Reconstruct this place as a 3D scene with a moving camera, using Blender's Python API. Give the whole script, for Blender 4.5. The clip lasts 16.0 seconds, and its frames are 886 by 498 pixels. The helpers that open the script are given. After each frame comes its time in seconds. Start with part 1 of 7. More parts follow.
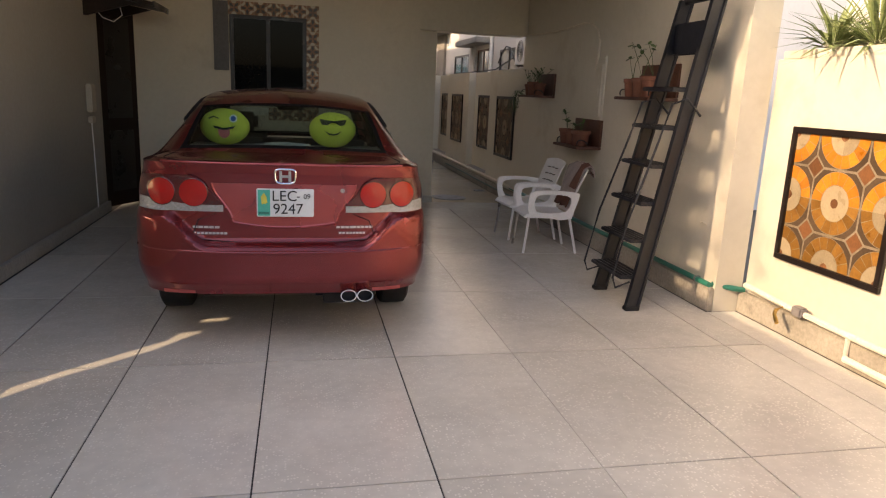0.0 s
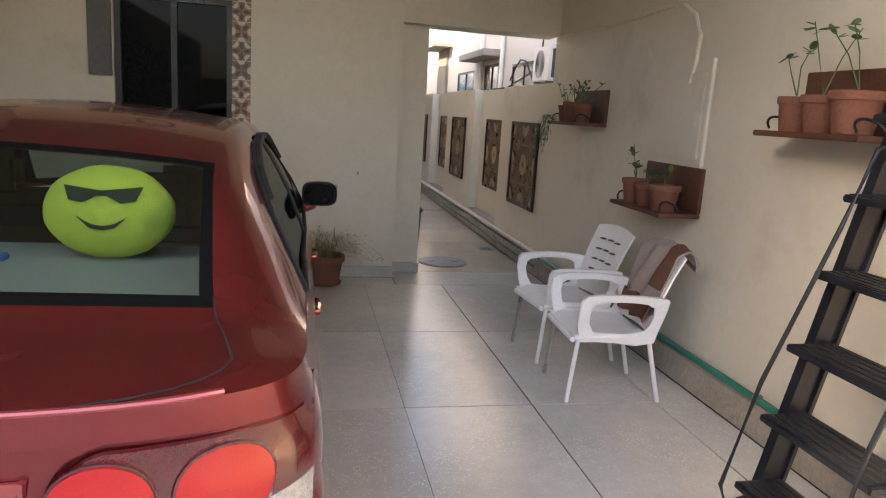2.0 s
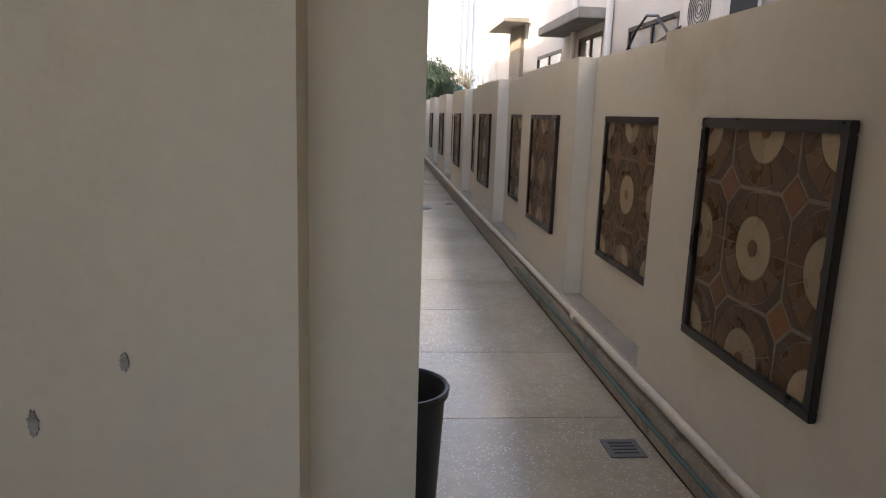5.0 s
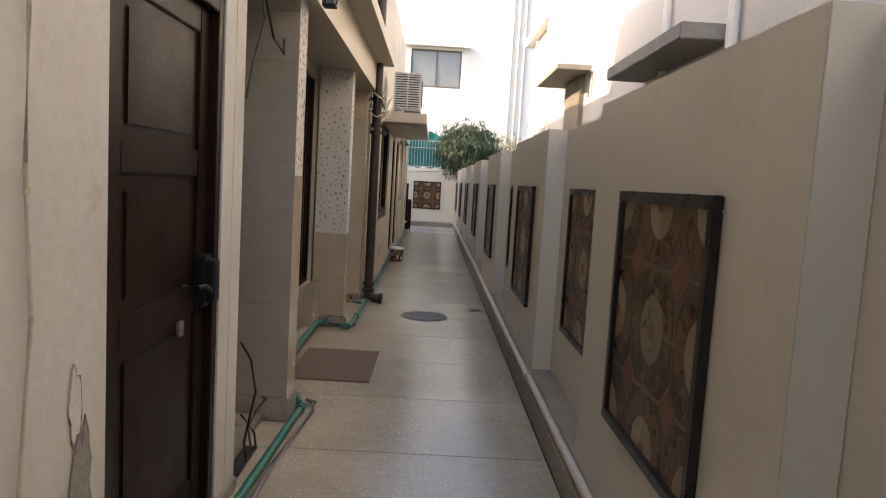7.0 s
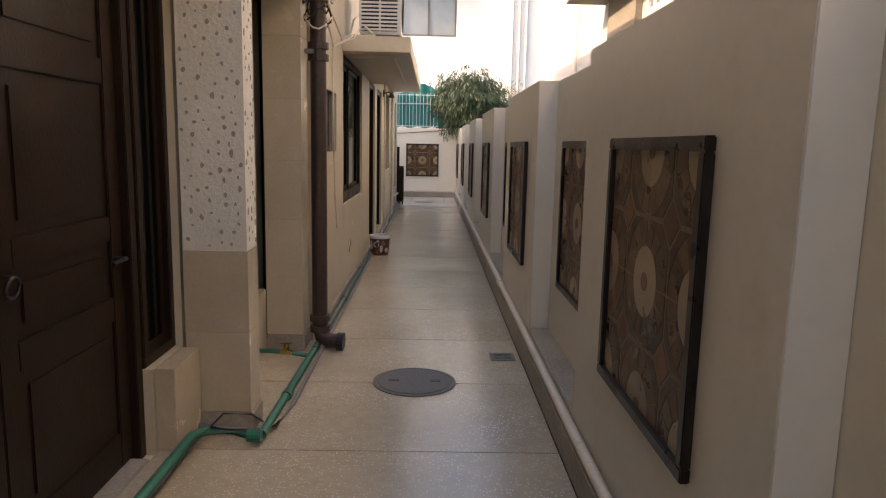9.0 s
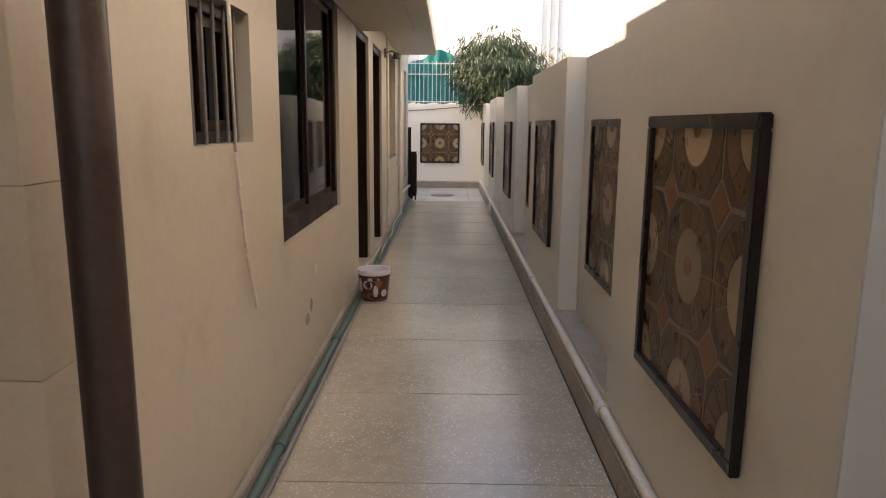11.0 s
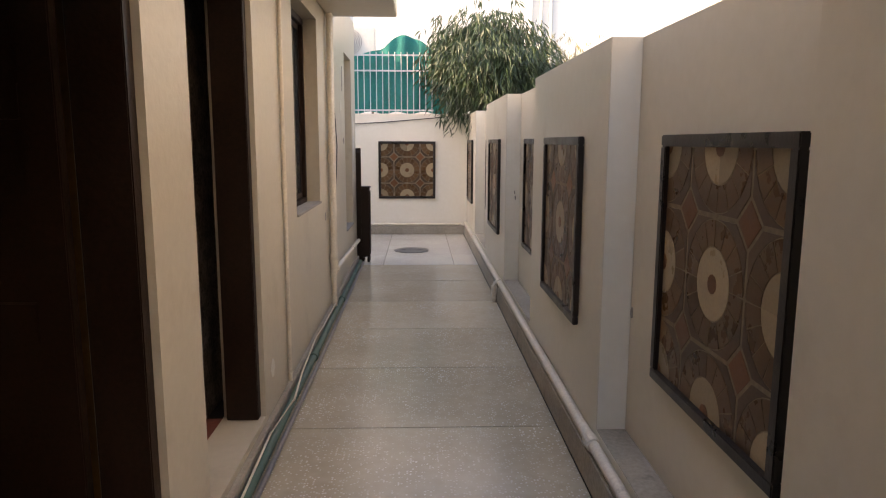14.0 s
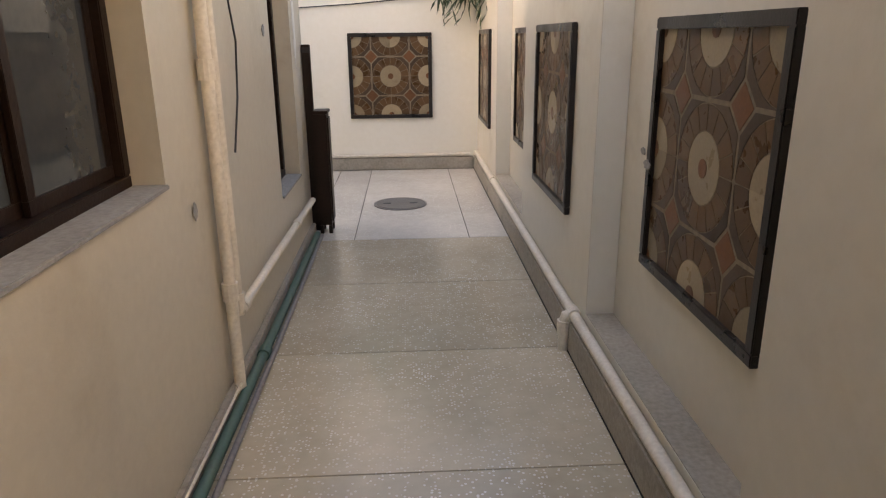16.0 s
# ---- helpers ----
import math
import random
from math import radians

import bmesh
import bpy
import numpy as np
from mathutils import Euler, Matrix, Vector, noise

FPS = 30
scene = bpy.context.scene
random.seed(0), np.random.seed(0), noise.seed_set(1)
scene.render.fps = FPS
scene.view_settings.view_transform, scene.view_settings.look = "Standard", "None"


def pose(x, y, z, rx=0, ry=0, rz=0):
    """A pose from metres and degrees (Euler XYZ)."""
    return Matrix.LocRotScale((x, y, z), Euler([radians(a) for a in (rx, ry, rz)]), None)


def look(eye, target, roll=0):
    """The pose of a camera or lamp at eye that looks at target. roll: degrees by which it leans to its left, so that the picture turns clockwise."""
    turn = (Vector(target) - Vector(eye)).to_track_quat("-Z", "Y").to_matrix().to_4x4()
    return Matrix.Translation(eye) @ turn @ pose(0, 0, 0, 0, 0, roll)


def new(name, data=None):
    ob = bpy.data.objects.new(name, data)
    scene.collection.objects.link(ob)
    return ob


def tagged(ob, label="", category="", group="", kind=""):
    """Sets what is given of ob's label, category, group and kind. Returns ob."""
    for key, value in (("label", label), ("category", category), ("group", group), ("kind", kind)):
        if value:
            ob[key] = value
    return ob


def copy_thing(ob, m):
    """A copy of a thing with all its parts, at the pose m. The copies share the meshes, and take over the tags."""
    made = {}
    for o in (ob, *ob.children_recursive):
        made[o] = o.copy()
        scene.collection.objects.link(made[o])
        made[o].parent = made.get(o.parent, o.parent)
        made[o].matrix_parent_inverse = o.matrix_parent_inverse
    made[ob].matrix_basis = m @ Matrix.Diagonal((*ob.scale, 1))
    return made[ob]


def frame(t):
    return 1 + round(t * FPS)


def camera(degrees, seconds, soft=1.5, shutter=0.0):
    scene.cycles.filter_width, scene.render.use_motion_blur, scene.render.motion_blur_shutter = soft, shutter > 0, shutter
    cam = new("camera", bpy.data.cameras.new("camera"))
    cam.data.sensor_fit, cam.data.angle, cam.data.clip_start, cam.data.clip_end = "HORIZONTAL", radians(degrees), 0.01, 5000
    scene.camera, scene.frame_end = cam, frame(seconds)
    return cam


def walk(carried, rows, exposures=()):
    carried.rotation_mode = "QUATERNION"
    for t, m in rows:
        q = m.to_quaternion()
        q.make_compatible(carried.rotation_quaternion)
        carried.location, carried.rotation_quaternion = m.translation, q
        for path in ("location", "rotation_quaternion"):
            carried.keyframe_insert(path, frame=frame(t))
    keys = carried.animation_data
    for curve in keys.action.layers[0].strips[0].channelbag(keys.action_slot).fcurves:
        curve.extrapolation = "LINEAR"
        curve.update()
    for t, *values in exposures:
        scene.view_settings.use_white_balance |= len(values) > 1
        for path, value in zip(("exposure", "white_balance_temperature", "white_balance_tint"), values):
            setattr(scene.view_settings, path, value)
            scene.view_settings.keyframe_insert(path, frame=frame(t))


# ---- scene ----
cam = camera(66.0, 16.0, soft=1.15)
PATH = [
    (0, (-0.191, -0.398, 1.588), (0.219, 1.508, 1.141), 2.6),
    (0.5, (0.005, 0.364, 1.622), (0.323, 2.304, 1.249), 2.0),
    (1, (0.18, 1.131, 1.631), (0.566, 3.072, 1.342), 1.9),
    (1.5, (0.374, 1.886, 1.617), (0.623, 3.854, 1.361), 1.9),
    (2, (0.545, 2.678, 1.604), (0.95, 4.597, 1.216), 3.7),
    (2.5, (0.817, 3.57, 1.642), (1.155, 5.508, 1.281), 2.2),
    (3, (0.979, 4.456, 1.628), (1.4, 6.352, 1.152), 1.6),
    (3.5, (1.094, 5.225, 1.602), (1.298, 7.176, 1.212), 1.5),
    (6, (2.023, 9.511, 1.539), (2.184, 11.466, 1.151), 2.3),
    (6.5, (2.181, 10.37, 1.542), (2.19, 12.333, 1.159), 2.1),
    (7, (2.192, 11.245, 1.562), (2.23, 13.235, 1.367), 3.4),
    (7.5, (2.189, 12.12, 1.55), (2.276, 14.1, 1.278), 1.9),
    (8, (2.18, 13.003, 1.531), (2.281, 14.978, 1.231), 0.8),
    (8.5, (2.241, 13.896, 1.535), (2.346, 15.868, 1.217), 1.8),
    (9, (2.259, 14.782, 1.532), (2.296, 16.759, 1.23), 1.2),
    (9.5, (2.276, 15.679, 1.536), (2.194, 17.66, 1.277), 1.3),
    (12, (2.171, 20.022, 1.529), (2.191, 21.978, 1.113), 0.2),
    (12.5, (2.183, 20.885, 1.526), (2.171, 22.854, 1.171), 0.9),
    (13, (2.172, 21.745, 1.527), (2.186, 23.715, 1.18), 0.6),
    (13.5, (2.19, 22.613, 1.522), (2.217, 24.582, 1.173), 1.0),
    (14, (2.174, 23.497, 1.541), (2.244, 25.472, 1.231), 0.2),
    (14.5, (2.203, 24.316, 1.505), (2.293, 26.27, 1.088), 1.0),
    (15, (2.201, 25.163, 1.515), (2.35, 27.123, 1.148), -0.2),
    (15.5, (2.19, 26.006, 1.5), (2.286, 27.943, 1.012), 0.3),
    (16, (2.161, 26.903, 1.514), (2.254, 28.809, 0.917), -0.6),
]
walk(cam, [(t, look(eye, target, roll)) for t, eye, target, roll in PATH],
     exposures=[(0.0, 1.55, 7600, 18), (0.5, 1.6, 8300, 24), (1.0, 2.15, 6050, 16), (1.5, 2.6, 6800, 21), (2.0, 2.75, 7000, 16), (3.7, 2.75, 7100, 17),
                (5.8, 2.2, 6700, 16), (6.5, 2.15, 6600, 14), (7.5, 1.85, 7800, 19), (9.7, 2.15, 7800, 21), (12.0, 2.3, 7700, 18), (14.5, 2.35, 7900, 21), (16.0, 2.45, 8100, 19)])

# ---- daylight ----
SUN = Vector((0.88, 0.17, -0.50)).normalized()
world = bpy.data.worlds.new("sky")
scene.world = world
world.use_nodes = True
wt = world.node_tree
sky = wt.nodes.new("ShaderNodeTexSky")
sky.sky_type = 'NISHITA'
sky.sun_disc = False
sky.sun_elevation = math.asin(-SUN.z)
sky.sun_rotation = math.atan2(-SUN.x, -SUN.y)
sky.dust_density = 3.0
wt.links.new(sky.outputs[0], wt.nodes["Background"].inputs[0])
wt.nodes["Background"].inputs[1].default_value = 0.15
sun = new("sun", bpy.data.lights.new("sun", 'SUN'))
sun.data.energy = 1.9
sun.data.angle = radians(0.6)
sun.data.color = (1.0, 0.82, 0.58)
sun.matrix_world = look((0, 0, 12), Vector((0, 0, 12)) + SUN)


# ---- materials ----
def material(name, a, b=None, rough=0.6, metal=0.0, coarse=1.5, fine=40.0, amount=0.5, bump=0.15, bump_scale=None,
             coat=0.0, island=False, each=False, span_each=(0.72, 1.25), rough_var=0.12, spread=(0.35, 0.65), stain=None, stain_at=0.62, stain_scale=0.9, stain_w=0.14):
    """Two colours mixed by coarse and fine noise, with varied gloss and a fine relief."""
    m = bpy.data.materials.new(name)
    m.use_nodes = True
    nt = m.node_tree
    p = nt.nodes["Principled BSDF"]
    b = b or tuple(c * 0.8 for c in a)
    geo = nt.nodes.new("ShaderNodeNewGeometry")
    n1 = nt.nodes.new("ShaderNodeTexNoise")
    n1.inputs["Scale"].default_value = coarse
    n1.inputs["Detail"].default_value = 5
    n2 = nt.nodes.new("ShaderNodeTexNoise")
    n2.inputs["Scale"].default_value = fine
    n2.inputs["Detail"].default_value = 3
    for n in (n1, n2):
        nt.links.new(geo.outputs["Position"], n.inputs["Vector"])
    mix = nt.nodes.new("ShaderNodeMix")
    mix.inputs[0].default_value = amount
    nt.links.new(n1.outputs["Fac"], mix.inputs[2])
    nt.links.new(n2.outputs["Fac"], mix.inputs[3])
    ramp = nt.nodes.new("ShaderNodeValToRGB")
    ramp.color_ramp.elements[0].position, ramp.color_ramp.elements[1].position = spread
    ramp.color_ramp.elements[0].color = (*b, 1)
    ramp.color_ramp.elements[1].color = (*a, 1)
    nt.links.new(mix.outputs[0], ramp.inputs[0])
    colour = ramp.outputs[0]
    if stain:
        n3 = nt.nodes.new("ShaderNodeTexNoise")
        n3.inputs["Scale"].default_value = stain_scale
        n3.inputs["Detail"].default_value = 8
        n3.inputs["Roughness"].default_value = 0.65
        nt.links.new(geo.outputs["Position"], n3.inputs["Vector"])
        r3 = nt.nodes.new("ShaderNodeValToRGB")
        r3.color_ramp.elements[0].position, r3.color_ramp.elements[1].position = stain_at, stain_at + stain_w
        nt.links.new(n3.outputs["Fac"], r3.inputs[0])
        m3 = nt.nodes.new("ShaderNodeMix")
        m3.data_type = 'RGBA'
        nt.links.new(r3.outputs[0], m3.inputs[0])
        nt.links.new(colour, m3.inputs[6])
        m3.inputs[7].default_value = (*stain, 1)
        colour = m3.outputs[2]
    if island or each:
        info = geo.outputs["Random Per Island"] if island else nt.nodes.new("ShaderNodeObjectInfo").outputs["Random"]
        hsv = nt.nodes.new("ShaderNodeHueSaturation")
        span = nt.nodes.new("ShaderNodeMapRange")
        span.inputs[3].default_value, span.inputs[4].default_value = span_each
        nt.links.new(info, span.inputs[0])
        nt.links.new(span.outputs[0], hsv.inputs["Value"])
        nt.links.new(colour, hsv.inputs["Color"])
        colour = hsv.outputs[0]
    nt.links.new(colour, p.inputs["Base Color"])
    rr = nt.nodes.new("ShaderNodeMapRange")
    rr.inputs[1].default_value, rr.inputs[2].default_value = 0.3, 0.7
    rr.inputs[3].default_value, rr.inputs[4].default_value = max(rough - rough_var, 0.02), min(rough + rough_var, 1)
    nt.links.new(n1.outputs["Fac"], rr.inputs[0])
    nt.links.new(rr.outputs[0], p.inputs["Roughness"])
    p.inputs["Metallic"].default_value = metal
    p.inputs["Coat Weight"].default_value = coat
    p.inputs["Coat Roughness"].default_value = 0.06
    if bump:
        bp = nt.nodes.new("ShaderNodeBump")
        bp.inputs["Strength"].default_value = bump
        bp.inputs["Distance"].default_value = 0.01
        n4 = nt.nodes.new("ShaderNodeTexNoise")
        n4.inputs["Scale"].default_value = bump_scale or fine
        n4.inputs["Detail"].default_value = 4
        nt.links.new(geo.outputs["Position"], n4.inputs["Vector"])
        nt.links.new(n4.outputs["Fac"], bp.inputs["Height"])
        nt.links.new(bp.outputs[0], p.inputs["Normal"])
    return m


def terrazzo(name, base, dark, chip, rough):
    """Ground cement floor with small pale marble chips, worn and stained."""
    m = material(name, base, dark, rough=rough, coarse=1.4, fine=14.0, amount=0.45, bump=0.05, bump_scale=180, each=True, span_each=(0.90, 1.08), rough_var=0.03,
                 stain=tuple(c * 0.70 for c in dark), stain_at=0.42, stain_scale=0.8, stain_w=0.55)
    nt = m.node_tree
    p = nt.nodes["Principled BSDF"]
    src = p.inputs["Base Color"].links[0].from_socket
    geo = nt.nodes.new("ShaderNodeNewGeometry")
    vor = nt.nodes.new("ShaderNodeTexVoronoi")
    vor.inputs["Scale"].default_value = 75
    nt.links.new(geo.outputs["Position"], vor.inputs["Vector"])
    sep = nt.nodes.new("ShaderNodeSeparateColor")
    nt.links.new(vor.outputs["Color"], sep.inputs[0])
    pick = nt.nodes.new("ShaderNodeMath")
    pick.operation = 'GREATER_THAN'
    pick.inputs[1].default_value = 0.70
    nt.links.new(sep.outputs[0], pick.inputs[0])
    size = nt.nodes.new("ShaderNodeMath")
    size.operation = 'LESS_THAN'
    size.inputs[1].default_value = 0.40
    nt.links.new(vor.outputs["Distance"], size.inputs[0])
    both = nt.nodes.new("ShaderNodeMath")
    both.operation = 'MULTIPLY'
    nt.links.new(pick.outputs[0], both.inputs[0])
    nt.links.new(size.outputs[0], both.inputs[1])
    patch = nt.nodes.new("ShaderNodeTexNoise")
    patch.inputs["Scale"].default_value = 2.2
    nt.links.new(geo.outputs["Position"], patch.inputs["Vector"])
    pr = nt.nodes.new("ShaderNodeMapRange")
    pr.inputs[1].default_value, pr.inputs[2].default_value = 0.42, 0.68
    pr.inputs[3].default_value, pr.inputs[4].default_value = 0.35, 1.0
    nt.links.new(patch.outputs["Fac"], pr.inputs[0])
    fac = nt.nodes.new("ShaderNodeMath")
    fac.operation = 'MULTIPLY'
    nt.links.new(both.outputs[0], fac.inputs[0])
    nt.links.new(pr.outputs[0], fac.inputs[1])
    mx = nt.nodes.new("ShaderNodeMix")
    mx.data_type = 'RGBA'
    nt.links.new(fac.outputs[0], mx.inputs[0])
    nt.links.new(src, mx.inputs[6])
    mx.inputs[7].default_value = (*chip, 1)
    nt.links.new(mx.outputs[2], p.inputs["Base Color"])
    return m


def glass(name, tint, rough=0.02, sheen=0.03):
    """Thin clear pane: a tinted see-through sheet with a Fresnel gloss."""
    m = bpy.data.materials.new(name)
    m.use_nodes = True
    nt = m.node_tree
    nt.nodes.remove(nt.nodes["Principled BSDF"])
    clear = nt.nodes.new("ShaderNodeBsdfTransparent")
    clear.inputs[0].default_value = (*tint, 1)
    gloss = nt.nodes.new("ShaderNodeBsdfGlossy")
    gloss.inputs["Roughness"].default_value = rough
    facing = nt.nodes.new("ShaderNodeLayerWeight")
    power = nt.nodes.new("ShaderNodeMath")
    power.operation = 'POWER'
    power.inputs[1].default_value = 4.0
    nt.links.new(facing.outputs["Facing"], power.inputs[0])
    fres = nt.nodes.new("ShaderNodeMath")
    fres.operation = 'MULTIPLY_ADD'
    fres.inputs[1].default_value, fres.inputs[2].default_value = 0.5, sheen
    nt.links.new(power.outputs[0], fres.inputs[0])
    mix = nt.nodes.new("ShaderNodeMixShader")
    nt.links.new(fres.outputs[0], mix.inputs[0])
    nt.links.new(clear.outputs[0], mix.inputs[1])
    nt.links.new(gloss.outputs[0], mix.inputs[2])
    nt.links.new(mix.outputs[0], nt.nodes["Material Output"].inputs[0])
    return m


M_FRIT = material("black_glass_border", (0.003, 0.003, 0.0032), rough=0.7, bump=0)
M_FRIT.node_tree.nodes["Principled BSDF"].inputs["Specular IOR Level"].default_value = 0.1
# Ceiling colour lowered to take bounced light out of the porch.
M_CEIL = material("darkened_porch_plaster", (0.28, 0.25, 0.20), (0.22, 0.195, 0.16), rough=0.8)
M_WALL = material("cream_wall_paint", (0.62, 0.555, 0.43), (0.545, 0.48, 0.365), rough=0.40, coarse=0.9, fine=22, amount=0.3, bump=0.10, bump_scale=45,
                  stain=(0.42, 0.35, 0.24), stain_at=0.58, stain_scale=1.3, stain_w=0.3)
M_WALL2 = material("cream_boundary_paint", (0.64, 0.59, 0.485), (0.575, 0.525, 0.42), rough=0.40, coarse=0.8, fine=18, amount=0.3, bump=0.08, bump_scale=35,
                   stain=(0.46, 0.39, 0.28), stain_at=0.57, stain_scale=1.5, stain_w=0.3)
# Same cream as the other walls, raised to carry the end's brightness.
M_ENDWALL = material("brightened_cream_paint", (0.86, 0.81, 0.70), (0.80, 0.745, 0.62), rough=0.6, coarse=0.8, fine=18, amount=0.3, bump=0.08, bump_scale=35, stain=(0.60, 0.52, 0.40), stain_at=0.62, stain_scale=1.4, stain_w=0.3)
M_OLDWALL = material("weathered_white_paint", (0.74, 0.715, 0.665), (0.62, 0.59, 0.535), rough=0.7, coarse=1.4, fine=26, amount=0.35, bump=0.22, bump_scale=30,
                     stain=(0.42, 0.37, 0.30), stain_at=0.63, stain_scale=2.2)
M_NEIGH = material("neighbour_white_paint", (0.62, 0.60, 0.565), (0.53, 0.51, 0.475), rough=0.7, coarse=0.7, fine=20, amount=0.3, bump=0.1)
# Darker copy of the cream wall paint; the dimmer light is in the colour.
M_HOUSE = material("dimmed_cream_paint", (0.555, 0.495, 0.385), (0.48, 0.42, 0.32), rough=0.42, coarse=0.9, fine=22, amount=0.3, bump=0.12, bump_scale=40, stain=(0.36, 0.30, 0.21), stain_at=0.55, stain_scale=1.6, stain_w=0.3)
M_WHITE = material("white_house_paint", (0.80, 0.79, 0.76), (0.70, 0.69, 0.66), rough=0.7, coarse=0.7, fine=20, amount=0.3, bump=0.1)
M_CEMENT = material("grey_cement", (0.36, 0.34, 0.31), (0.22, 0.21, 0.19), rough=0.85, coarse=4, fine=60, amount=0.5, bump=0.35)
M_KERB = material("stained_cement_kerb", (0.40, 0.355, 0.29), (0.25, 0.22, 0.175), rough=0.8, coarse=2.5, fine=50, amount=0.45, bump=0.3,
                  stain=(0.12, 0.11, 0.09), stain_at=0.6, stain_scale=3)
M_FLOOR = terrazzo("terrazzo_drive", (0.66, 0.62, 0.545), (0.56, 0.525, 0.46), (0.76, 0.72, 0.64), 0.22)
M_FLOOR2 = terrazzo("terrazzo_passage", (0.57, 0.485, 0.355), (0.47, 0.395, 0.28), (0.76, 0.72, 0.64), 0.19)
M_JOINT = material("floor_joint", (0.05, 0.045, 0.04), rough=0.9)
M_WOOD = material("dark_stained_wood", (0.024, 0.0120, 0.0068), (0.012, 0.0060, 0.0034), rough=0.42, coarse=3, fine=70, amount=0.5, bump=0.12)
M_FRAME = material("black_brown_frame", (0.016, 0.010, 0.008), (0.008, 0.005, 0.004), rough=0.35, coarse=6, fine=80, bump=0.08)
M_WOOD.node_tree.nodes["Principled BSDF"].inputs["Specular IOR Level"].default_value = 0.2
M_SKIRT = material("pale_worn_skirting", (0.50, 0.47, 0.41), (0.36, 0.33, 0.28), rough=0.7, coarse=4, fine=50, bump=0.25)
M_REDWOOD = material("reddish_wood", (0.115, 0.045, 0.026), (0.06, 0.024, 0.015), rough=0.5, coarse=4, fine=60, bump=0.15)
# Near-black colour stands in for the shade inside closed rooms.
M_ROOMSHADE = material("room_shade_black", (0.03, 0.027, 0.025), rough=0.9)
M_OCHRE = material("ochre_inner_wall", (0.30, 0.17, 0.05), (0.22, 0.12, 0.035), rough=0.8)
M_REDSTEP = material("red_step", (0.26, 0.08, 0.05), (0.18, 0.055, 0.04), rough=0.6, coarse=5)
M_TILE = material("glazed_beige_wall_tile", (0.55, 0.475, 0.36), (0.49, 0.415, 0.305), rough=0.22, span_each=(0.95, 1.05), coarse=5, fine=50, amount=0.4, bump=0.03, each=True, rough_var=0.06)
M_TILESHADE = material("shaded_grey_wall_tile", (0.40, 0.375, 0.325), (0.345, 0.32, 0.275), rough=0.2, span_each=(0.95, 1.05), coarse=5, fine=50, amount=0.4, bump=0.03, each=True, rough_var=0.06)
M_BARE = material("bare_white_plaster", (0.78, 0.76, 0.70), (0.66, 0.635, 0.575), rough=0.85, coarse=5, fine=70, amount=0.5, bump=0.4, bump_scale=55)
M_HACK = material("hacked_mark", (0.30, 0.27, 0.23), (0.2, 0.18, 0.15), rough=0.95, bump=0.4)
M_CHIP = material("chipped_plaster", (0.42, 0.385, 0.33), (0.28, 0.25, 0.21), rough=0.95, bump=0.4)
M_MOTTLE = material("mottled_old_plaster", (0.34, 0.28, 0.235), (0.12, 0.092, 0.075), rough=0.9, coarse=13, fine=50, amount=0.5, bump=0.5, spread=(0.40, 0.62))
M_RETURN = material("skylit_edge_paint", (0.73, 0.695, 0.605), (0.67, 0.635, 0.54), rough=0.6, coarse=1.2, fine=20, amount=0.3, bump=0.08, stain=(0.56, 0.50, 0.40), stain_at=0.6, stain_scale=1.5, stain_w=0.3)
# Side wall's paint mixed darker to hold the shade on that side.
M_WESTWALL = material("shaded_beige_paint", (0.40, 0.365, 0.30), (0.34, 0.305, 0.245), rough=0.7, coarse=0.9, fine=22, amount=0.3, bump=0.1, bump_scale=45)
M_CREAMP = material("cream_painted_pipe", (0.775, 0.700, 0.575), (0.600, 0.525, 0.413), rough=0.5, coarse=6, fine=60, bump=0.1, stain=(0.25, 0.20, 0.14), stain_at=0.64, stain_scale=9)
M_GREENP = material("green_water_pipe", (0.022, 0.20, 0.135), (0.016, 0.135, 0.09), rough=0.4, coarse=5, fine=60, bump=0.05)
M_GREENOLD = material("dusty_green_pipe", (0.070, 0.150, 0.115), (0.065, 0.105, 0.085), rough=0.55, coarse=5, fine=60, bump=0.08)
M_GREYP = material("grey_conduit", (0.24, 0.22, 0.21), (0.16, 0.145, 0.14), rough=0.5)
M_BROWNP = material("brown_drain_pipe", (0.060, 0.038, 0.030), (0.036, 0.022, 0.018), rough=0.42, coarse=5, fine=40)
M_CABLE = material("black_cable", (0.02, 0.02, 0.02), rough=0.5)
M_BRASS = material("brass", (0.55, 0.36, 0.12), rough=0.3, metal=1.0)
M_STEEL = material("brushed_steel", (0.55, 0.55, 0.56), rough=0.3, metal=1.0)
M_CHROME = material("chrome", (0.80, 0.80, 0.82), (0.75, 0.75, 0.77), rough=0.08, metal=1.0, bump=0, rough_var=0.03)
M_BLACK = material("black_metal_paint", (0.010, 0.012, 0.018), (0.006, 0.007, 0.011), rough=0.42, coarse=6, fine=60, bump=0.08)
M_PAINT = material("red_metallic_paint", (0.25, 0.027, 0.028), (0.20, 0.020, 0.022), rough=0.26, metal=0.75, coarse=2, fine=300, amount=0.5, bump=0, coat=0.8, rough_var=0.05)
M_PAINTP = material("pale_red_metallic_trim", (0.46, 0.09, 0.09), (0.40, 0.075, 0.075), rough=0.30, metal=0.75, fine=300, bump=0, coat=0.8, rough_var=0.05)
M_SEAM = material("panel_gap", (0.012, 0.008, 0.008), rough=0.8, bump=0)
M_REDLENS = material("red_lamp_lens", (0.46, 0.010, 0.008), (0.36, 0.007, 0.006), rough=0.2, coarse=12, fine=300, bump=0.05, coat=0.3, rough_var=0.04)
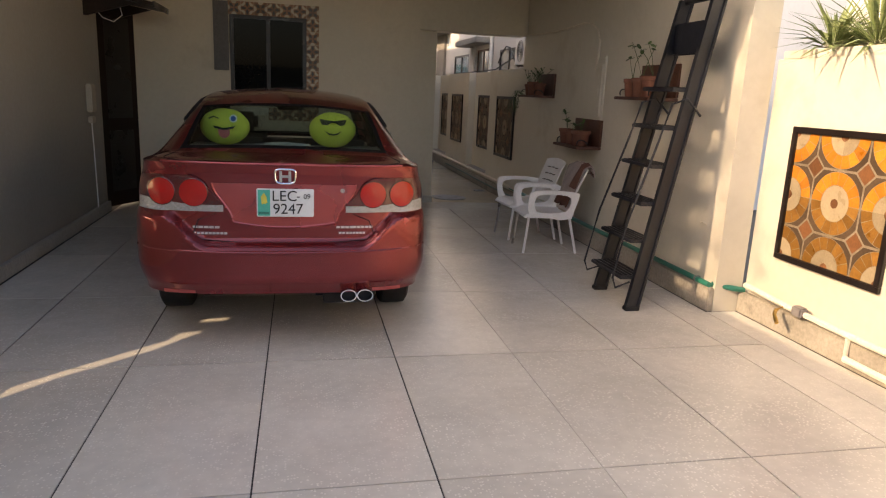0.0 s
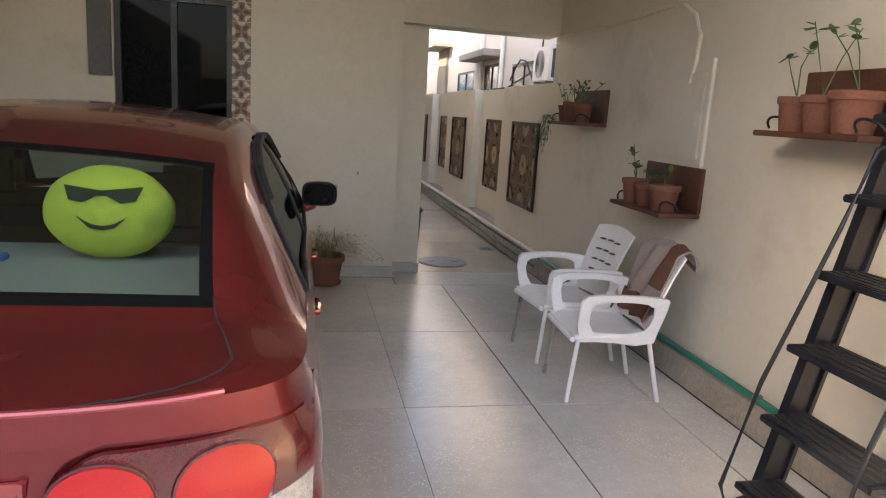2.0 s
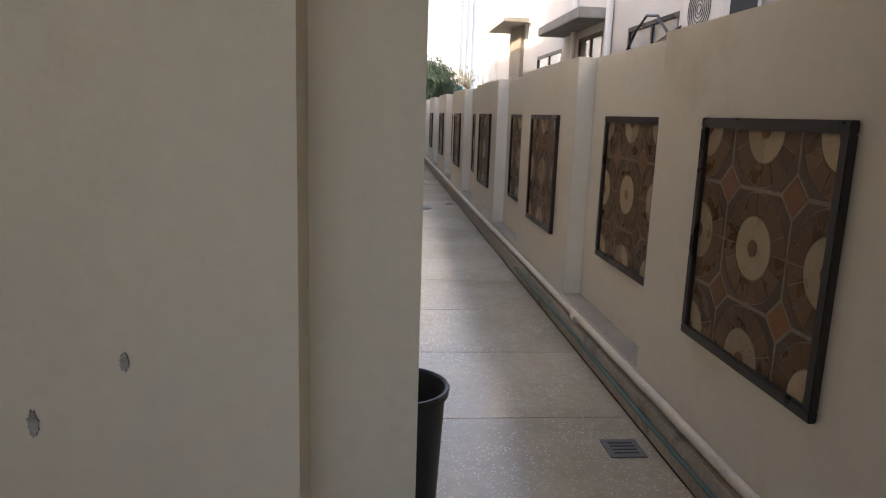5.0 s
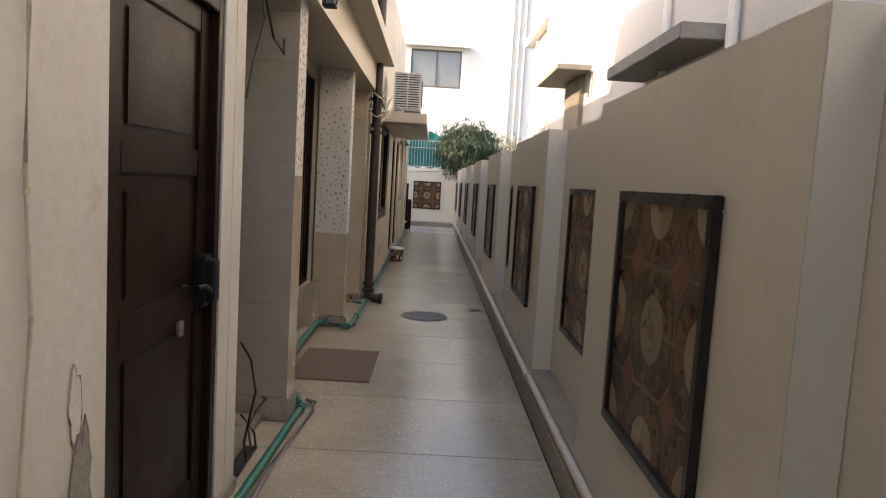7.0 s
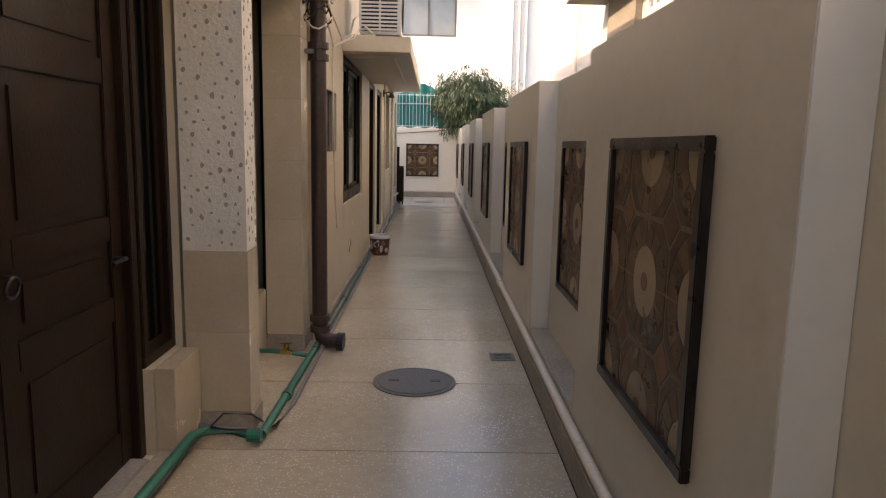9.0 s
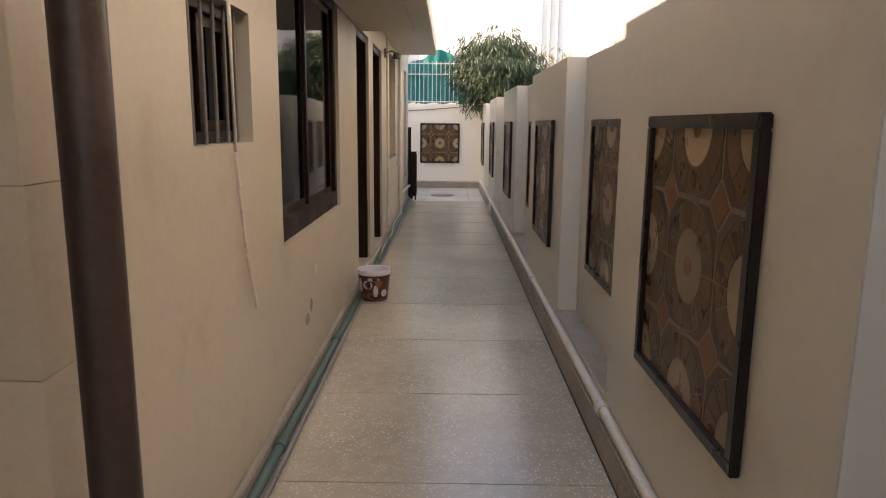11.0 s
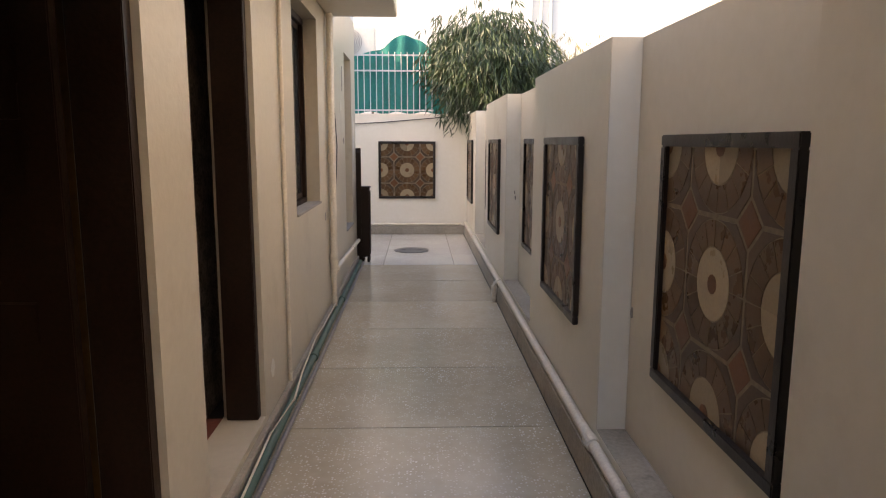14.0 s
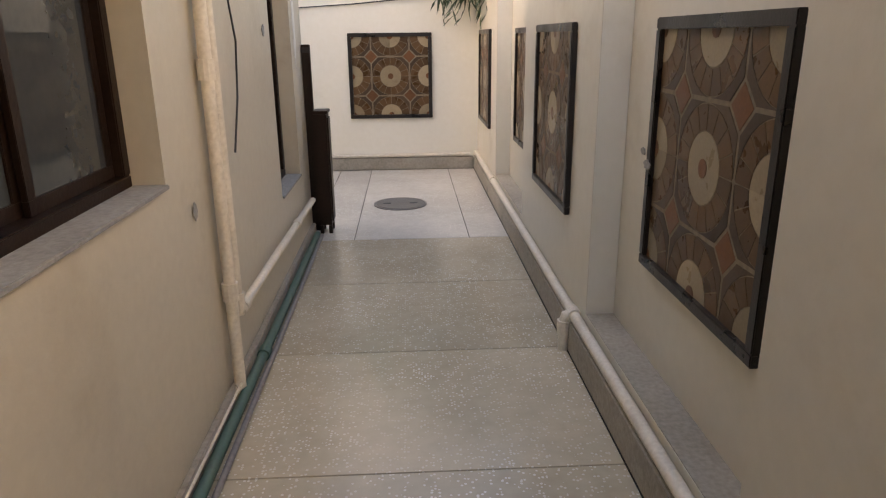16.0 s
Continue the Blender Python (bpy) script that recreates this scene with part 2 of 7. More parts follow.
M_DREDLENS = material("dark_red_lamp_lens", (0.10, 0.006, 0.006), (0.07, 0.005, 0.005), rough=0.1, coarse=12, fine=300, bump=0.05, coat=1.0, rough_var=0.04)
M_CLEAR = material("clear_ribbed_lens", (0.42, 0.41, 0.39), (0.24, 0.235, 0.22), rough=0.12, coarse=60, fine=200, bump=0.3, coat=1.0, rough_var=0.04)
M_RUBBER = material("black_rubber", (0.010, 0.010, 0.0105), (0.006, 0.006, 0.006), rough=0.75, bump=0.2)
M_ALLOY = material("alloy_wheel", (0.62, 0.61, 0.59), rough=0.35, metal=0.45)
M_SIDEGLASS = glass("dark_side_glass", (0.30, 0.38, 0.36))
M_CARGLASS = glass("tinted_car_glass", (0.80, 0.87, 0.84), sheen=0.07)
M_WINGLASS = material("dark_reflecting_glass", (0.002, 0.0023, 0.0023), rough=0.035, bump=0, rough_var=0.01)
M_WINGLASS.node_tree.nodes["Principled BSDF"].inputs["Specular IOR Level"].default_value = 0.07
# Grey base puts the pale reflection into the panes' colour.
M_GREYGLASS = material("grey_reflection_glass", (0.05, 0.055, 0.055), rough=0.05, bump=0, rough_var=0.02)
M_PALEGLASS = material("pale_window_glass", (0.25, 0.27, 0.28), rough=0.06, bump=0, coat=0.6, rough_var=0.02)
M_CABIN = material("beige_cabin_trim", (0.34, 0.335, 0.30), (0.27, 0.265, 0.24), rough=0.8, bump=0.15)
M_SEAT = material("dark_seat_fabric", (0.06, 0.055, 0.05), rough=0.9, bump=0.2)
M_LIME = material("lime_plush", (0.60, 0.66, 0.09), (0.50, 0.56, 0.06), rough=0.9, coarse=5, fine=120, bump=0.3)
M_PINK = material("pink_felt", (0.66, 0.16, 0.19), rough=0.9)
M_FELT = material("black_felt", (0.02, 0.03, 0.02), rough=0.9)
M_BLUE = material("blue_plastic", (0.02, 0.10, 0.42), rough=0.4)
M_PLATE = material("white_plate_paint", (0.74, 0.76, 0.76), (0.66, 0.68, 0.68), rough=0.45, fine=60)
M_PLATEG = material("green_plate_band", (0.05, 0.42, 0.33), (0.04, 0.36, 0.28), rough=0.45)
M_PLATEY = material("yellow_plate_mark", (0.55, 0.50, 0.08), rough=0.5)
M_INK = material("black_ink", (0.02, 0.02, 0.02), rough=0.6, bump=0)
M_PLASTIC = material("white_chair_plastic", (0.85, 0.84, 0.82), (0.76, 0.74, 0.71), rough=0.42, coarse=4, fine=50, bump=0.05, stain=(0.42, 0.38, 0.33), stain_at=0.66, stain_scale=7)
M_BLANKET = material("taupe_blanket", (0.36, 0.30, 0.27), (0.25, 0.20, 0.18), rough=0.95, coarse=9, fine=120, bump=0.5)
M_BLANKETB = material("brown_blanket_border", (0.13, 0.055, 0.035), (0.08, 0.035, 0.025), rough=0.95, bump=0.5)
M_TERRA = material("terracotta", (0.20, 0.078, 0.045), (0.13, 0.05, 0.03), rough=0.8, coarse=7, fine=70, bump=0.2)
M_SOIL = material("soil", (0.07, 0.05, 0.035), rough=1.0, bump=0.6)
M_LEAF = material("leaf", (0.075, 0.125, 0.035), (0.04, 0.075, 0.02), rough=0.5, coarse=5, fine=40, bump=0.05, island=True)
M_LEAFD = material("dark_tree_leaf", (0.040, 0.072, 0.026), (0.022, 0.042, 0.015), rough=0.42, coarse=3, fine=30, bump=0.05, island=True)
M_LEAFY = material("dry_grassy_leaf", (0.26, 0.23, 0.08), (0.15, 0.15, 0.05), rough=0.6, coarse=5, fine=40, bump=0.05, island=True)
M_SPIKE = material("spiky_variegated_leaf", (0.30, 0.34, 0.14), (0.12, 0.18, 0.06), rough=0.45, coarse=8, fine=40, bump=0.05, island=True)
M_BARK = material("bark", (0.14, 0.10, 0.07), (0.08, 0.055, 0.04), rough=0.9, bump=0.6)
M_CREAMT = material("cream_mosaic", (0.34, 0.265, 0.165), (0.275, 0.21, 0.13), rough=0.36, coarse=14, fine=90, bump=0.02, each=True)
M_BROWNT = material("brown_mosaic", (0.120, 0.064, 0.027), (0.088, 0.046, 0.019), rough=0.33, coarse=14, fine=90, bump=0.02, each=True)
# Wedge colours of the sunlit panel, with the sunlight mixed in.
M_SUNORANGET = material("sunlit_orange_mosaic", (0.52, 0.20, 0.022), (0.40, 0.14, 0.018), rough=0.38, coarse=14, fine=90, bump=0.02, each=True)
M_SUNOCHRET = material("sunlit_ochre_mosaic", (0.24, 0.115, 0.024), (0.175, 0.08, 0.017), rough=0.38, coarse=14, fine=90, bump=0.02, each=True)
M_SLATET = material("slate_mosaic", (0.088, 0.056, 0.033), (0.062, 0.039, 0.023), rough=0.42, coarse=14, fine=90, bump=0.02, each=True)
M_RUSTT = material("rust_mosaic", (0.19, 0.080, 0.032), (0.14, 0.058, 0.024), rough=0.4, coarse=14, fine=90, bump=0.02, each=True)
for m_ in (M_CREAMT, M_BROWNT, M_SUNORANGET, M_SUNOCHRET, M_SLATET, M_RUSTT):
    m_.node_tree.nodes["Principled BSDF"].inputs["Specular IOR Level"].default_value = 0.25
M_GROUT = material("pale_grout", (0.27, 0.215, 0.15), (0.15, 0.115, 0.075), rough=0.7)
M_MOTIF = material("painted_tile_brown", (0.28, 0.135, 0.056), (0.20, 0.092, 0.038), rough=0.35, each=True)
M_MOTIFC = material("painted_tile_cream", (0.55, 0.47, 0.34), rough=0.35)
M_MOTIFG = material("painted_tile_dark", (0.045, 0.035, 0.028), rough=0.35)
M_MAT = material("brown_door_mat", (0.235, 0.165, 0.115), (0.18, 0.122, 0.085), rough=0.95, coarse=6, fine=150, bump=0.6)
M_IRON = material("manhole_iron", (0.20, 0.185, 0.165), (0.13, 0.12, 0.105), rough=0.6, coarse=8, fine=80, bump=0.3)
M_BUCKETW = material("white_bucket_plastic", (0.74, 0.72, 0.74), rough=0.35)
M_BUCKETB = material("maroon_bucket_print", (0.115, 0.03, 0.025), (0.07, 0.02, 0.018), rough=0.35, coarse=12)
M_BUCKETO = material("amber_bucket_print", (0.36, 0.15, 0.035), (0.24, 0.09, 0.02), rough=0.35, coarse=12)
M_NET = material("green_shade_net", (0.012, 0.25, 0.215), (0.008, 0.16, 0.14), rough=0.8, coarse=3, fine=60, bump=0.3)
M_BAR = material("pale_painted_bars", (0.62, 0.66, 0.66), rough=0.5)
M_AC = material("white_enamel", (0.66, 0.65, 0.62), (0.58, 0.57, 0.54), rough=0.45, coarse=3, fine=40, bump=0.03)
M_GRILL = material("dark_grill", (0.05, 0.05, 0.05), rough=0.6)
M_IVORY = material("ivory_plastic", (0.52, 0.45, 0.34), rough=0.5)
M_CLOCK = material("clock_face", (0.70, 0.68, 0.62), rough=0.5)
M_SMOKE = material("smoked_glass_shade", (0.20, 0.18, 0.16), (0.14, 0.125, 0.11), rough=0.3, coat=0.4)
M_GREYBOARD = material("grey_brown_board", (0.13, 0.115, 0.105), (0.09, 0.08, 0.072), rough=0.5)
M_PALEWOOD = material("raw_plank", (0.46, 0.24, 0.09), (0.36, 0.18, 0.06), rough=0.7, coarse=6, fine=60)
M_BIN = material("dark_bin_plastic", (0.03, 0.03, 0.035), rough=0.45)
M_GROUND = material("bare_ground", (0.22, 0.19, 0.15), (0.15, 0.13, 0.10), rough=0.95)


# ---- mesh helpers ----
def mesh_of(name, bm, mat, smooth=False):
    bmesh.ops.recalc_face_normals(bm, faces=bm.faces)
    me = bpy.data.meshes.new(name)
    bm.to_mesh(me)
    bm.free()
    me.materials.append(mat)
    if smooth:
        me.polygons.foreach_set("use_smooth", [True] * len(me.polygons))
        me.set_sharp_from_angle(angle=radians(38))
    return me


def part(name, bm, mat, parent=None, label="", smooth=False, at=None):
    ob = new(name, mesh_of(name, bm, mat, smooth))
    if parent:
        ob.parent = parent
    if at:
        ob.location = at
    return tagged(ob, label)


def piece(name, me, parent, at, turn=0.0):
    ob = new(name, me)
    ob.parent = parent
    ob.location = at
    if turn:
        ob.rotation_euler = (0, 0, turn)
    return ob


def thing(name, at, label, category, group="", turn=0.0):
    ob = new(name)
    ob.empty_display_size = 0.1
    ob.location = at
    ob.rotation_euler = (0, 0, radians(turn))
    return tagged(ob, label, category, group)


def box(bm, a, b, bevel=0.0):
    vs = [bm.verts.new((x, y, z)) for z in (a[2], b[2]) for y in (a[1], b[1]) for x in (a[0], b[0])]
    fs = [bm.faces.new([vs[i] for i in q]) for q in ((0, 2, 3, 1), (4, 5, 7, 6), (0, 1, 5, 4), (2, 6, 7, 3), (0, 4, 6, 2), (1, 3, 7, 5))]
    if bevel:
        es = list({e for f in fs for e in f.edges})
        bmesh.ops.bevel(bm, geom=es, offset=bevel, segments=2, affect='EDGES', clamp_overlap=True)
    return bm


def boxes(*items, bevel=0.0):
    bm = bmesh.new()
    for a, b in items:
        box(bm, a, b, bevel)
    return bm


def ring_frame(p, ax, seg, r):
    ax = ax.normalized()
    side = ax.cross(Vector((0, 0, 1)))
    if side.length < 1e-3:
        side = Vector((1, 0, 0))
    side.normalize()
    up = side.cross(ax)
    return [p + r * (math.cos(2 * math.pi * i / seg) * side + math.sin(2 * math.pi * i / seg) * up) for i in range(seg)]


def tube(bm, pts, r, seg=8, r_end=None, caps=True):
    pts = [Vector(p) for p in pts]
    rings = []
    for i, p in enumerate(pts):
        d = (pts[min(i + 1, len(pts) - 1)] - pts[max(i - 1, 0)])
        rad = r if r_end is None else r + (r_end - r) * i / (len(pts) - 1)
        rings.append([bm.verts.new(v) for v in ring_frame(p, d, seg, rad)])
    for a, b in zip(rings, rings[1:]):
        off = min(range(seg), key=lambda k: (a[0].co - b[k].co).length)
        for i in range(seg):
            bm.faces.new((a[i], a[(i + 1) % seg], b[(i + 1 + off) % seg], b[(i + off) % seg]))
    if caps:
        bm.faces.new(rings[0])
        bm.faces.new(rings[-1])
    return bm


def tubes(*lines, r=0.01, seg=8):
    bm = bmesh.new()
    for pts in lines:
        tube(bm, pts, r, seg)
    return bm


def lathe(bm, profile, seg=24, at=(0, 0, 0), axis='z', close=True):
    """A turned solid: (radius, height) pairs round an upright or lying axis."""
    rings = []
    for r, h in profile:
        ring = []
        for i in range(seg):
            c, s = math.cos(2 * math.pi * i / seg) * r, math.sin(2 * math.pi * i / seg) * r
            v = (c, s, h) if axis == 'z' else ((h, c, s) if axis == 'x' else (c, h, s))
            ring.append(bm.verts.new(Vector(v) + Vector(at)))
        rings.append(ring)
    for a, b in zip(rings, rings[1:]):
        for i in range(seg):
            bm.faces.new((a[i], a[(i + 1) % seg], b[(i + 1) % seg], b[i]))
    if close:
        bm.faces.new(rings[0])
        bm.faces.new(rings[-1])
    return bm


def prism(bm, outline, lo, hi, axis='z'):
    """An outline of 2D points pushed from lo to hi along an axis."""
    def place(p, h):
        return (p[0], p[1], h) if axis == 'z' else ((h, p[0], p[1]) if axis == 'x' else (p[0], h, p[1]))
    a = [bm.verts.new(place(p, lo)) for p in outline]
    b = [bm.verts.new(place(p, hi)) for p in outline]
    bm.faces.new(a)
    bm.faces.new(b[::-1])
    n = len(outline)
    for i in range(n):
        bm.faces.new((a[i], b[i], b[(i + 1) % n], a[(i + 1) % n]))
    return bm


def blob(rng, rx, ry, n=14, rough=0.3):
    return [(rx * (1 + rng.uniform(-rough, rough)) * math.cos(2 * math.pi * i / n), ry * (1 + rng.uniform(-rough, rough)) * math.sin(2 * math.pi * i / n)) for i in range(n)]


def arc(cx, cy, r, a0, a1, n):
    return [(cx + r * math.cos(radians(a0 + (a1 - a0) * i / n)), cy + r * math.sin(radians(a0 + (a1 - a0) * i / n))) for i in range(n + 1)]


def words(name, text, size, depth, mat, parent, m):
    """Raised letters of the built-in font as a mesh."""
    cu = bpy.data.curves.new(name, 'FONT')
    cu.body, cu.size, cu.extrude, cu.align_x, cu.align_y = text, size, depth, 'CENTER', 'CENTER'
    tmp = bpy.data.objects.new(name, cu)
    scene.collection.objects.link(tmp)
    me = bpy.data.meshes.new_from_object(tmp.evaluated_get(bpy.context.evaluated_depsgraph_get()))
    bpy.data.objects.remove(tmp)
    bpy.data.curves.remove(cu)
    me.materials.clear()
    me.materials.append(mat)
    ob = new(name, me)
    ob.parent = parent
    ob.matrix_local = m
    return ob


def structure(name, bm, mat, label, category="wall"):
    return tagged(part(name, bm, mat), label, category, kind="structure")


# ---- large structure ----
def pierced(axis, t0, t1, a0, a1, z0, z1, holes):
    """A wall of thickness t0..t1 that runs from a0 to a1, with openings (a, b, bottom, top) right through it."""
    bm = bmesh.new()

    def put(a, b, lo, hi):
        if b - a > 1e-4 and hi - lo > 1e-4:
            if axis == 'y':
                box(bm, (t0, a, lo), (t1, b, hi))
            else:
                box(bm, (a, t0, lo), (b, t1, hi))
    at = a0
    for a, b, lo, hi in sorted(holes):
        put(at, a, z0, z1)
        put(a, b, z0, lo)
        put(a, b, hi, z1)
        at = b
    put(at, a1, z0, z1)
    return bm


BAY = 3.44           # length of one pair of bays of the boundary wall
FACE, BACK = 2.985, 3.12
structure("ground", boxes(((-300, -300, -0.4), (300, 300, -0.06))), M_GROUND, "bare dusty ground round the house", "ground")
floor = structure("floor", boxes(((-2.75, -6, -0.06), (3.35, 9.30, -0.008)), ((-1.5, 9.30, -0.06), (3.2, 35.2, -0.008))), M_JOINT,
                  "pale terrazzo slab floor with dark joints", "floor")

# boundary wall of the passage: bays that stand forward and bays set back
bm = bmesh.new()
box(bm, (FACE, 4.19, 0), (3.22, 11.14, 0.24))
box(bm, (FACE, 4.19, 0.24), (3.22, 9.40, 3.35))
box(bm, (FACE, 9.40, 0.24), (3.22, 11.14, 1.98))
for k in range(7):
    y = 11.14 + BAY * k
    box(bm, (FACE, y, 0), (3.22, y + BAY, 0.235))
    box(bm, (BACK, y, 0.235), (3.22, y + 1.54, 1.98))
    box(bm, (FACE, y + 1.54, 0.235), (3.22, y + BAY, 1.98))
bmesh.ops.remove_doubles(bm, verts=bm.verts, dist=1e-5)
structure("wall_east", bm, M_WALL2, "cream painted boundary wall with set-back bays, scuffed low down")
# Thin pale slabs paint the brighter sky light on the returns.
for k in range(7):
    structure("bay_return", boxes(((FACE + 0.003, 12.676 + BAY * k, 0.241), (BACK - 0.002, 12.679 + BAY * k, 1.978))), M_RETURN, "return of a forward bay, painted paler for sky light", "wall")
for k in range(7):
    structure("bay_ledge", boxes(((FACE + 0.002, 11.142 + BAY * k, 0.2355), (BACK - 0.001, 12.675 + BAY * k, 0.2395))), M_KERB, "stained grey ledge in a set-back bay", "ledge")
structure("wall_east_drive", boxes(((3.25, -6, 0), (3.45, 4.19, 1.93))), M_WALL2, "cream painted low wall beside the drive")
structure("wall_end", boxes(((-3, 35.0, 0), (3.22, 35.2, 2.0))), M_ENDWALL, "cream end wall of the passage, lightened for the brighter end")
structure("kerb", boxes(((2.93, 4.19, 0), (FACE - 0.002, 9.2, 0.19)), ((2.93, 9.2, 0), (FACE - 0.002, 34.93, 0.165)), ((-1.4, 34.93, 0), (2.93, 34.998, 0.14)),
                        ((3.19, -6, 0), (3.248, 4.19, 0.17)), bevel=0.008), M_KERB, "stained grey cement kerb along the wall", "kerb")

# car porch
structure("wall_west", pierced('y', -2.75, -2.5, -6, 9.2, 0, 3.0, [(2.88, 3.96, 0, 3.0), (8.55, 9.12, 0, 2.55)]), M_WESTWALL, "beige side wall of the car porch, its shade in the paint")
# Added slot, out of view, cut to throw the sun streak on the floor.
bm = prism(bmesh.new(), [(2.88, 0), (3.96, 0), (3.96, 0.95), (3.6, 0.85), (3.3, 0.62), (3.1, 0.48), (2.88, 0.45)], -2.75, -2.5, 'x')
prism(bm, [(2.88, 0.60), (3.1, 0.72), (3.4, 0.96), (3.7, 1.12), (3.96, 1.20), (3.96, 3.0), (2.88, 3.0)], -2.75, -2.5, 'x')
structure("wall_west_gap", bm, M_WESTWALL, "beige wall section with an added, unseen gap for a sun streak")
# Unseen strip ahead of y 3.82 is added to shade the drive floor.
structure("wall_west_upper", boxes(((-2.75, 3.82, 3.0), (-2.5, 9.2, 3.35)), ((-2.75, -6, 3.0), (-2.5, 3.82, 3.18))), M_WESTWALL, "beige upper strip of side wall, front part added to block sun")
structure("wall_north", pierced('x', 9.2, 9.43, -2.75, 1.42, 0, 3.35, [(-1.08, -0.10, 1.30, 2.46)]), M_WALL, "cream painted porch wall with peeled patches")
structure("wall_pier", boxes(((1.42, 9.42, 0), (1.70, 9.66, 2.42)), ((1.42, 9.30, 2.42), (FACE - 0.002, 9.66, 3.35))), M_WALL, "cream painted pier and lintel of the passage opening")
# Out of view; the second slab is an added overhang shading the passage start.
structure("ceiling", boxes(((-2.75, 3.82, 3.35), (3.45, 9.66, 3.55)), ((1.272, 9.66, 3.35), (3.45, 10.75, 3.55))), M_CEIL, "unseen porch ceiling darkened to cut bounce, with added overhang", "ceiling")
structure("baseboard", boxes(((-2.48, 9.14, 0), (1.42, 9.198, 0.10)), ((1.40, 9.37, 0), (1.715, 9.418, 0.10)), ((-2.498, -6, 0), (-2.45, 8.5, 0.12)), bevel=0.006), M_SKIRT,
          "pale chipped cement skirting", "baseboard")
structure("wall_south", boxes(((-2.75, -6.2, 0), (3.45, -6, 2.2))), M_WALL, "cream painted front boundary wall")

# house along the passage
structure("wall_house_near", pierced('y', 1.05, 1.27, 9.662, 14.40, 0, 5.6, [(10.95, 12.13, 1.34, 2.62), (13.20, 14.25, 0.03, 2.28)]), M_OLDWALL,
          "weathered off-white house wall with peeled patches")
structure("wall_house_return", boxes(((0.76, 14.402, 0), (1.272, 14.55, 5.6))), M_OLDWALL, "weathered off-white return of the house wall")
structure("wall_house_porch", pierced('y', 0.76, 0.98, 14.55, 19.95, 0, 5.6,
                                      [(14.62, 15.42, 0.42, 2.55), (15.92, 17.85, 0.05, 2.50), (17.85, 18.24, 0.47, 2.50), (18.60, 19.62, 0.47, 2.50)]),
          M_WALL, "cream house wall behind the tiled pillars")
structure("beam", boxes(((0.982, 14.55, 2.62), (1.42, 19.95, 2.95)), ((0.982, 14.55, 2.95), (1.62, 19.95, 3.07))), M_WALL, "cream beam and ledge over the pillars", "beam")
structure("wall_house_far", pierced('y', 1.14, 1.36, 19.952, 27.68, 0, 4.6,
                                    [(20.58, 21.28, 1.45, 1.98), (21.76, 23.62, 0.90, 2.43), (24.65, 25.60, 0.10, 2.40), (26.00, 26.97, 0.10, 2.40)]), M_HOUSE,
          "cream painted house wall with doors and windows")
structure("wall_house_end", pierced('y', 1.14, 1.36, 27.68, 32.4, 0, 3.0, [(28.06, 29.15, 1.04, 2.50), (31.15, 31.90, 0.54, 2.50)]), M_HOUSE, "cream painted rear house wall with two windows")
structure("wall_house_back", boxes(((-3, 32.2, 0), (1.138, 32.4, 3.0))), M_WALL, "cream painted back wall of the house")
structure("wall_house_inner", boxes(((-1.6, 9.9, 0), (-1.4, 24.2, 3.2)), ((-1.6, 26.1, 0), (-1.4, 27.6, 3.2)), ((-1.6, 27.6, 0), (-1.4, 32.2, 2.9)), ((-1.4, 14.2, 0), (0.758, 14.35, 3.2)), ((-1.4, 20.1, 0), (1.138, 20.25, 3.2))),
          M_ROOMSHADE, "inner house walls painted near-black for room shade")
structure("wall_room_ochre", boxes(((0.15, 24.2, 0), (0.30, 26.3, 3.2)), ((0.30, 25.72, 0), (1.138, 25.86, 3.2))), M_OCHRE, "ochre inner wall seen through the doorway")
structure("wall_room_curtain", boxes(((0.86, 25.862, 0), (0.98, 27.6, 3.2))), M_MOTTLE, "mottled grey-brown inner wall seen through the doorway")
structure("ceiling_house", boxes(((-3, 9.66, 3.2), (1.04, 27.6, 3.29)), ((-3, 27.6, 2.9), (1.04, 32.2, 2.98))), M_ROOMSHADE, "house ceiling painted near-black for room shade", "ceiling")
# Out of view; stepped heights chosen for the sun and sky they let in.
structure("roof", boxes(((-9, 9.5, 5.6), (1.27, 20.1, 5.8)), ((-8.8, 20.1, 4.6), (1.36, 27.68, 4.8)), ((-8.8, 27.9, 3.0), (1.36, 32.4, 3.15)), ((-8.8, 27.68, 3.0), (1.138, 27.9, 4.6)), ((-9, 3.82, 3.55), (-2.75, 9.5, 3.75))), M_WHITE, "unseen flat roof of the house, heights set for daylight", "roof")
structure("wall_house_gable", boxes(((-8.8, 19.95, 4.8), (0.758, 20.1, 5.6))), M_WALL, "cream upper end wall of the house")
structure("wall_upper_storey", boxes(((-9, 9.43, 3.552), (1.05, 9.66, 5.6))), M_WALL, "cream upper storey wall over the porch")
structure("wall_house_west", boxes(((-9, 9.66, 0), (-8.8, 32.4, 5.6))), M_WALL, "far side wall of the house")
structure("canopy_1", boxes(((1.362, 21.7, 2.42), (2.03, 25.25, 2.57)), ((1.362, 21.95, 2.39), (1.86, 25.0, 2.42)), bevel=0.006), M_WALL, "cream concrete canopy with a stepped soffit", "canopy")
structure("canopy_2", boxes(((1.362, 25.5, 2.64), (1.98, 29.85, 2.86)), bevel=0.008), M_WALL, "cream concrete canopy over doorways", "canopy")
structure("step_red", boxes(((0.62, 24.66, 0.0), (1.30, 25.59, 0.095)), bevel=0.006), M_REDSTEP, "red oxide doorstep", "step")
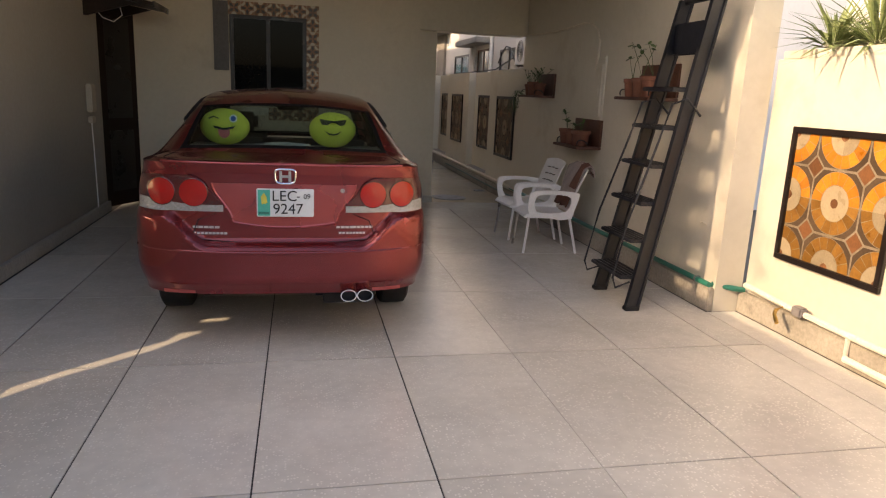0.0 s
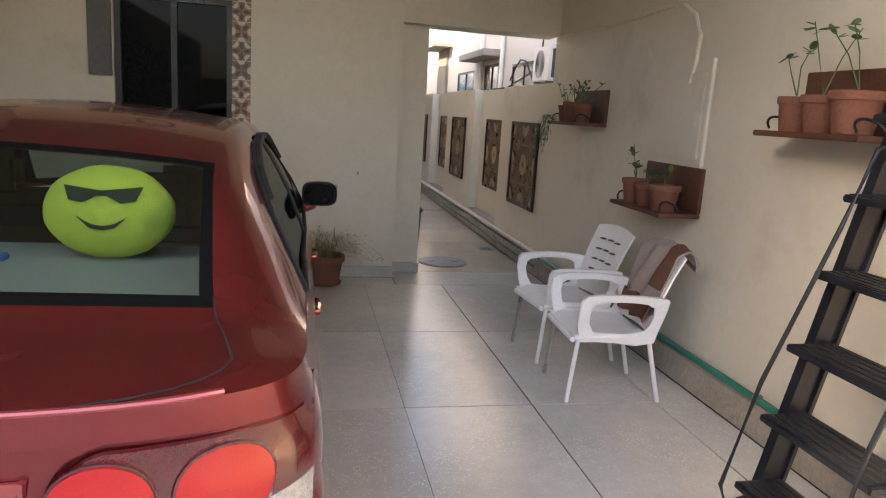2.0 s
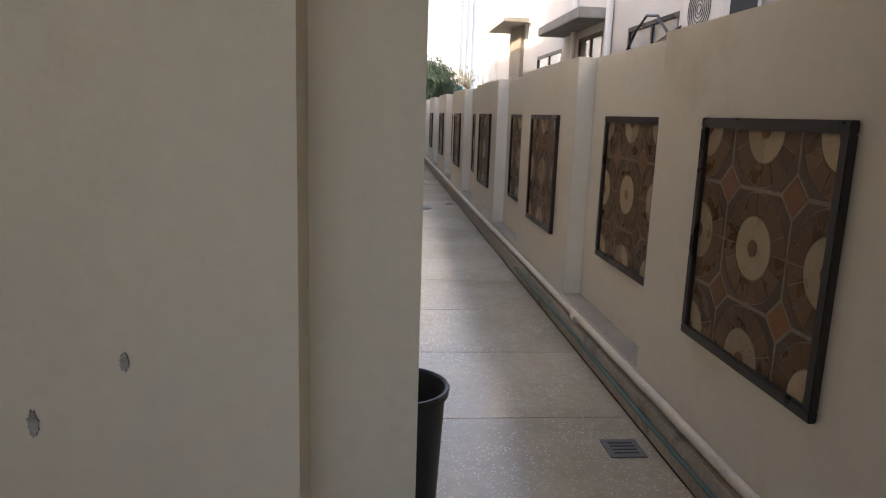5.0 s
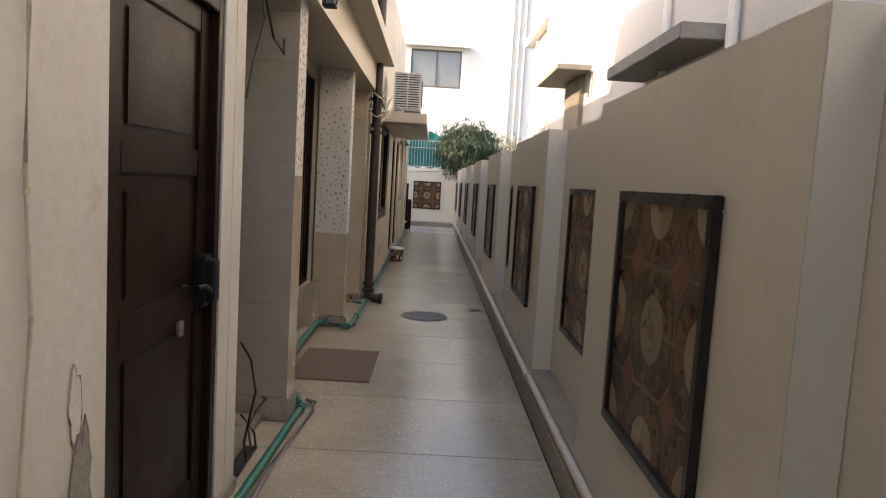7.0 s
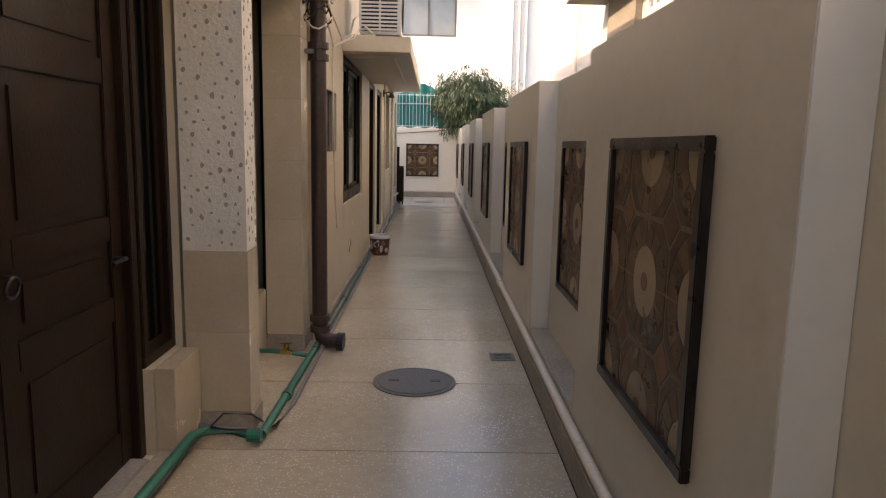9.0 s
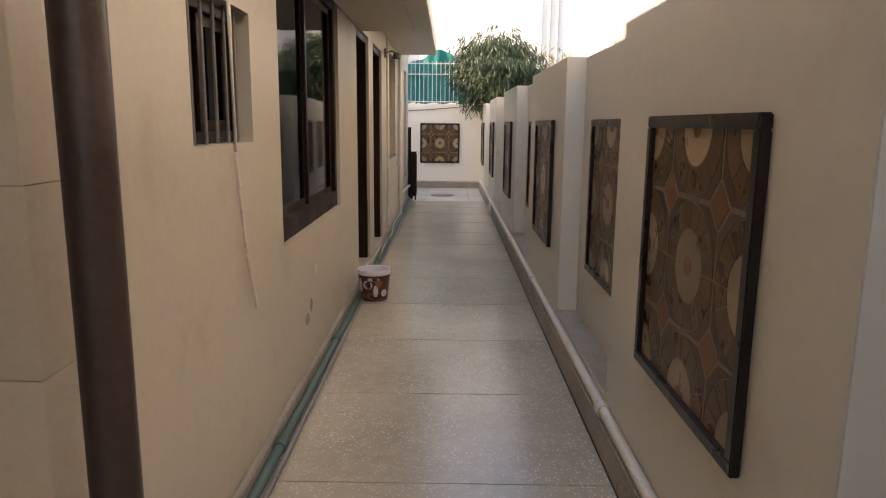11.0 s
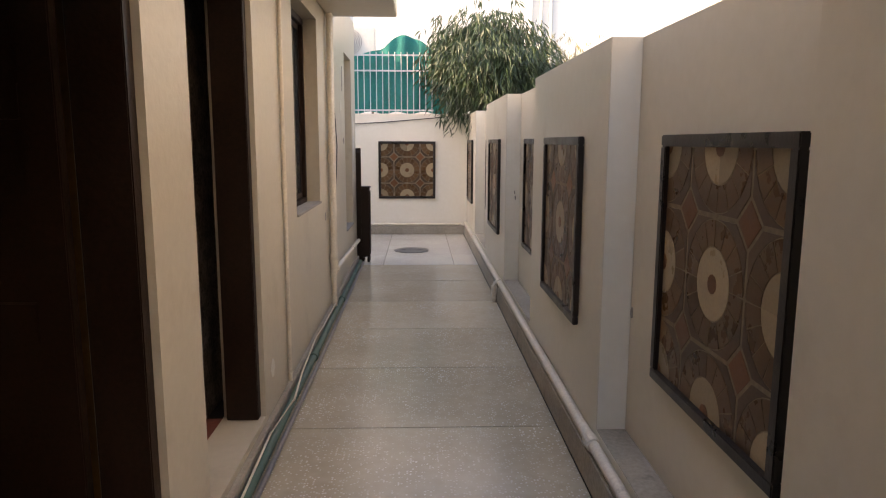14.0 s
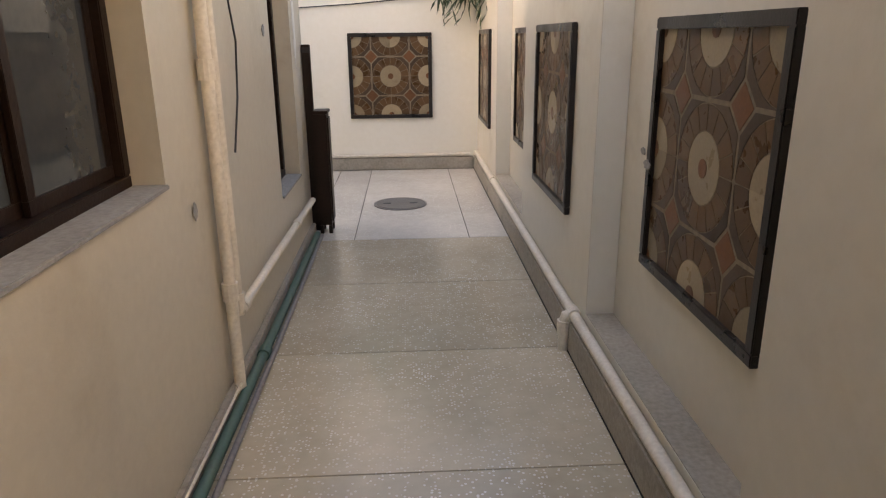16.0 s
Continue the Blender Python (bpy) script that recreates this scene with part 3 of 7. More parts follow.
structure("step_brown", boxes(((0.982, 26.01, 0.0), (1.30, 26.96, 0.095)), bevel=0.006), M_REDSTEP, "dull red doorstep", "step")
structure("house_kerb", boxes(((1.272, 9.7, 0), (1.305, 14.5, 0.06)), ((1.0, 14.56, 0), (1.20, 15.42, 0.05)), ((0.982, 15.92, 0), (1.08, 18.2, 0.07)),
                              ((1.362, 20.0, 0), (1.395, 32.3, 0.075)), bevel=0.006), M_KERB, "narrow cement kerb at the foot of the house", "kerb")

# Added out of view, tall enough to block sun on the end wall.
structure("wall_west_yard", boxes(((-4.2, 32.4, 0), (-4.0, 42.0, 6.15)), ((-4.2, 29.5, 3.16), (-4.0, 32.4, 6.15))), M_WALL, "unseen cream yard wall added to keep sun off the passage end")

# neighbour, far house, left-hand neighbour behind the wall
neigh = structure("neighbour_wall", pierced('y', 4.6, 4.85, 9.0, 29.4, 0, 5.2,
                                            [(11.6, 12.5, 2.30, 2.95), (14.8, 16.3, 2.10, 2.66), (17.3, 18.5, 1.9, 2.75), (19.5, 21.4, 2.10, 2.70), (22.1, 22.6, 3.0, 3.5)]),
                  M_NEIGH, "white painted wall of the neighbouring house")
# Dark sheet behind the windows in place of shaded rooms.
part("recess_back", boxes(((4.86, 9.0, 0), (4.95, 29.4, 5.2))), M_ROOMSHADE, neigh, "near-black sheet for shade in the neighbour rooms")
for i, (a, b, lo, hi) in enumerate(((11.6, 12.5, 2.30, 2.95), (14.8, 16.3, 2.10, 2.66), (19.5, 21.4, 2.10, 2.70), (17.3, 18.5, 1.9, 2.75), (22.1, 22.6, 3.0, 3.5))):
    w = part("window", boxes(((4.60, a, lo), (4.66, a + 0.05, hi)), ((4.60, b - 0.05, lo), (4.66, b, hi)), ((4.60, a + 0.05, hi - 0.05), (4.66, b - 0.05, hi)),
                             ((4.60, a + 0.05, lo), (4.66, b - 0.05, lo + 0.05)), ((4.605, (a + b) / 2 - 0.025, lo + 0.05), (4.655, (a + b) / 2 + 0.025, hi - 0.05))),
             M_REDWOOD if i == 3 else (M_WHITE if i == 4 else M_FRAME), neigh, "dark window frame")
    part("pane", boxes(((4.625, a + 0.05, lo + 0.05), (4.635, b - 0.05, hi - 0.05))), M_PALEGLASS, w)
part("canopy", boxes(((4.15, 17.0, 2.86), (4.598, 19.4, 3.0)), bevel=0.01), M_CEMENT, neigh, "grey concrete canopy")
part("shaft", boxes(((4.15, 22.4, 3.55), (4.598, 24.3, 5.15)), bevel=0.01), M_WHITE, neigh, "projecting shaft")
part("shaft_soffit", boxes(((4.05, 22.3, 3.47), (4.598, 24.5, 3.548))), M_CEMENT, neigh, "grey soffit slab")
# Slab proud of the wall; its brown stands for a recess in shade.
part("door_recess", boxes(((4.52, 22.75, 0), (4.598, 24.0, 3.46))), M_HACK, neigh, "brown slab on the wall standing for a shaded recess")
for y, r in ((16.9, 0.05), (18.6, 0.045), (26.1, 0.03), (28.4, 0.03)):
    part("drain_pipe", tubes([(4.54, y, 0.5), (4.54, y, 5.15)], r=r, seg=10), M_WHITE, neigh)
part("roof", boxes(((4.4, 8.9, 6.3), (9, 20.0, 6.5)), ((4.4, 20.0, 5.2), (9, 29.6, 5.4))), M_WHITE, neigh)
part("upper_wall", boxes(((4.6, 9.0, 5.2), (4.85, 20.0, 6.3)), ((4.86, 19.8, 5.4), (9, 20.0, 6.3))), M_NEIGH, neigh)
part("end_wall", boxes(((4.86, 29.2, 0), (9, 29.4, 5.2)), ((4.86, 9.0, 0), (9, 9.2, 6.3))), M_WHITE, neigh)
loop = [(4.5, 13.2 + 0.1 * math.sin(a * 0.7) + a * 0.25, 2.45 + 0.25 * math.sin(a * 0.9)) for a in range(12)]
part("cable", tubes(loop, [(4.55, 14.2, 6.0), (4.55, 14.25, 4.0), (4.5, 14.3, 2.5), (4.2, 15.2, 2.15), (3.6, 16.8, 2.05)], r=0.016, seg=6), M_CABLE, neigh)

unit = thing("air_conditioner", (4.598, 13.55, 2.22), "white outdoor cooling unit on iron brackets on the neighbour's wall", "air conditioner")
part("casing", boxes(((-0.34, -0.40, 0.0), (-0.04, 0.40, 0.54)), bevel=0.012), M_AC, unit)
part("intake", boxes(((-0.30, -0.406, 0.05), (-0.08, -0.4005, 0.49))), M_GRILL, unit, "dark intake grille")
ub = bmesh.new()
for k in range(6):
    r = 0.04 + 0.034 * k
    tube(ub, [(-0.346, 0.05 + r * math.cos(a), 0.27 + r * math.sin(a)) for a in [2 * math.pi * q / 24 for q in range(25)]], 0.004, 6)
part("fan_grille", ub, M_GRILL, unit)
for y in (-0.28, 0.28):
    part("bracket", boxes(((-0.34, y - 0.02, -0.035), (0.0, y + 0.02, -0.001)), ((-0.03, y - 0.02, -0.30), (0.0, y + 0.02, -0.035)), bevel=0.003), M_IRON, unit)

far = thing("far_house", (2.0, 45.0, 0.0), "white sunlit two-storey house beyond the end wall", "house")
part("wall", boxes(((-7, 0, 0), (-1.25, 0.3, 11)), ((1.2, 0, 0), (9, 0.3, 11)), ((-1.25, 0, 0), (1.2, 0.3, 6.1)), ((-1.25, 0, 7.9), (1.2, 0.3, 11))), M_WHITE, far)
fw = part("window", boxes(((-1.25, 0.05, 6.1), (-1.17, 0.15, 7.9)), ((1.12, 0.05, 6.1), (1.2, 0.15, 7.9)), ((-1.17, 0.05, 6.1), (1.12, 0.15, 6.18)), ((-1.17, 0.05, 7.82), (1.12, 0.15, 7.9)), ((-0.03, 0.05, 6.18), (0.05, 0.15, 7.82))),
          M_GREYBOARD, far)
part("pane", boxes(((-1.17, 0.09, 6.18), (-0.03, 0.11, 7.82)), ((0.05, 0.09, 6.18), (1.12, 0.11, 7.82))), M_PALEGLASS, fw)
part("ledge", boxes(((-1.6, -0.45, 8.0), (1.55, -0.002, 8.15))), M_WHITE, far)
part("side_wall", boxes(((-7, 0.302, 0), (-6.7, 8, 11)), ((8.7, 0.302, 0), (9, 8, 11)), ((-6.7, 7.7, 0), (8.7, 8, 11))), M_WHITE, far)
part("roof", boxes(((-7.2, -0.2, 11), (9.2, 8.2, 11.2))), M_WHITE, far)
for x in (3.6, 3.9, 4.2):
    part("drain_pipe", tubes([(x, -0.06, 0), (x, -0.06, 10.9)], r=0.05), M_AC, far)


# ---- framed mosaic panels ----
SIZE, PITCH = 0.95, 0.435
RING, DISC, DOT = 0.206, 0.118, 0.032


def lump(name, outline, mat, thick=0.003):
    """One cut piece of tile in the y-z plane, standing out towards -x."""
    bm = bmesh.new()
    prism(bm, outline, -thick, 0.0, 'x')
    return mesh_of(name, bm, mat)


GAP = 0.75
WEDGES = {}
for mat in (M_BROWNT, M_SUNORANGET, M_SUNOCHRET):
    for k in range(16):
        a, b = 22.5 * k + GAP, 22.5 * (k + 1) - GAP
        WEDGES[mat.name, k] = lump("wedge", arc(0, 0, RING, a, b, 3) + arc(0, 0, DISC + 0.004, b, a, 2), mat)
QUARTS = {q: lump("disc", [(0, 0)] + arc(0, 0, DISC, 90 * q, 90 * q + 90, 6), M_CREAMT) for q in range(4)}
DOTS = {q: lump("dot", [(0, 0)] + arc(0, 0, DOT, 90 * q, 90 * q + 90, 3), M_RUSTT, 0.0045) for q in range(4)}
DISCS = lump("disc", arc(0, 0, DISC, 0, 345, 23), M_CREAMT)
DOT1 = lump("dot", arc(0, 0, DOT, 0, 330, 11), M_RUSTT, 0.0045)
DIAMOND = lump("diamond", [(0.068, 0), (0, 0.068), (-0.068, 0), (0, -0.068)], M_RUSTT)
SLATE = {}
for q in range(4):
    c, s = ((1, 1), (-1, 1), (-1, -1), (1, -1))[q]
    h = PITCH / 2
    curve = [(c * h - c * (RING + 0.004) * math.cos(radians(t)), s * h - s * (RING + 0.004) * math.sin(radians(t))) for t in (2, 11, 20, 32, 45, 58, 70, 79, 88)]
    pts = [(c * 0.008, s * 0.080)] + [(x, y) for x, y in curve] + [(c * 0.080, s * 0.008)]
    SLATE[q] = lump("slate", pts if c * s > 0 else pts[::-1], M_SLATET)


def panel_parts(root, sun_tint):
    half = SIZE / 2
    bm = bmesh.new()
    w = 0.042
    for a, b in (((-half, -half), (half, -half + w)), ((-half, half - w), (half, half)), ((-half, -half + w), (-half + w, half - w)), ((half - w, -half + w), (half, half - w))):
        box(bm, (-0.03, a[0], a[1]), (0.0, b[0], b[1]), 0.004)
    part("frame", bm, M_FRAME, root, "dark brown wooden frame")
    board = part("mosaic", boxes(((-0.0094, -half + w, -half + w), (0.0, half - w, half - w))), M_GROUT, root, "mosaic of cream discs ringed with brown wedges")
    front = -0.008
    for i in (-1, 0, 1):
        for j in (-1, 0, 1):
            cy, cz = i * PITCH, j * PITCH
            for k in range(16):
                mid = radians(22.5 * k + 11.25)
                # A sunlit panel gets sun-coloured wedges, orange above and ochre below.
                mat = M_BROWNT if not sun_tint else (M_SUNORANGET if cz + 0.16 * math.sin(mid) > 0.02 else M_SUNOCHRET)
                if abs(cy + 0.16 * math.cos(mid)) < 0.433 and abs(cz + 0.16 * math.sin(mid)) < 0.433:
                    piece("wedge", WEDGES[mat.name, k], board, (front, cy, cz))
            if i == 0 and j == 0:
                piece("disc", DISCS, board, (front, 0, 0))
                piece("dot", DOT1, board, (front, 0, 0))
            else:
                for q in range(4):
                    sy, sz = ((1, 1), (-1, 1), (-1, -1), (1, -1))[q]
                    if abs(cy + sy * 0.05) < 0.435 and abs(cz + sz * 0.05) < 0.435:
                        piece("disc", QUARTS[q], board, (front, cy, cz))
                        piece("dot", DOTS[q], board, (front, cy, cz))
    for i in (-0.5, 0.5):
        for j in (-0.5, 0.5):
            piece("diamond", DIAMOND, board, (front, i * PITCH, j * PITCH))
            for q in range(4):
                piece("slate", SLATE[q], board, (front, i * PITCH, j * PITCH))


def mosaic_panel(at, label, sun_tint=False, turn=0.0):
    root = thing("mosaic_panel", at, label, "wall panel", "mosaic panels on the boundary wall", turn)
    panel_parts(root, sun_tint)
    return root


first = mosaic_panel((FACE - 0.001, 10.125, 1.095), "brown and cream mosaic panel in dark wooden frame on wall")
for k in range(1, 8):
    copy_thing(first, pose(FACE - 0.001, 10.125 + BAY * k, 1.095))
back = mosaic_panel((BACK - 0.001, 11.84, 1.095), "brown and cream mosaic panel in a set-back bay")
for k in range(1, 7):
    copy_thing(back, pose(BACK - 0.001, 11.84 + BAY * k, 1.095))
mosaic_panel((3.249, 3.42, 0.99), "orange and cream mosaic panel in black frame, sunlight in its colours", True)
mosaic_panel((1.975, 34.999, 1.075), "brown and cream mosaic panel on end wall", False, 90)


# ---- saloon car ----
CAR_L, CAR_W = 4.54, 0.885
car = thing("car", (-0.275, 3.64, 0.0), "metallic red saloon car parked on the terrazzo drive", "car")


def smooth(a, b, t):
    t = min(max((t - a) / (b - a), 0), 1)
    return t * t * (3 - 2 * t)


def belt(y):
    """Height of the body's upper edge along the car."""
    return 1.125 - 0.085 * smooth(0.5, 1.5, y) - 0.03 * smooth(2.0, 3.3, y) - 0.24 * smooth(3.5, 4.5, y) + 0.015 * (1 - smooth(0, 0.25, y))


def fullness(s):
    """Half width and the draw-in of front and rear at a share s of the body's height."""
    w = CAR_W * (0.955 + 0.045 * smooth(0, 0.35, s) - 0.012 * smooth(0.5, 0.75, s) - 0.045 * smooth(0.78, 1.0, s))
    return w, 0.05 * (1 - smooth(0.0, 0.18, s)) - 0.030 * smooth(0.85, 1.0, s)


def rear_y(x, s):
    w, rear = fullness(s)
    q = min(abs(x) / w, 1.0)
    step = 0.47 + 0.205 * smooth(0.44, 0.70, abs(x))      # top of the bumper: under the boot lid, higher under the lamps
    rear += 0.075 * smooth(step - 0.04, step + 0.03, s)
    return rear + 0.40 * (1 - (1 - q ** 3.4) ** (1 / 3.4))


def skin(x, z, lift=0.004):
    """A place on the tail at that width and height, a little proud of the paint."""
    s = min(max((z - 0.24) / (belt(0.15) - 0.24), 0), 1)
    return Vector((x, rear_y(x, s) - lift, z))


LEVELS = [0, 0.03, 0.06, 0.10, 0.14, 0.19, 0.24, 0.29, 0.34, 0.39, 0.42, 0.435, 0.448, 0.46, 0.472, 0.485, 0.50, 0.515, 0.53, 0.55, 0.57, 0.59, 0.61, 0.63, 0.645, 0.66, 0.675, 0.69, 0.705, 0.72, 0.74, 0.78, 0.84, 0.9, 0.95, 0.985, 1.0]
bm = bmesh.new()
rings = []
for s in LEVELS:
    w, rear = fullness(s)
    pts = []
    for i in range(61):
        x = w * math.sin(math.pi / 2 * i / 60) if i < 60 else w
        pts.append((x, rear_y(x, s)))
    for y in (0.7, 1.0, 1.4, 1.9, 2.4, 2.9, 3.4, 3.8):
        pts.append((w * (1.0 - 0.03 * smooth(2.8, 3.9, y)), y))
    for i in range(1, 13):
        a = math.pi / 2 * i / 12
        pts.append((w * 0.97 * abs(math.cos(a)) ** 0.75, 3.85 + (CAR_L - 3.85 - 0.10 * abs(s - 0.4)) * math.sin(a)))
    full = pts + [(-x, y) for x, y in pts[-2:0:-1]]
    rings.append([bm.verts.new((x, y, 0.24 + s * (belt(y) - 0.24) + 0.115 * max(0.0, 1 - s / 0.34) * (1 - smooth(0.25, 0.66, y)))) for x, y in full])
n = len(rings[0])
for a, b in zip(rings, rings[1:]):
    for i in range(n):
        bm.faces.new((a[i], a[(i + 1) % n], b[(i + 1) % n], b[i]))
bm.faces.new(rings[0][::-1])
last = rings[-1]
for f, lift in ((0.97, 0.010), (0.9, 0.020), (0.7, 0.032), (0.4, 0.042), (0.12, 0.046)):
    ring = [bm.verts.new((v.co.x * f, 0.06 * (1 - f) + v.co.y * (1 - 0.02 * (1 - f)), belt(v.co.y) + lift * (1 if v.co.y < 3.0 else 0.8) - 0.07 * (1 - smooth(3.05, 3.35, v.co.y)) - (0.28 * smooth(0.46, 0.6, v.co.y) * (1 - smooth(2.9, 3.2, v.co.y)) if f < 0.8 else 0))) for v in rings[-1]]
    for i in range(n):
        bm.faces.new((last[i], last[(i + 1) % n], ring[(i + 1) % n], ring[i]))
    last = ring
for i in range(n // 2):
    j, k = (n - i) % n, (n - i - 1) % n
    q = [last[i], last[i + 1], last[k], last[j]]
    q = [v for m, v in enumerate(q) if v not in q[:m]]
    if len(q) > 2:
        bm.faces.new(q)
bmesh.ops.triangulate(bm, faces=[f for f in bm.faces if len(f.verts) > 4])
shell = part("body", bm, M_PAINT, car, smooth=True)

# wheel wells are cut out of the body
cut_bm = bmesh.new()
for y in (1.0, 3.76):
    lathe(cut_bm, [(0.345, -1.2), (0.345, 1.2)], 40, (0, y, 0.31), 'x')
cutter = new("cutter", mesh_of("cutter", cut_bm, M_RUBBER))
cutter.parent = car
mod = shell.modifiers.new("cut", 'BOOLEAN')
mod.object, mod.operation, mod.solver = cutter, 'DIFFERENCE', 'FAST'
bpy.context.view_layer.update()
cut_me = bpy.data.meshes.new_from_object(shell.evaluated_get(bpy.context.evaluated_depsgraph_get()))
shell.modifiers.clear()
shell.data = cut_me
cut_me.materials.clear()
cut_me.materials.append(M_PAINT)
cut_me.polygons.foreach_set("use_smooth", [True] * len(cut_me.polygons))
cut_me.set_sharp_from_angle(angle=radians(35))
bpy.data.objects.remove(cutter)


def sheet(name, grid, mat, parent, thick=0.006, label=""):
    """A curved sheet from rows of places, with a thickness."""
    bm = bmesh.new()
    rows = [[bm.verts.new(p) for p in row] for row in grid]
    for a, b in zip(rows, rows[1:]):
        for i in range(len(a) - 1):
            bm.faces.new((a[i], a[i + 1], b[i + 1], b[i]))
    bmesh.ops.recalc_face_normals(bm, faces=bm.faces)
    bmesh.ops.solidify(bm, geom=bm.faces[:], thickness=thick)
    return part(name, bm, mat, parent, label, smooth=True)


def lerp(a, b, t):
    return Vector(a) * (1 - t) + Vector(b) * t


def curve(knots, at):
    """A smooth line through (place, value) knots."""
    if at <= knots[0][0]:
        return knots[0][1]
    if at >= knots[-1][0]:
        return knots[-1][1]
    i = max(k for k in range(len(knots) - 1) if knots[k][0] <= at)

    def slope(k):
        a, b = knots[max(k - 1, 0)], knots[min(k + 1, len(knots) - 1)]
        return (b[1] - a[1]) / (b[0] - a[0])
    (x0, v0), (x1, v1) = knots[i], knots[i + 1]
    h = x1 - x0
    t = (at - x0) / h
    return (2 * t ** 3 - 3 * t ** 2 + 1) * v0 + (t ** 3 - 2 * t ** 2 + t) * h * slope(i) + (3 * t ** 2 - 2 * t ** 3) * v1 + (t ** 3 - t ** 2) * h * slope(i + 1)


# deck, glass house and roof as one skin: height of the middle, half width and drop of the roof's edge
MIDDLE = [(0.0, 1.146), (0.2, 1.162), (0.38, 1.178), (0.48, 1.198), (0.8, 1.352), (1.08, 1.462), (1.5, 1.545), (2.0, 1.568), (2.4, 1.552), (2.68, 1.505), (3.0, 1.31), (3.36, 1.075)]
EDGE_W = [(0.0, 0.78), (0.3, 0.735), (0.48, 0.69), (0.8, 0.645), (1.08, 0.615), (1.5, 0.605), (2.0, 0.605), (2.4, 0.60), (2.68, 0.59), (3.0, 0.68), (3.36, 0.77)]
CROWN = [(0.0, 0.012), (0.42, 0.022), (0.48, 0.022), (0.8, 0.030), (1.08, 0.040), (2.0, 0.058), (2.68, 0.045), (3.36, 0.03)]
GLASS_U = 0.935


def belt_w(y):
    """Half width of the body's upper edge, rounded in plan at the tail."""
    w, rear = fullness(1.0)
    rear += 0.075
    if y >= rear + 0.40:
        return w * (1.0 - 0.03 * smooth(2.8, 3.9, y))
    k = max(0.0, 1 - (y - rear) / 0.40)
    return w * max(0.0, 1 - k ** 3.4) ** (1 / 3.4)


def house(y):
    """Belt point, roof edge point, middle height and crown of the section at y."""
    b = Vector((belt_w(y), belt(y) - 0.004))
    zc, cr = curve(MIDDLE, y), curve(CROWN, y)
    return b, Vector((min(curve(EDGE_W, y), b.x * 0.93), max(zc - cr, b.y + 0.003))), zc, max(0.0, min(cr, zc - b.y - 0.003))


def bowed(p):
    """Bows the lines across the rear window and the windscreen in plan."""
    k = max(0.0, 1 - (p.x / 0.72) ** 2)
    return Vector((p.x, p.y - 0.065 * k * smooth(0.12, 0.5, p.y) * (1 - smooth(1.0, 1.9, p.y)) + 0.10 * k * smooth(2.2, 3.0, p.y), p.z))


def side_bulge(t, b, r):
    return 0.022 * math.sin(math.pi * min(t, 1)) * smooth(0.06, 0.3, r.y - b.y)


def section(y, side):
    b, r, zc, cr = house(y)
    pts = []
    for k in range(25):
        t = 0.88 * k / 24
        p = b.lerp(r, t)
        pts.append(Vector((side * (p.x + side_bulge(t, b, r)), y, p.y)))
    s0, t0 = b.lerp(r, 0.88), Vector((GLASS_U * r.x, zc - cr * GLASS_U ** 2))
    for k in range(1, 6):
        t = k / 6
        p = s0 * (1 - t) ** 2 + r * 2 * t * (1 - t) + t0 * t * t
        pts.append(bowed(Vector((side * p.x, y, p.y))))
    for k in range(13):
        u = GLASS_U * (1 if k == 0 else 0.955 * (12 - k) / 11)
        pts.append(bowed(Vector((side * u * r.x, y, zc - cr * u * u))))
    return pts


def flank(y, z, side, out=0.0):
    """A place on the upright side of the glass house."""
    b, r, zc, cr = house(y)
    t = (z - b.y) / max(r.y - b.y, 0.01)
    p = b.lerp(r, t)
    return Vector((side * (p.x + side_bulge(t, b, r) + out), y, z))


DLO = [(0.97, 1.085), (1.03, 1.19), (1.16, 1.305), (1.34, 1.395), (1.6, 1.452), (1.95, 1.475), (2.25, 1.466), (2.48, 1.432), (2.70, 1.335), (2.88, 1.205), (3.08, 1.045), (2.6, 1.048), (2.1, 1.054), (1.5, 1.068)]


def inside(y, z, poly):
    hit = False
    for (a, b), (c, d) in zip(poly, poly[1:] + poly[:1]):
        if (b > z) != (d > z) and y < (c - a) * (z - b) / (d - b) + a:
            hit = not hit
    return hit


STATIONS = [0.046 + 0.40 * (1 - math.cos(math.pi / 2 * k / 12)) for k in range(13)] + [0.48]
STATIONS += [0.48 + 0.60 * k / 16 for k in range(1, 17)] + [1.08 + 1.62 * k / 40 for k in range(1, 41)] + [2.70 + 0.66 * k / 18 for k in range(1, 19)]
FIRST, TOP, LAST_G = STATIONS.index(0.48), 13 + 16, 13 + 16 + 40
COLS = [section(y, 1) + section(y, -1)[-2::-1] for y in STATIONS]
NC = len(COLS[0])
G0, G1 = 30, NC - 31
skin_bm, parts_bm = bmesh.new(), {k: bmesh.new() for k in ("rear_window", "rear_border", "windscreen", "screen_border")}
made = {}


def vert(bm, i, j):
    key = (id(bm), i, j)
    if key not in made:
        made[key] = bm.verts.new(COLS[i][j])
    return made[key]


for i in range(len(STATIONS) - 1):
    for j in range(NC - 1):
        glazed = G0 <= j < G1
        if glazed and FIRST <= i < TOP:
            bm = parts_bm["rear_border" if j < G0 + 1 or j >= G1 - 1 or i < FIRST + 1 or i >= TOP - 1 else "rear_window"]
        elif glazed and LAST_G <= i < LAST_G + 17:
            bm = parts_bm["screen_border" if j == G0 or j == G1 - 1 or i == LAST_G or i == LAST_G + 16 else "windscreen"]
        else:
            bm = skin_bm
            c = (COLS[i][j] + COLS[i + 1][j + 1]) / 2
            if (j < 25 or j > NC - 27) and inside(c.y, c.z, DLO):
                continue
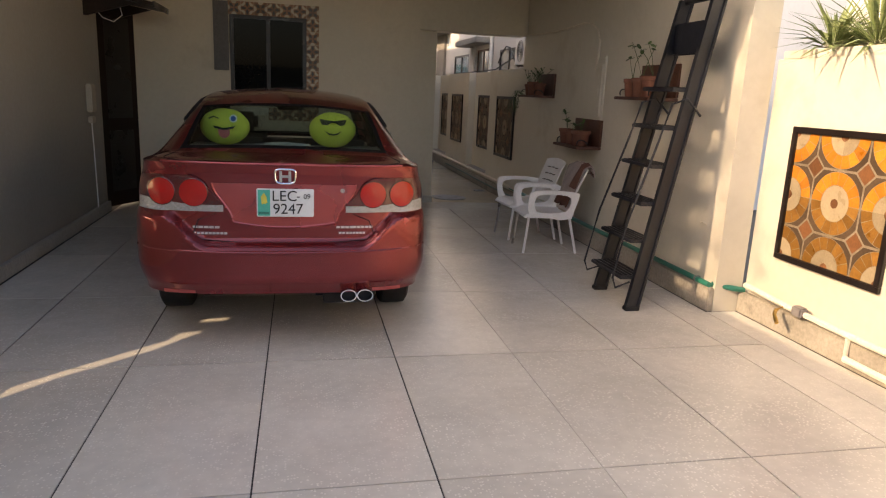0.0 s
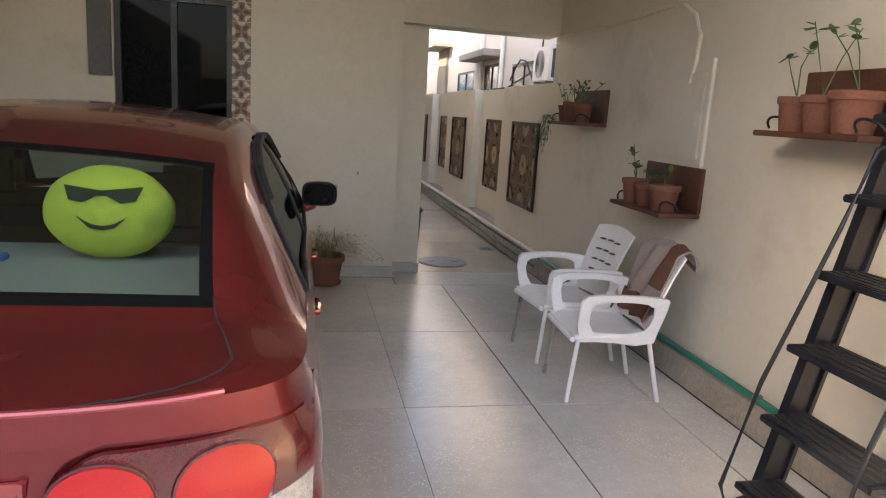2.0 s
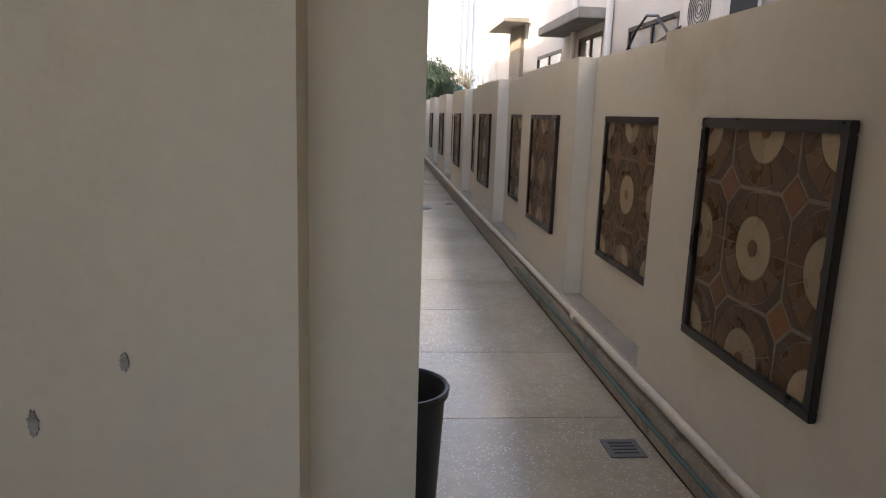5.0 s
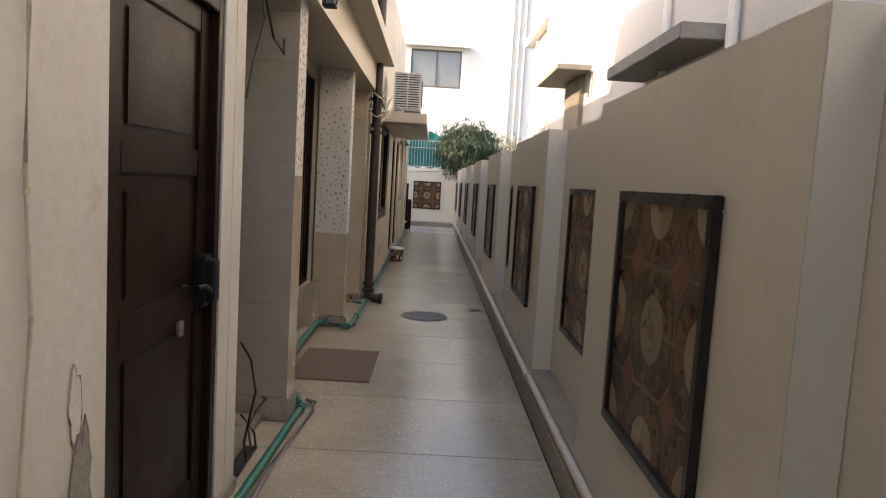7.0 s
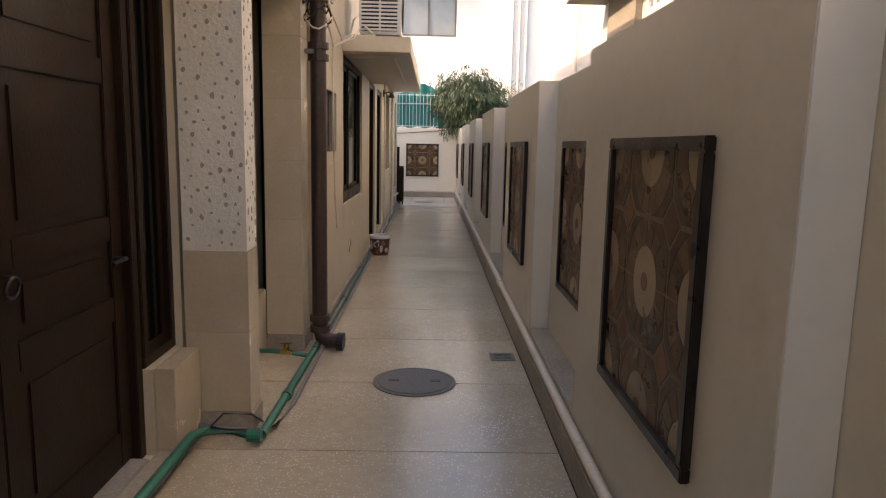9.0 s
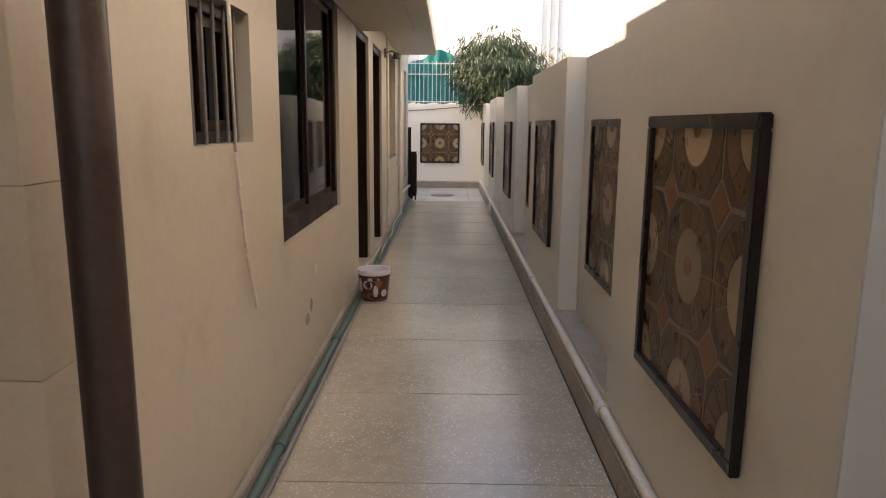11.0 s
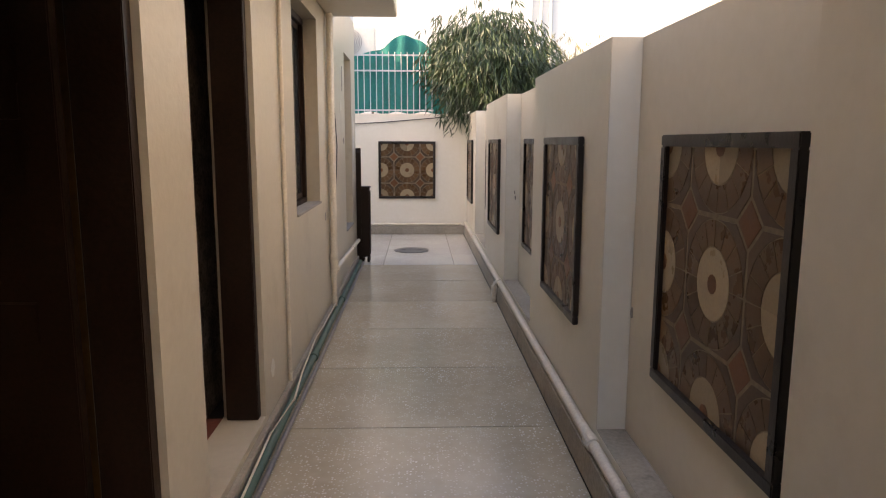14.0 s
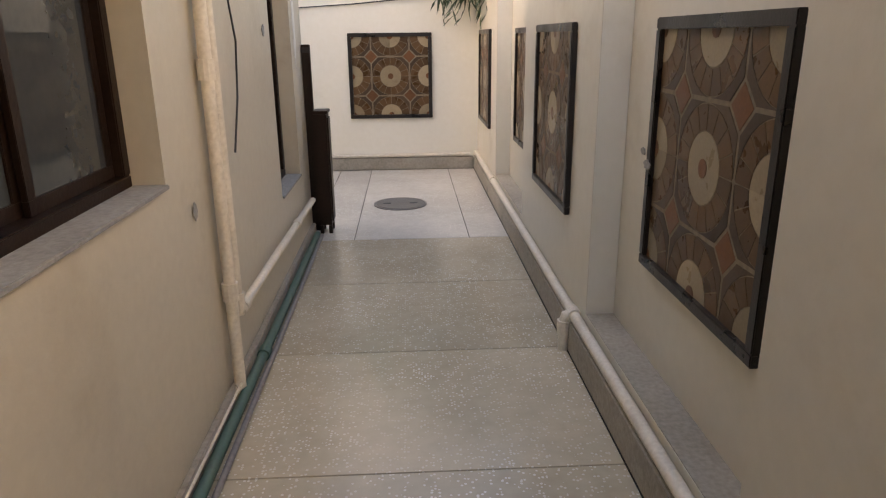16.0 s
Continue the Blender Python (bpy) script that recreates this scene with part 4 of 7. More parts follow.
        bm.faces.new((vert(bm, i, j), vert(bm, i, j + 1), vert(bm, i + 1, j + 1), vert(bm, i + 1, j)))


def thicken(bm, thick):
    bmesh.ops.recalc_face_normals(bm, faces=bm.faces)
    if sum(f.normal.z * f.calc_area() for f in bm.faces) < 0:
        bmesh.ops.reverse_faces(bm, faces=bm.faces)
    bmesh.ops.solidify(bm, geom=bm.faces[:], thickness=thick)
    return bm


part("roof", thicken(skin_bm, 0.006), M_PAINT, car, "red roof, pillars and boot deck", smooth=True)
for name, mat, label in (("rear_window", M_CARGLASS, "tinted rear window"), ("rear_border", M_FRIT, "black glazed edge"), ("windscreen", M_CARGLASS, "tinted windscreen"), ("screen_border", M_FRIT, "")):
    g = part(name, thicken(parts_bm[name], 0.004), mat, car, label, smooth=True)
    g.visible_shadow = "border" in name
# lines where the boot lid and the rear screen meet the wings
for side in (-1, 1):
    seam = [COLS[i][G0 if side > 0 else G1] + Vector((side * 0.012 * (1 - smooth(3, 13, i)), 0, 0.0)) for i in range(3, 15)]
    part("boot_gap", tubes(seam, r=0.0028, seg=5), M_SEAM, car)
    ring = [flank(y, z, side, 0.004) for y, z in DLO]
    mid_y, mid_z = 2.0, 1.22
    inner = [flank(y + (0.035 if y < mid_y else -0.035) * min(1, abs(y - mid_y) / 0.6), z + (0.026 if z < mid_z else -0.026), side, 0.003) for y, z in DLO]
    # black edge of the side glass, the glass itself in two panes, the post and the rubber round it
    bm = bmesh.new()
    a, b = [bm.verts.new(p) for p in ring], [bm.verts.new(p) for p in inner]
    for k in range(len(a)):
        q = (k + 1) % len(a)
        bm.faces.new((a[k], a[q], b[q], b[k]))
    bmesh.ops.solidify(bm, geom=bm.faces[:], thickness=0.004)
    part("window_trim", bm, M_FRIT, car, "black window edge")
    part("window_rubber", tubes(ring + ring[:1], r=0.007, seg=6), M_RUBBER, car)
    top = DLO[:11]

    def crest(y):
        for (ya, za), (yb, zb) in zip(top, top[1:]):
            if ya <= y <= yb:
                return za + (zb - za) * (y - ya) / (yb - ya)
        return 1.05
    for y0, y1, text in ((0.99, 1.985, "tinted rear side window"), (2.055, 3.05, "tinted front side window")):
        grid = []
        for k in range(15):
            y = y0 + (y1 - y0) * k / 14
            lo = 1.085 - 0.035 * smooth(0.9, 1.9, y)
            grid.append([flank(y, lo + (max(crest(y), lo + 0.002) - lo) * q / 6, side, 0.001) for q in range(7)])
        g = sheet("side_window", grid, M_SIDEGLASS, car, 0.004, text)
        g.visible_shadow = False
    sheet("door_post", [[flank(y, 1.056 + 0.416 * q / 6, side, 0.006) for q in range(7)] for y in (1.975, 2.02, 2.065)], M_RUBBER, car, 0.010)
    part("rain_visor", tubes([flank(y, crest(y) - 0.006, side, 0.016) for y in [2.09 + 0.075 * k for k in range(9)]], [flank(y, crest(y) - 0.006, side, 0.016) for y in [1.2 + 0.078 * k for k in range(10)]], r=0.014, seg=6), M_RUBBER, car, "smoked rain visor")
    # door seams, handles
    for y in (1.55, 2.05, 3.02):
        part("door_seam", tubes([(side * (fullness((z - 0.24) / 0.74)[0] * (1 - 0.03 * smooth(2.8, 3.9, y)) + 0.0005), y - 0.10 * (0.9 - z if y < 1.6 else 0), z) for z in (0.30, 0.45, 0.6, 0.75, 0.88, 0.96)], r=0.004, seg=5), M_SEAM, car)
    for y in (1.72, 2.72):
        h = part("door_handle", bmesh.new(), M_PAINT, car, "body-coloured door handle")
        hb = bmesh.new()
        tube(hb, [(side * 0.855, y - 0.11, 0.81), (side * 0.885, y - 0.07, 0.815), (side * 0.89, y, 0.817), (side * 0.885, y + 0.07, 0.815), (side * 0.855, y + 0.11, 0.81)], 0.016, 8)
        h.data = mesh_of("door_handle", hb, M_PAINT, True)
    # mirror
    def rim_of(f, y, cx=side * 0.905):
        return [(cx + side * 0.012 * f + f * 0.105 * math.copysign(abs(math.cos(a)) ** 0.6, math.cos(a)), y, 1.082 + f * 0.072 * math.copysign(abs(math.sin(a)) ** 0.6, math.sin(a)))
                for a in [2 * math.pi * k / 28 for k in range(28)]]
    mb = bmesh.new()
    hoops = [[mb.verts.new(p) for p in rim_of(f, y)] for f, y in ((0.88, 3.205), (0.98, 3.19), (1.0, 3.205), (1.0, 3.25), (0.9, 3.31), (0.66, 3.36), (0.3, 3.385))]
    for a, b in zip(hoops, hoops[1:]):
        for i in range(28):
            mb.faces.new((a[i], a[(i + 1) % 28], b[(i + 1) % 28], b[i]))
    mb.faces.new(hoops[0])
    mb.faces.new(hoops[-1])
    mirror = part("mirror", mb, M_BLACK, car, "dark glossy wing mirror", smooth=True)
    part("mirror_arm", tubes([(side * 0.79, 3.22, 1.0), (side * 0.84, 3.24, 1.0), (side * 0.885, 3.25, 1.02)], r=0.034, seg=10), M_PAINT, mirror)
    gb = bmesh.new()
    prism(gb, [(x, z) for x, y, z in rim_of(0.86, 0)], 3.196, 3.203, 'y')
    part("mirror_glass", gb, M_WINGLASS, mirror)
    # wheels
    for y in (1.0, 3.76):
        wheel = thing("wheel", (0, 0, 0), "", "")
        for key in ("label", "category"):
            if key in wheel:
                del wheel[key]
        wheel.parent = car
        wheel.location = (side * 0.765, y, 0.305)
        tb = bmesh.new()
        lathe(tb, [(0.20, -0.10), (0.275, -0.102), (0.300, -0.085), (0.305, -0.05), (0.305, 0.05), (0.300, 0.085), (0.275, 0.102), (0.20, 0.10)], 40, (0, 0, 0), 'x')
        part("tyre", tb, M_RUBBER, wheel, "black rubber tyre", smooth=True)
        rb = bmesh.new()
        lathe(rb, [(0.205, side * 0.06), (0.212, side * 0.098), (0.195, side * 0.092), (0.18, side * 0.05), (0.06, side * 0.06), (0.05, side * 0.085), (0.01, side * 0.09)], 40, (0, 0, 0), 'x')
        for k in range(10):
            a = 2 * math.pi * k / 10
            tube(rb, [(side * 0.080, 0.05 * math.cos(a), 0.05 * math.sin(a)), (side * 0.088, 0.19 * math.cos(a + 0.08), 0.19 * math.sin(a + 0.08))], 0.016, 6)
        part("rim", rb, M_ALLOY, wheel, "alloy wheel rim with ten spokes", smooth=True)
# cabin
# Added dark plate hides the red body cap and stands for cabin shade.
part("cabin_floor", boxes(((-0.70, 1.08, 0.90), (0.70, 3.1, 0.93)), bevel=0.004), M_SEAT, car, "dark plate over the body cap for the dim cabin")
part("rear_shelf", boxes(((-0.66, 0.46, 1.135), (0.66, 1.17, 1.165)), bevel=0.008), M_CABIN, car, "pale rear parcel shelf")
part("stop_lamp", tubes([(-0.17, 0.62, 1.165), (-0.14, 0.60, 1.20), (0, 0.59, 1.21), (0.14, 0.60, 1.20), (0.17, 0.62, 1.165)], r=0.018, seg=8), M_CABIN, car, "pale high-level stop lamp housing")
for x in (-0.38, 0.38):
    for y, h in ((1.28, 1.20), (2.0, 1.19)):
        bm = boxes(((x - 0.23, y - 0.06, 0.62), (x + 0.23, y + 0.08, h)), bevel=0.04)
        s = part("seat_back", bm, M_SEAT, car, "dark fabric seat back", smooth=True)
        part("headrest", boxes(((x - 0.12, y - 0.04, h + 0.01), (x + 0.12, y + 0.05, h + 0.17)), bevel=0.035), M_SEAT, s, smooth=True)
# Second dark filler, up to the window line, for the same dimness.
part("cabin_trim", boxes(((-0.70, 0.98, 0.9), (0.70, 3.1, 1.068)), bevel=0.02), M_SEAT, car, "dark block below the windows for the dim cabin")
part("rear_view_mirror", boxes(((-0.12, 2.62, 1.36), (0.12, 2.65, 1.42)), bevel=0.01), M_RUBBER, car)
part("dashboard", boxes(((-0.70, 2.85, 0.75), (0.70, 3.15, 1.075)), bevel=0.04), M_SEAT, car)
part("steering_wheel", tubes([(0.36 + 0.18 * math.cos(a), 2.72, 1.02 + 0.15 * math.sin(a)) for a in [2 * math.pi * k / 18 for k in range(19)]], r=0.016, seg=6), M_RUBBER, car)

# tail lamps
for side in (-1, 1):
    def lamp_sheet(xs, lo, hi, lift, rows=7):
        grid = []
        for x in xs:
            grid.append([skin(side * x, lo(x) + (hi(x) - lo(x)) * k / rows, lift) for k in range(rows + 1)])
        return grid
    xs = [0.355 + 0.0250 * k for k in range(21)]
    xs[-1] = 0.852
    upper = lambda x: 0.897 + (1.06 - 0.897) * smooth(0.34, 0.53, x) - 0.012 * smooth(0.72, 0.86, x)
    middle = lambda x: 0.893 + 0.03 * smooth(0.5, 0.85, x)
    lower = lambda x: 0.852 - 0.0 * x
    tail = sheet("tail_lamp", lamp_sheet(xs, middle, upper, 0.012, 12), M_DREDLENS, car, 0.008, "dark red tail lamp with round lenses")
    sheet("clear_lens", lamp_sheet(xs, lower, lambda x: middle(x) - 0.002, 0.012, 5), M_CLEAR, tail, 0.008, "clear ribbed reversing lens")
    for cx in (0.520, 0.705):
        rows = []
        for r in (0.001, 0.03, 0.055, 0.072, 0.078):
            rows.append([skin(side * (cx + r * math.cos(a)), 0.963 + r * math.sin(a), 0.016 + 0.006 * (1 - (r / 0.078) ** 2)) for a in [2 * math.pi * k / 28 for k in range(29)]])
        sheet("round_lens", rows, M_REDLENS, tail, 0.006, "bright red round lens")
        part("lens_rim", tubes([skin(side * (cx + 0.08 * math.cos(a)), 0.963 + 0.08 * math.sin(a), 0.014) for a in [2 * math.pi * k / 28 for k in range(29)]], r=0.004, seg=5), M_DREDLENS, tail)

# boot lid: gaps, lip with painted highlight, plate recess, number plate, badges
lid = [skin(x, z, 0.004) for x, z in [(-0.40, 0.842), (-0.50, 0.80), (-0.53, 0.72), (-0.48, 0.685), (-0.3, 0.672), (0, 0.668), (0.3, 0.672), (0.48, 0.685), (0.53, 0.72), (0.50, 0.80), (0.40, 0.842)]]
part("boot_gap", tubes(lid, r=0.003, seg=6), M_SEAM, car)
lip = [skin(0.70 * u, 1.136, 0.0) + Vector((0, 0.002, 0.002)) for u in [k / 14 for k in range(-14, 15)]]
# Pale red tube paints the highlight along the lid's edge.
part("boot_lip", tubes(lip, r=0.006, seg=8), M_PAINTP, car, "edge of the boot lid in paler red for its highlight", smooth=True)
rec = []
for k in range(9):
    t = k / 8
    z = 0.792 + 0.228 * t
    half = 0.30 + 0.115 * smooth(0.0, 1.0, t)
    rec.append([skin(half * u, z - 0.030 * (1 - u * u) * (1 - t), 0.003 - 0.006 * math.sin(math.pi * t)) for u in [i / 10 for i in range(-10, 11)]])
garnish = sheet("plate_surround", rec, M_PAINTP, car, 0.006, "paler metallic panel round the number plate")
part("surround_edge", tubes([p + Vector((0, -0.003, 0)) for p in [rec[k][0] for k in range(8, -1, -1)] + rec[0] + [rec[k][-1] for k in range(9)]], r=0.007, seg=6), M_PAINTP, garnish, smooth=True)
plate_y = rear_y(0, 0.75) - 0.022
plate = part("number_plate", boxes(((-0.165, plate_y - 0.004, 0.828), (0.165, plate_y + 0.012, 0.994)), bevel=0.004), M_PLATE, car, "white number plate with green band")
part("plate_band", boxes(((-0.158, plate_y - 0.006, 0.834), (-0.088, plate_y - 0.003, 0.988))), M_PLATEG, plate, "green band")
eb = bmesh.new()
prism(eb, [(-0.123 + x, 0.933 + z) for x, z in blob(random.Random(4), 0.020, 0.032, 12, 0.35)], plate_y - 0.008, plate_y - 0.0055, 'y')
part("plate_emblem", eb, M_PLATEY, plate)
upright = Matrix.Rotation(radians(90), 4, 'X')
for text, size, x, z in (("LEC", 0.088, -0.005, 0.950), ("-", 0.07, 0.075, 0.953), ("09", 0.042, 0.125, 0.950), ("9247", 0.088, 0.015, 0.873), ("PUNJAB", 0.016, -0.123, 0.850)):
    words("plate_letters", text, size, 0.0015, M_INK, plate, Matrix.Translation((x, plate_y - 0.0075, z)) @ upright)
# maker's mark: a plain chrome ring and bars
by = rear_y(0, 0.93) - 0.012
mk = bmesh.new()
tube(mk, [(0.058 * math.copysign(abs(math.cos(a)) ** 0.5, math.cos(a)) * (1 + 0.12 * math.sin(a)), by, 1.068 + 0.042 * math.copysign(abs(math.sin(a)) ** 0.5, math.sin(a))) for a in [2 * math.pi * k / 32 for k in range(33)]], 0.006, 6)
box(mk, (-0.034, by - 0.005, 1.036), (-0.018, by + 0.005, 1.100))
box(mk, (0.018, by - 0.005, 1.036), (0.034, by + 0.005, 1.100))
box(mk, (-0.018, by - 0.005, 1.060), (0.018, by + 0.005, 1.076))
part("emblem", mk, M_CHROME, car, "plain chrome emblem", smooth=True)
for x0, z, n, w in ((-0.53, 0.758, 5, 0.026), (-0.53, 0.722, 9, 0.017), (0.30, 0.762, 4, 0.022), (0.40, 0.762, 5, 0.020), (0.315, 0.726, 2, 0.016), (0.36, 0.726, 6, 0.015)):
    gb = bmesh.new()
    for k in range(n):
        x = x0 + k * (w + 0.005)
        p = skin(x + w / 2, z, 0.004)
        box(gb, (x, p.y - 0.002, z - 0.007), (x + w, p.y + 0.006, z + 0.007))
    part("badge", gb, M_CHROME, car, "small chrome badge lettering")
kb = bmesh.new()
lathe(kb, [(0.014, -0.006), (0.014, 0.01)], 16, (0.335, rear_y(0.335, 0.86) - 0.002, 0.985), 'y')
part("boot_lock", kb, M_STEEL, car)
# bumper crease, reflectors, exhausts
part("bumper_crease", tubes([skin(0.86 * u, 0.638 - 0.02 * (1 - u * u), -0.001) for u in [k / 16 for k in range(-16, 17)]], r=0.007, seg=6), M_PAINT, car, smooth=True)
for side in (-1, 1):
    sheet("reflector", [[skin(side * x, z, 0.006) for z in (0.372, 0.392)] for x in (0.52, 0.58, 0.64, 0.70)], M_PAINTP, car, 0.004)
for x in (0.375, 0.475):
    xb = bmesh.new()
    lathe(xb, [(0.030, 0.16), (0.045, 0.14), (0.048, 0.0), (0.050, -0.006), (0.043, -0.006), (0.040, 0.02), (0.038, 0.10)], 24, (0, 0, 0), 'y', close=False)
    for v in xb.verts:
        v.co = Vector((v.co.x + x, v.co.y + 0.005, v.co.z * 0.78 + 0.348))
    pipe = part("exhaust_tip", xb, M_CHROME, car, "chrome oval exhaust tip", smooth=True)
    db = bmesh.new()
    lathe(db, [(0.037, 0.06), (0.037, 0.065)], 20, (x, 0, 0.348), 'y')
    part("exhaust_bore", db, M_RUBBER, pipe)
part("underbody", boxes(((-0.60, 0.40, 0.25), (0.60, 4.2, 0.34)), bevel=0.02), M_RUBBER, car, "dark underbody")
part("silencer", boxes(((0.18, 0.16, 0.24), (0.56, 0.55, 0.37)), bevel=0.05), M_RUBBER, car)


def cushion(at, winking):
    root = thing("cushion", at, "round lime green plush cushion with tongue-out face" if winking else "round lime green plush cushion with sunglasses", "cushion", "cushions on the parcel shelf")
    bm = bmesh.new()
    bmesh.ops.create_icosphere(bm, subdivisions=4, radius=1.0)
    for v in bm.verts:
        r = 1 + 0.03 * noise.noise(v.co * 2.0) + 0.012 * noise.noise(v.co * 7.0)
        v.co = Vector((v.co.x * 0.165 * r, v.co.y * 0.085 * r, v.co.z * 0.125 * r + 0.125))
        if v.co.z < 0.03:
            v.co.z = max(v.co.z, 0.012 + 0.3 * (v.co.z - 0.012) if v.co.z > 0.012 else 0.0)
    part("cover", bm, M_LIME, root, smooth=True)

    def patch(name, outline, mat, lift=0.004):
        """A felt shape laid on the front of the cushion."""
        bm = bmesh.new()
        vs = []
        for x, z in outline:
            d = max(0.0, 1 - (x / 0.165) ** 2 - ((z - 0.125) / 0.125) ** 2)
            vs.append(bm.verts.new((x, -0.085 * math.sqrt(d) - lift, z)))
        bm.faces.new(vs)
        bmesh.ops.triangulate(bm, faces=bm.faces[:])
        bmesh.ops.solidify(bm, geom=bm.faces[:], thickness=0.004)
        part(name, bm, mat, root)
    if winking:
        patch("mouth", [(-0.075, 0.135), (0, 0.120), (0.075, 0.135), (0.06, 0.118), (0, 0.105), (-0.06, 0.118)], M_FELT)
        patch("tongue", arc(0.0, 0.085, 0.036, 180, 360, 8) + [(0.036, 0.118), (-0.036, 0.118)], M_PINK, 0.007)
        patch("eye_white", arc(0.062, 0.185, 0.026, 0, 340, 16), M_PLATE, 0.003)
        patch("eye_blue", arc(0.062, 0.185, 0.017, 0, 340, 14), M_BLUE, 0.006)
        patch("brow", [(-0.10, 0.175), (-0.07, 0.192), (-0.035, 0.180), (-0.035, 0.188), (-0.07, 0.201), (-0.105, 0.184)], M_FELT)
    else:
        patch("glasses", [(-0.095, 0.200), (0.0, 0.190), (0.095, 0.200), (0.08, 0.165), (0.045, 0.160), (0.012, 0.178), (-0.012, 0.178), (-0.045, 0.160), (-0.08, 0.165)], M_FELT)
        patch("mouth", [(-0.06, 0.125), (-0.03, 0.107), (0, 0.101), (0.03, 0.107), (0.06, 0.125), (0.03, 0.096), (0, 0.090), (-0.03, 0.096)], M_FELT)
    return root


shelf_z = 1.165
cushion((-0.295 - 0.405, 3.64 + 0.99, shelf_z), True)
cushion((-0.295 + 0.335, 3.64 + 0.99, shelf_z), False)
blue = thing("blue_strip", (-0.295, 3.64 + 0.93, shelf_z), "folded blue plastic strip lying on the parcel shelf", "strip")
part("strip", boxes(((-0.10, -0.02, 0), (0.10, 0.02, 0.018)), bevel=0.004), M_BLUE, blue)


# ---- car porch things ----
def slab_leaf(bm, base, tip, width, up, bend=0.0):
    """One narrow leaf with a fold along its middle."""
    base, tip = Vector(base), Vector(tip)
    d = (tip - base)
    side = d.cross(Vector(up))
    if side.length < 1e-5:
        side = Vector((1, 0, 0))
    side = side.normalized() * width / 2
    mid = base + d * 0.45 + Vector((0, 0, bend))
    fold = d.cross(side).normalized() * width * 0.18
    a, t = bm.verts.new(base), bm.verts.new(tip)
    l, r, m = bm.verts.new(mid + side), bm.verts.new(mid - side), bm.verts.new(mid + fold)
    for f in ((a, l, m), (a, m, r), (l, t, m), (m, t, r)):
        bm.faces.new(f)


def oval_leaf(bm, at, d, n, length, width):
    d = Vector(d).normalized()
    side = d.cross(Vector(n)).normalized()
    ring = [bm.verts.new(Vector(at) + d * length * (0.5 - 0.5 * math.cos(a)) + side * width / 2 * math.sin(a) * (1 if a <= math.pi else 1)) for a in [2 * math.pi * k / 10 for k in range(10)]]
    bm.faces.new(ring)


def plastic_chair(at, label, turn):
    root = thing("armchair", at, label, "chair", "white plastic chairs by the wall", turn)
    # seat pan with a dip, front edge rolled down
    grid = []
    for i in range(9):
        u = i / 8
        row = []
        for j in range(9):
            v = j / 8 * 2 - 1
            x = -0.27 + 0.46 * u
            z = 0.435 - 0.025 * (1 - v * v) * math.sin(math.pi * min(u * 1.1, 1)) - 0.045 * max(0, 0.14 - u) / 0.14 - 0.025 * u
            row.append(Vector((x, v * (0.235 - 0.02 * u), z)))
        grid.append(row)
    sheet("seat", grid, M_PLASTIC, root, 0.010)
    part("seat_rim", tubes([(-0.275, v * 0.232, 0.385) for v in (-1, -0.5, 0, 0.5, 1)], [(-0.27, -0.235, 0.40), (0.0, -0.232, 0.402), (0.20, -0.22, 0.40)],
                           [(-0.27, 0.235, 0.40), (0.0, 0.232, 0.402), (0.20, 0.22, 0.40)], r=0.018, seg=8), M_PLASTIC, root)
    # backrest, slightly hollow, with rows of slots
    def back(u, v):
        z = 0.42 + 0.46 * u
        return Vector((0.185 + 0.155 * u + 0.025 * (1 - v * v) - 0.02 * math.sin(math.pi * u), v * (0.215 + 0.03 * u), z + 0.028 * (1 - v * v) * u))
    grid = [[back(i / 10, j / 10 * 2 - 1) for j in range(11)] for i in range(11)]
    rest = sheet("backrest", grid, M_PLASTIC, root, 0.011)
    for i in range(4):
        for j in range(3):
            c = back(0.34 + 0.15 * i, -0.42 + 0.42 * j)
            part("slot", boxes(((c.x - 0.022, c.y - 0.024, c.z - 0.004), (c.x + 0.006, c.y + 0.024, c.z + 0.004))), M_GREYBOARD, rest)
    for s in (-1, 1):
        # armrest: one moulded plate from the seat's side to the backrest, with an oval opening
        ab = bmesh.new()
        out_line = [(-0.235, 0.37), (-0.262, 0.47), (-0.268, 0.56), (-0.262, 0.625), (-0.235, 0.652), (-0.15, 0.662), (-0.03, 0.664), (0.09, 0.660), (0.20, 0.650), (0.272, 0.636), (0.262, 0.56), (0.235, 0.46), (0.215, 0.37), (0.10, 0.352), (-0.02, 0.368), (-0.13, 0.372)]
        in_line = [(-0.165, 0.435), (-0.196, 0.49), (-0.202, 0.55), (-0.192, 0.592), (-0.165, 0.612), (-0.10, 0.622), (-0.02, 0.624), (0.07, 0.621), (0.13, 0.612), (0.178, 0.59), (0.186, 0.54), (0.172, 0.48), (0.145, 0.445), (0.07, 0.428), (-0.01, 0.422), (-0.09, 0.424)]

        def plate_y(x, z, side):
            flare = 0.236 + 0.040 * smooth(0.40, 0.60, z) - 0.022 * smooth(0.10, 0.27, x) * smooth(0.45, 0.62, z)
            return s * (flare + side * (0.009 + 0.016 * smooth(0.60, 0.65, z)))
        hoops = [[ab.verts.new((x, plate_y(x, z, k), z)) for x, z in line] for line, k in ((out_line, 1), (in_line, 1), (in_line, -1), (out_line, -1))]
        for q in range(4):
            a, b = hoops[q], hoops[(q + 1) % 4]
            for i in range(16):
                ab.faces.new((a[i], a[(i + 1) % 16], b[(i + 1) % 16], b[i]))
        bmesh.ops.recalc_face_normals(ab, faces=ab.faces)
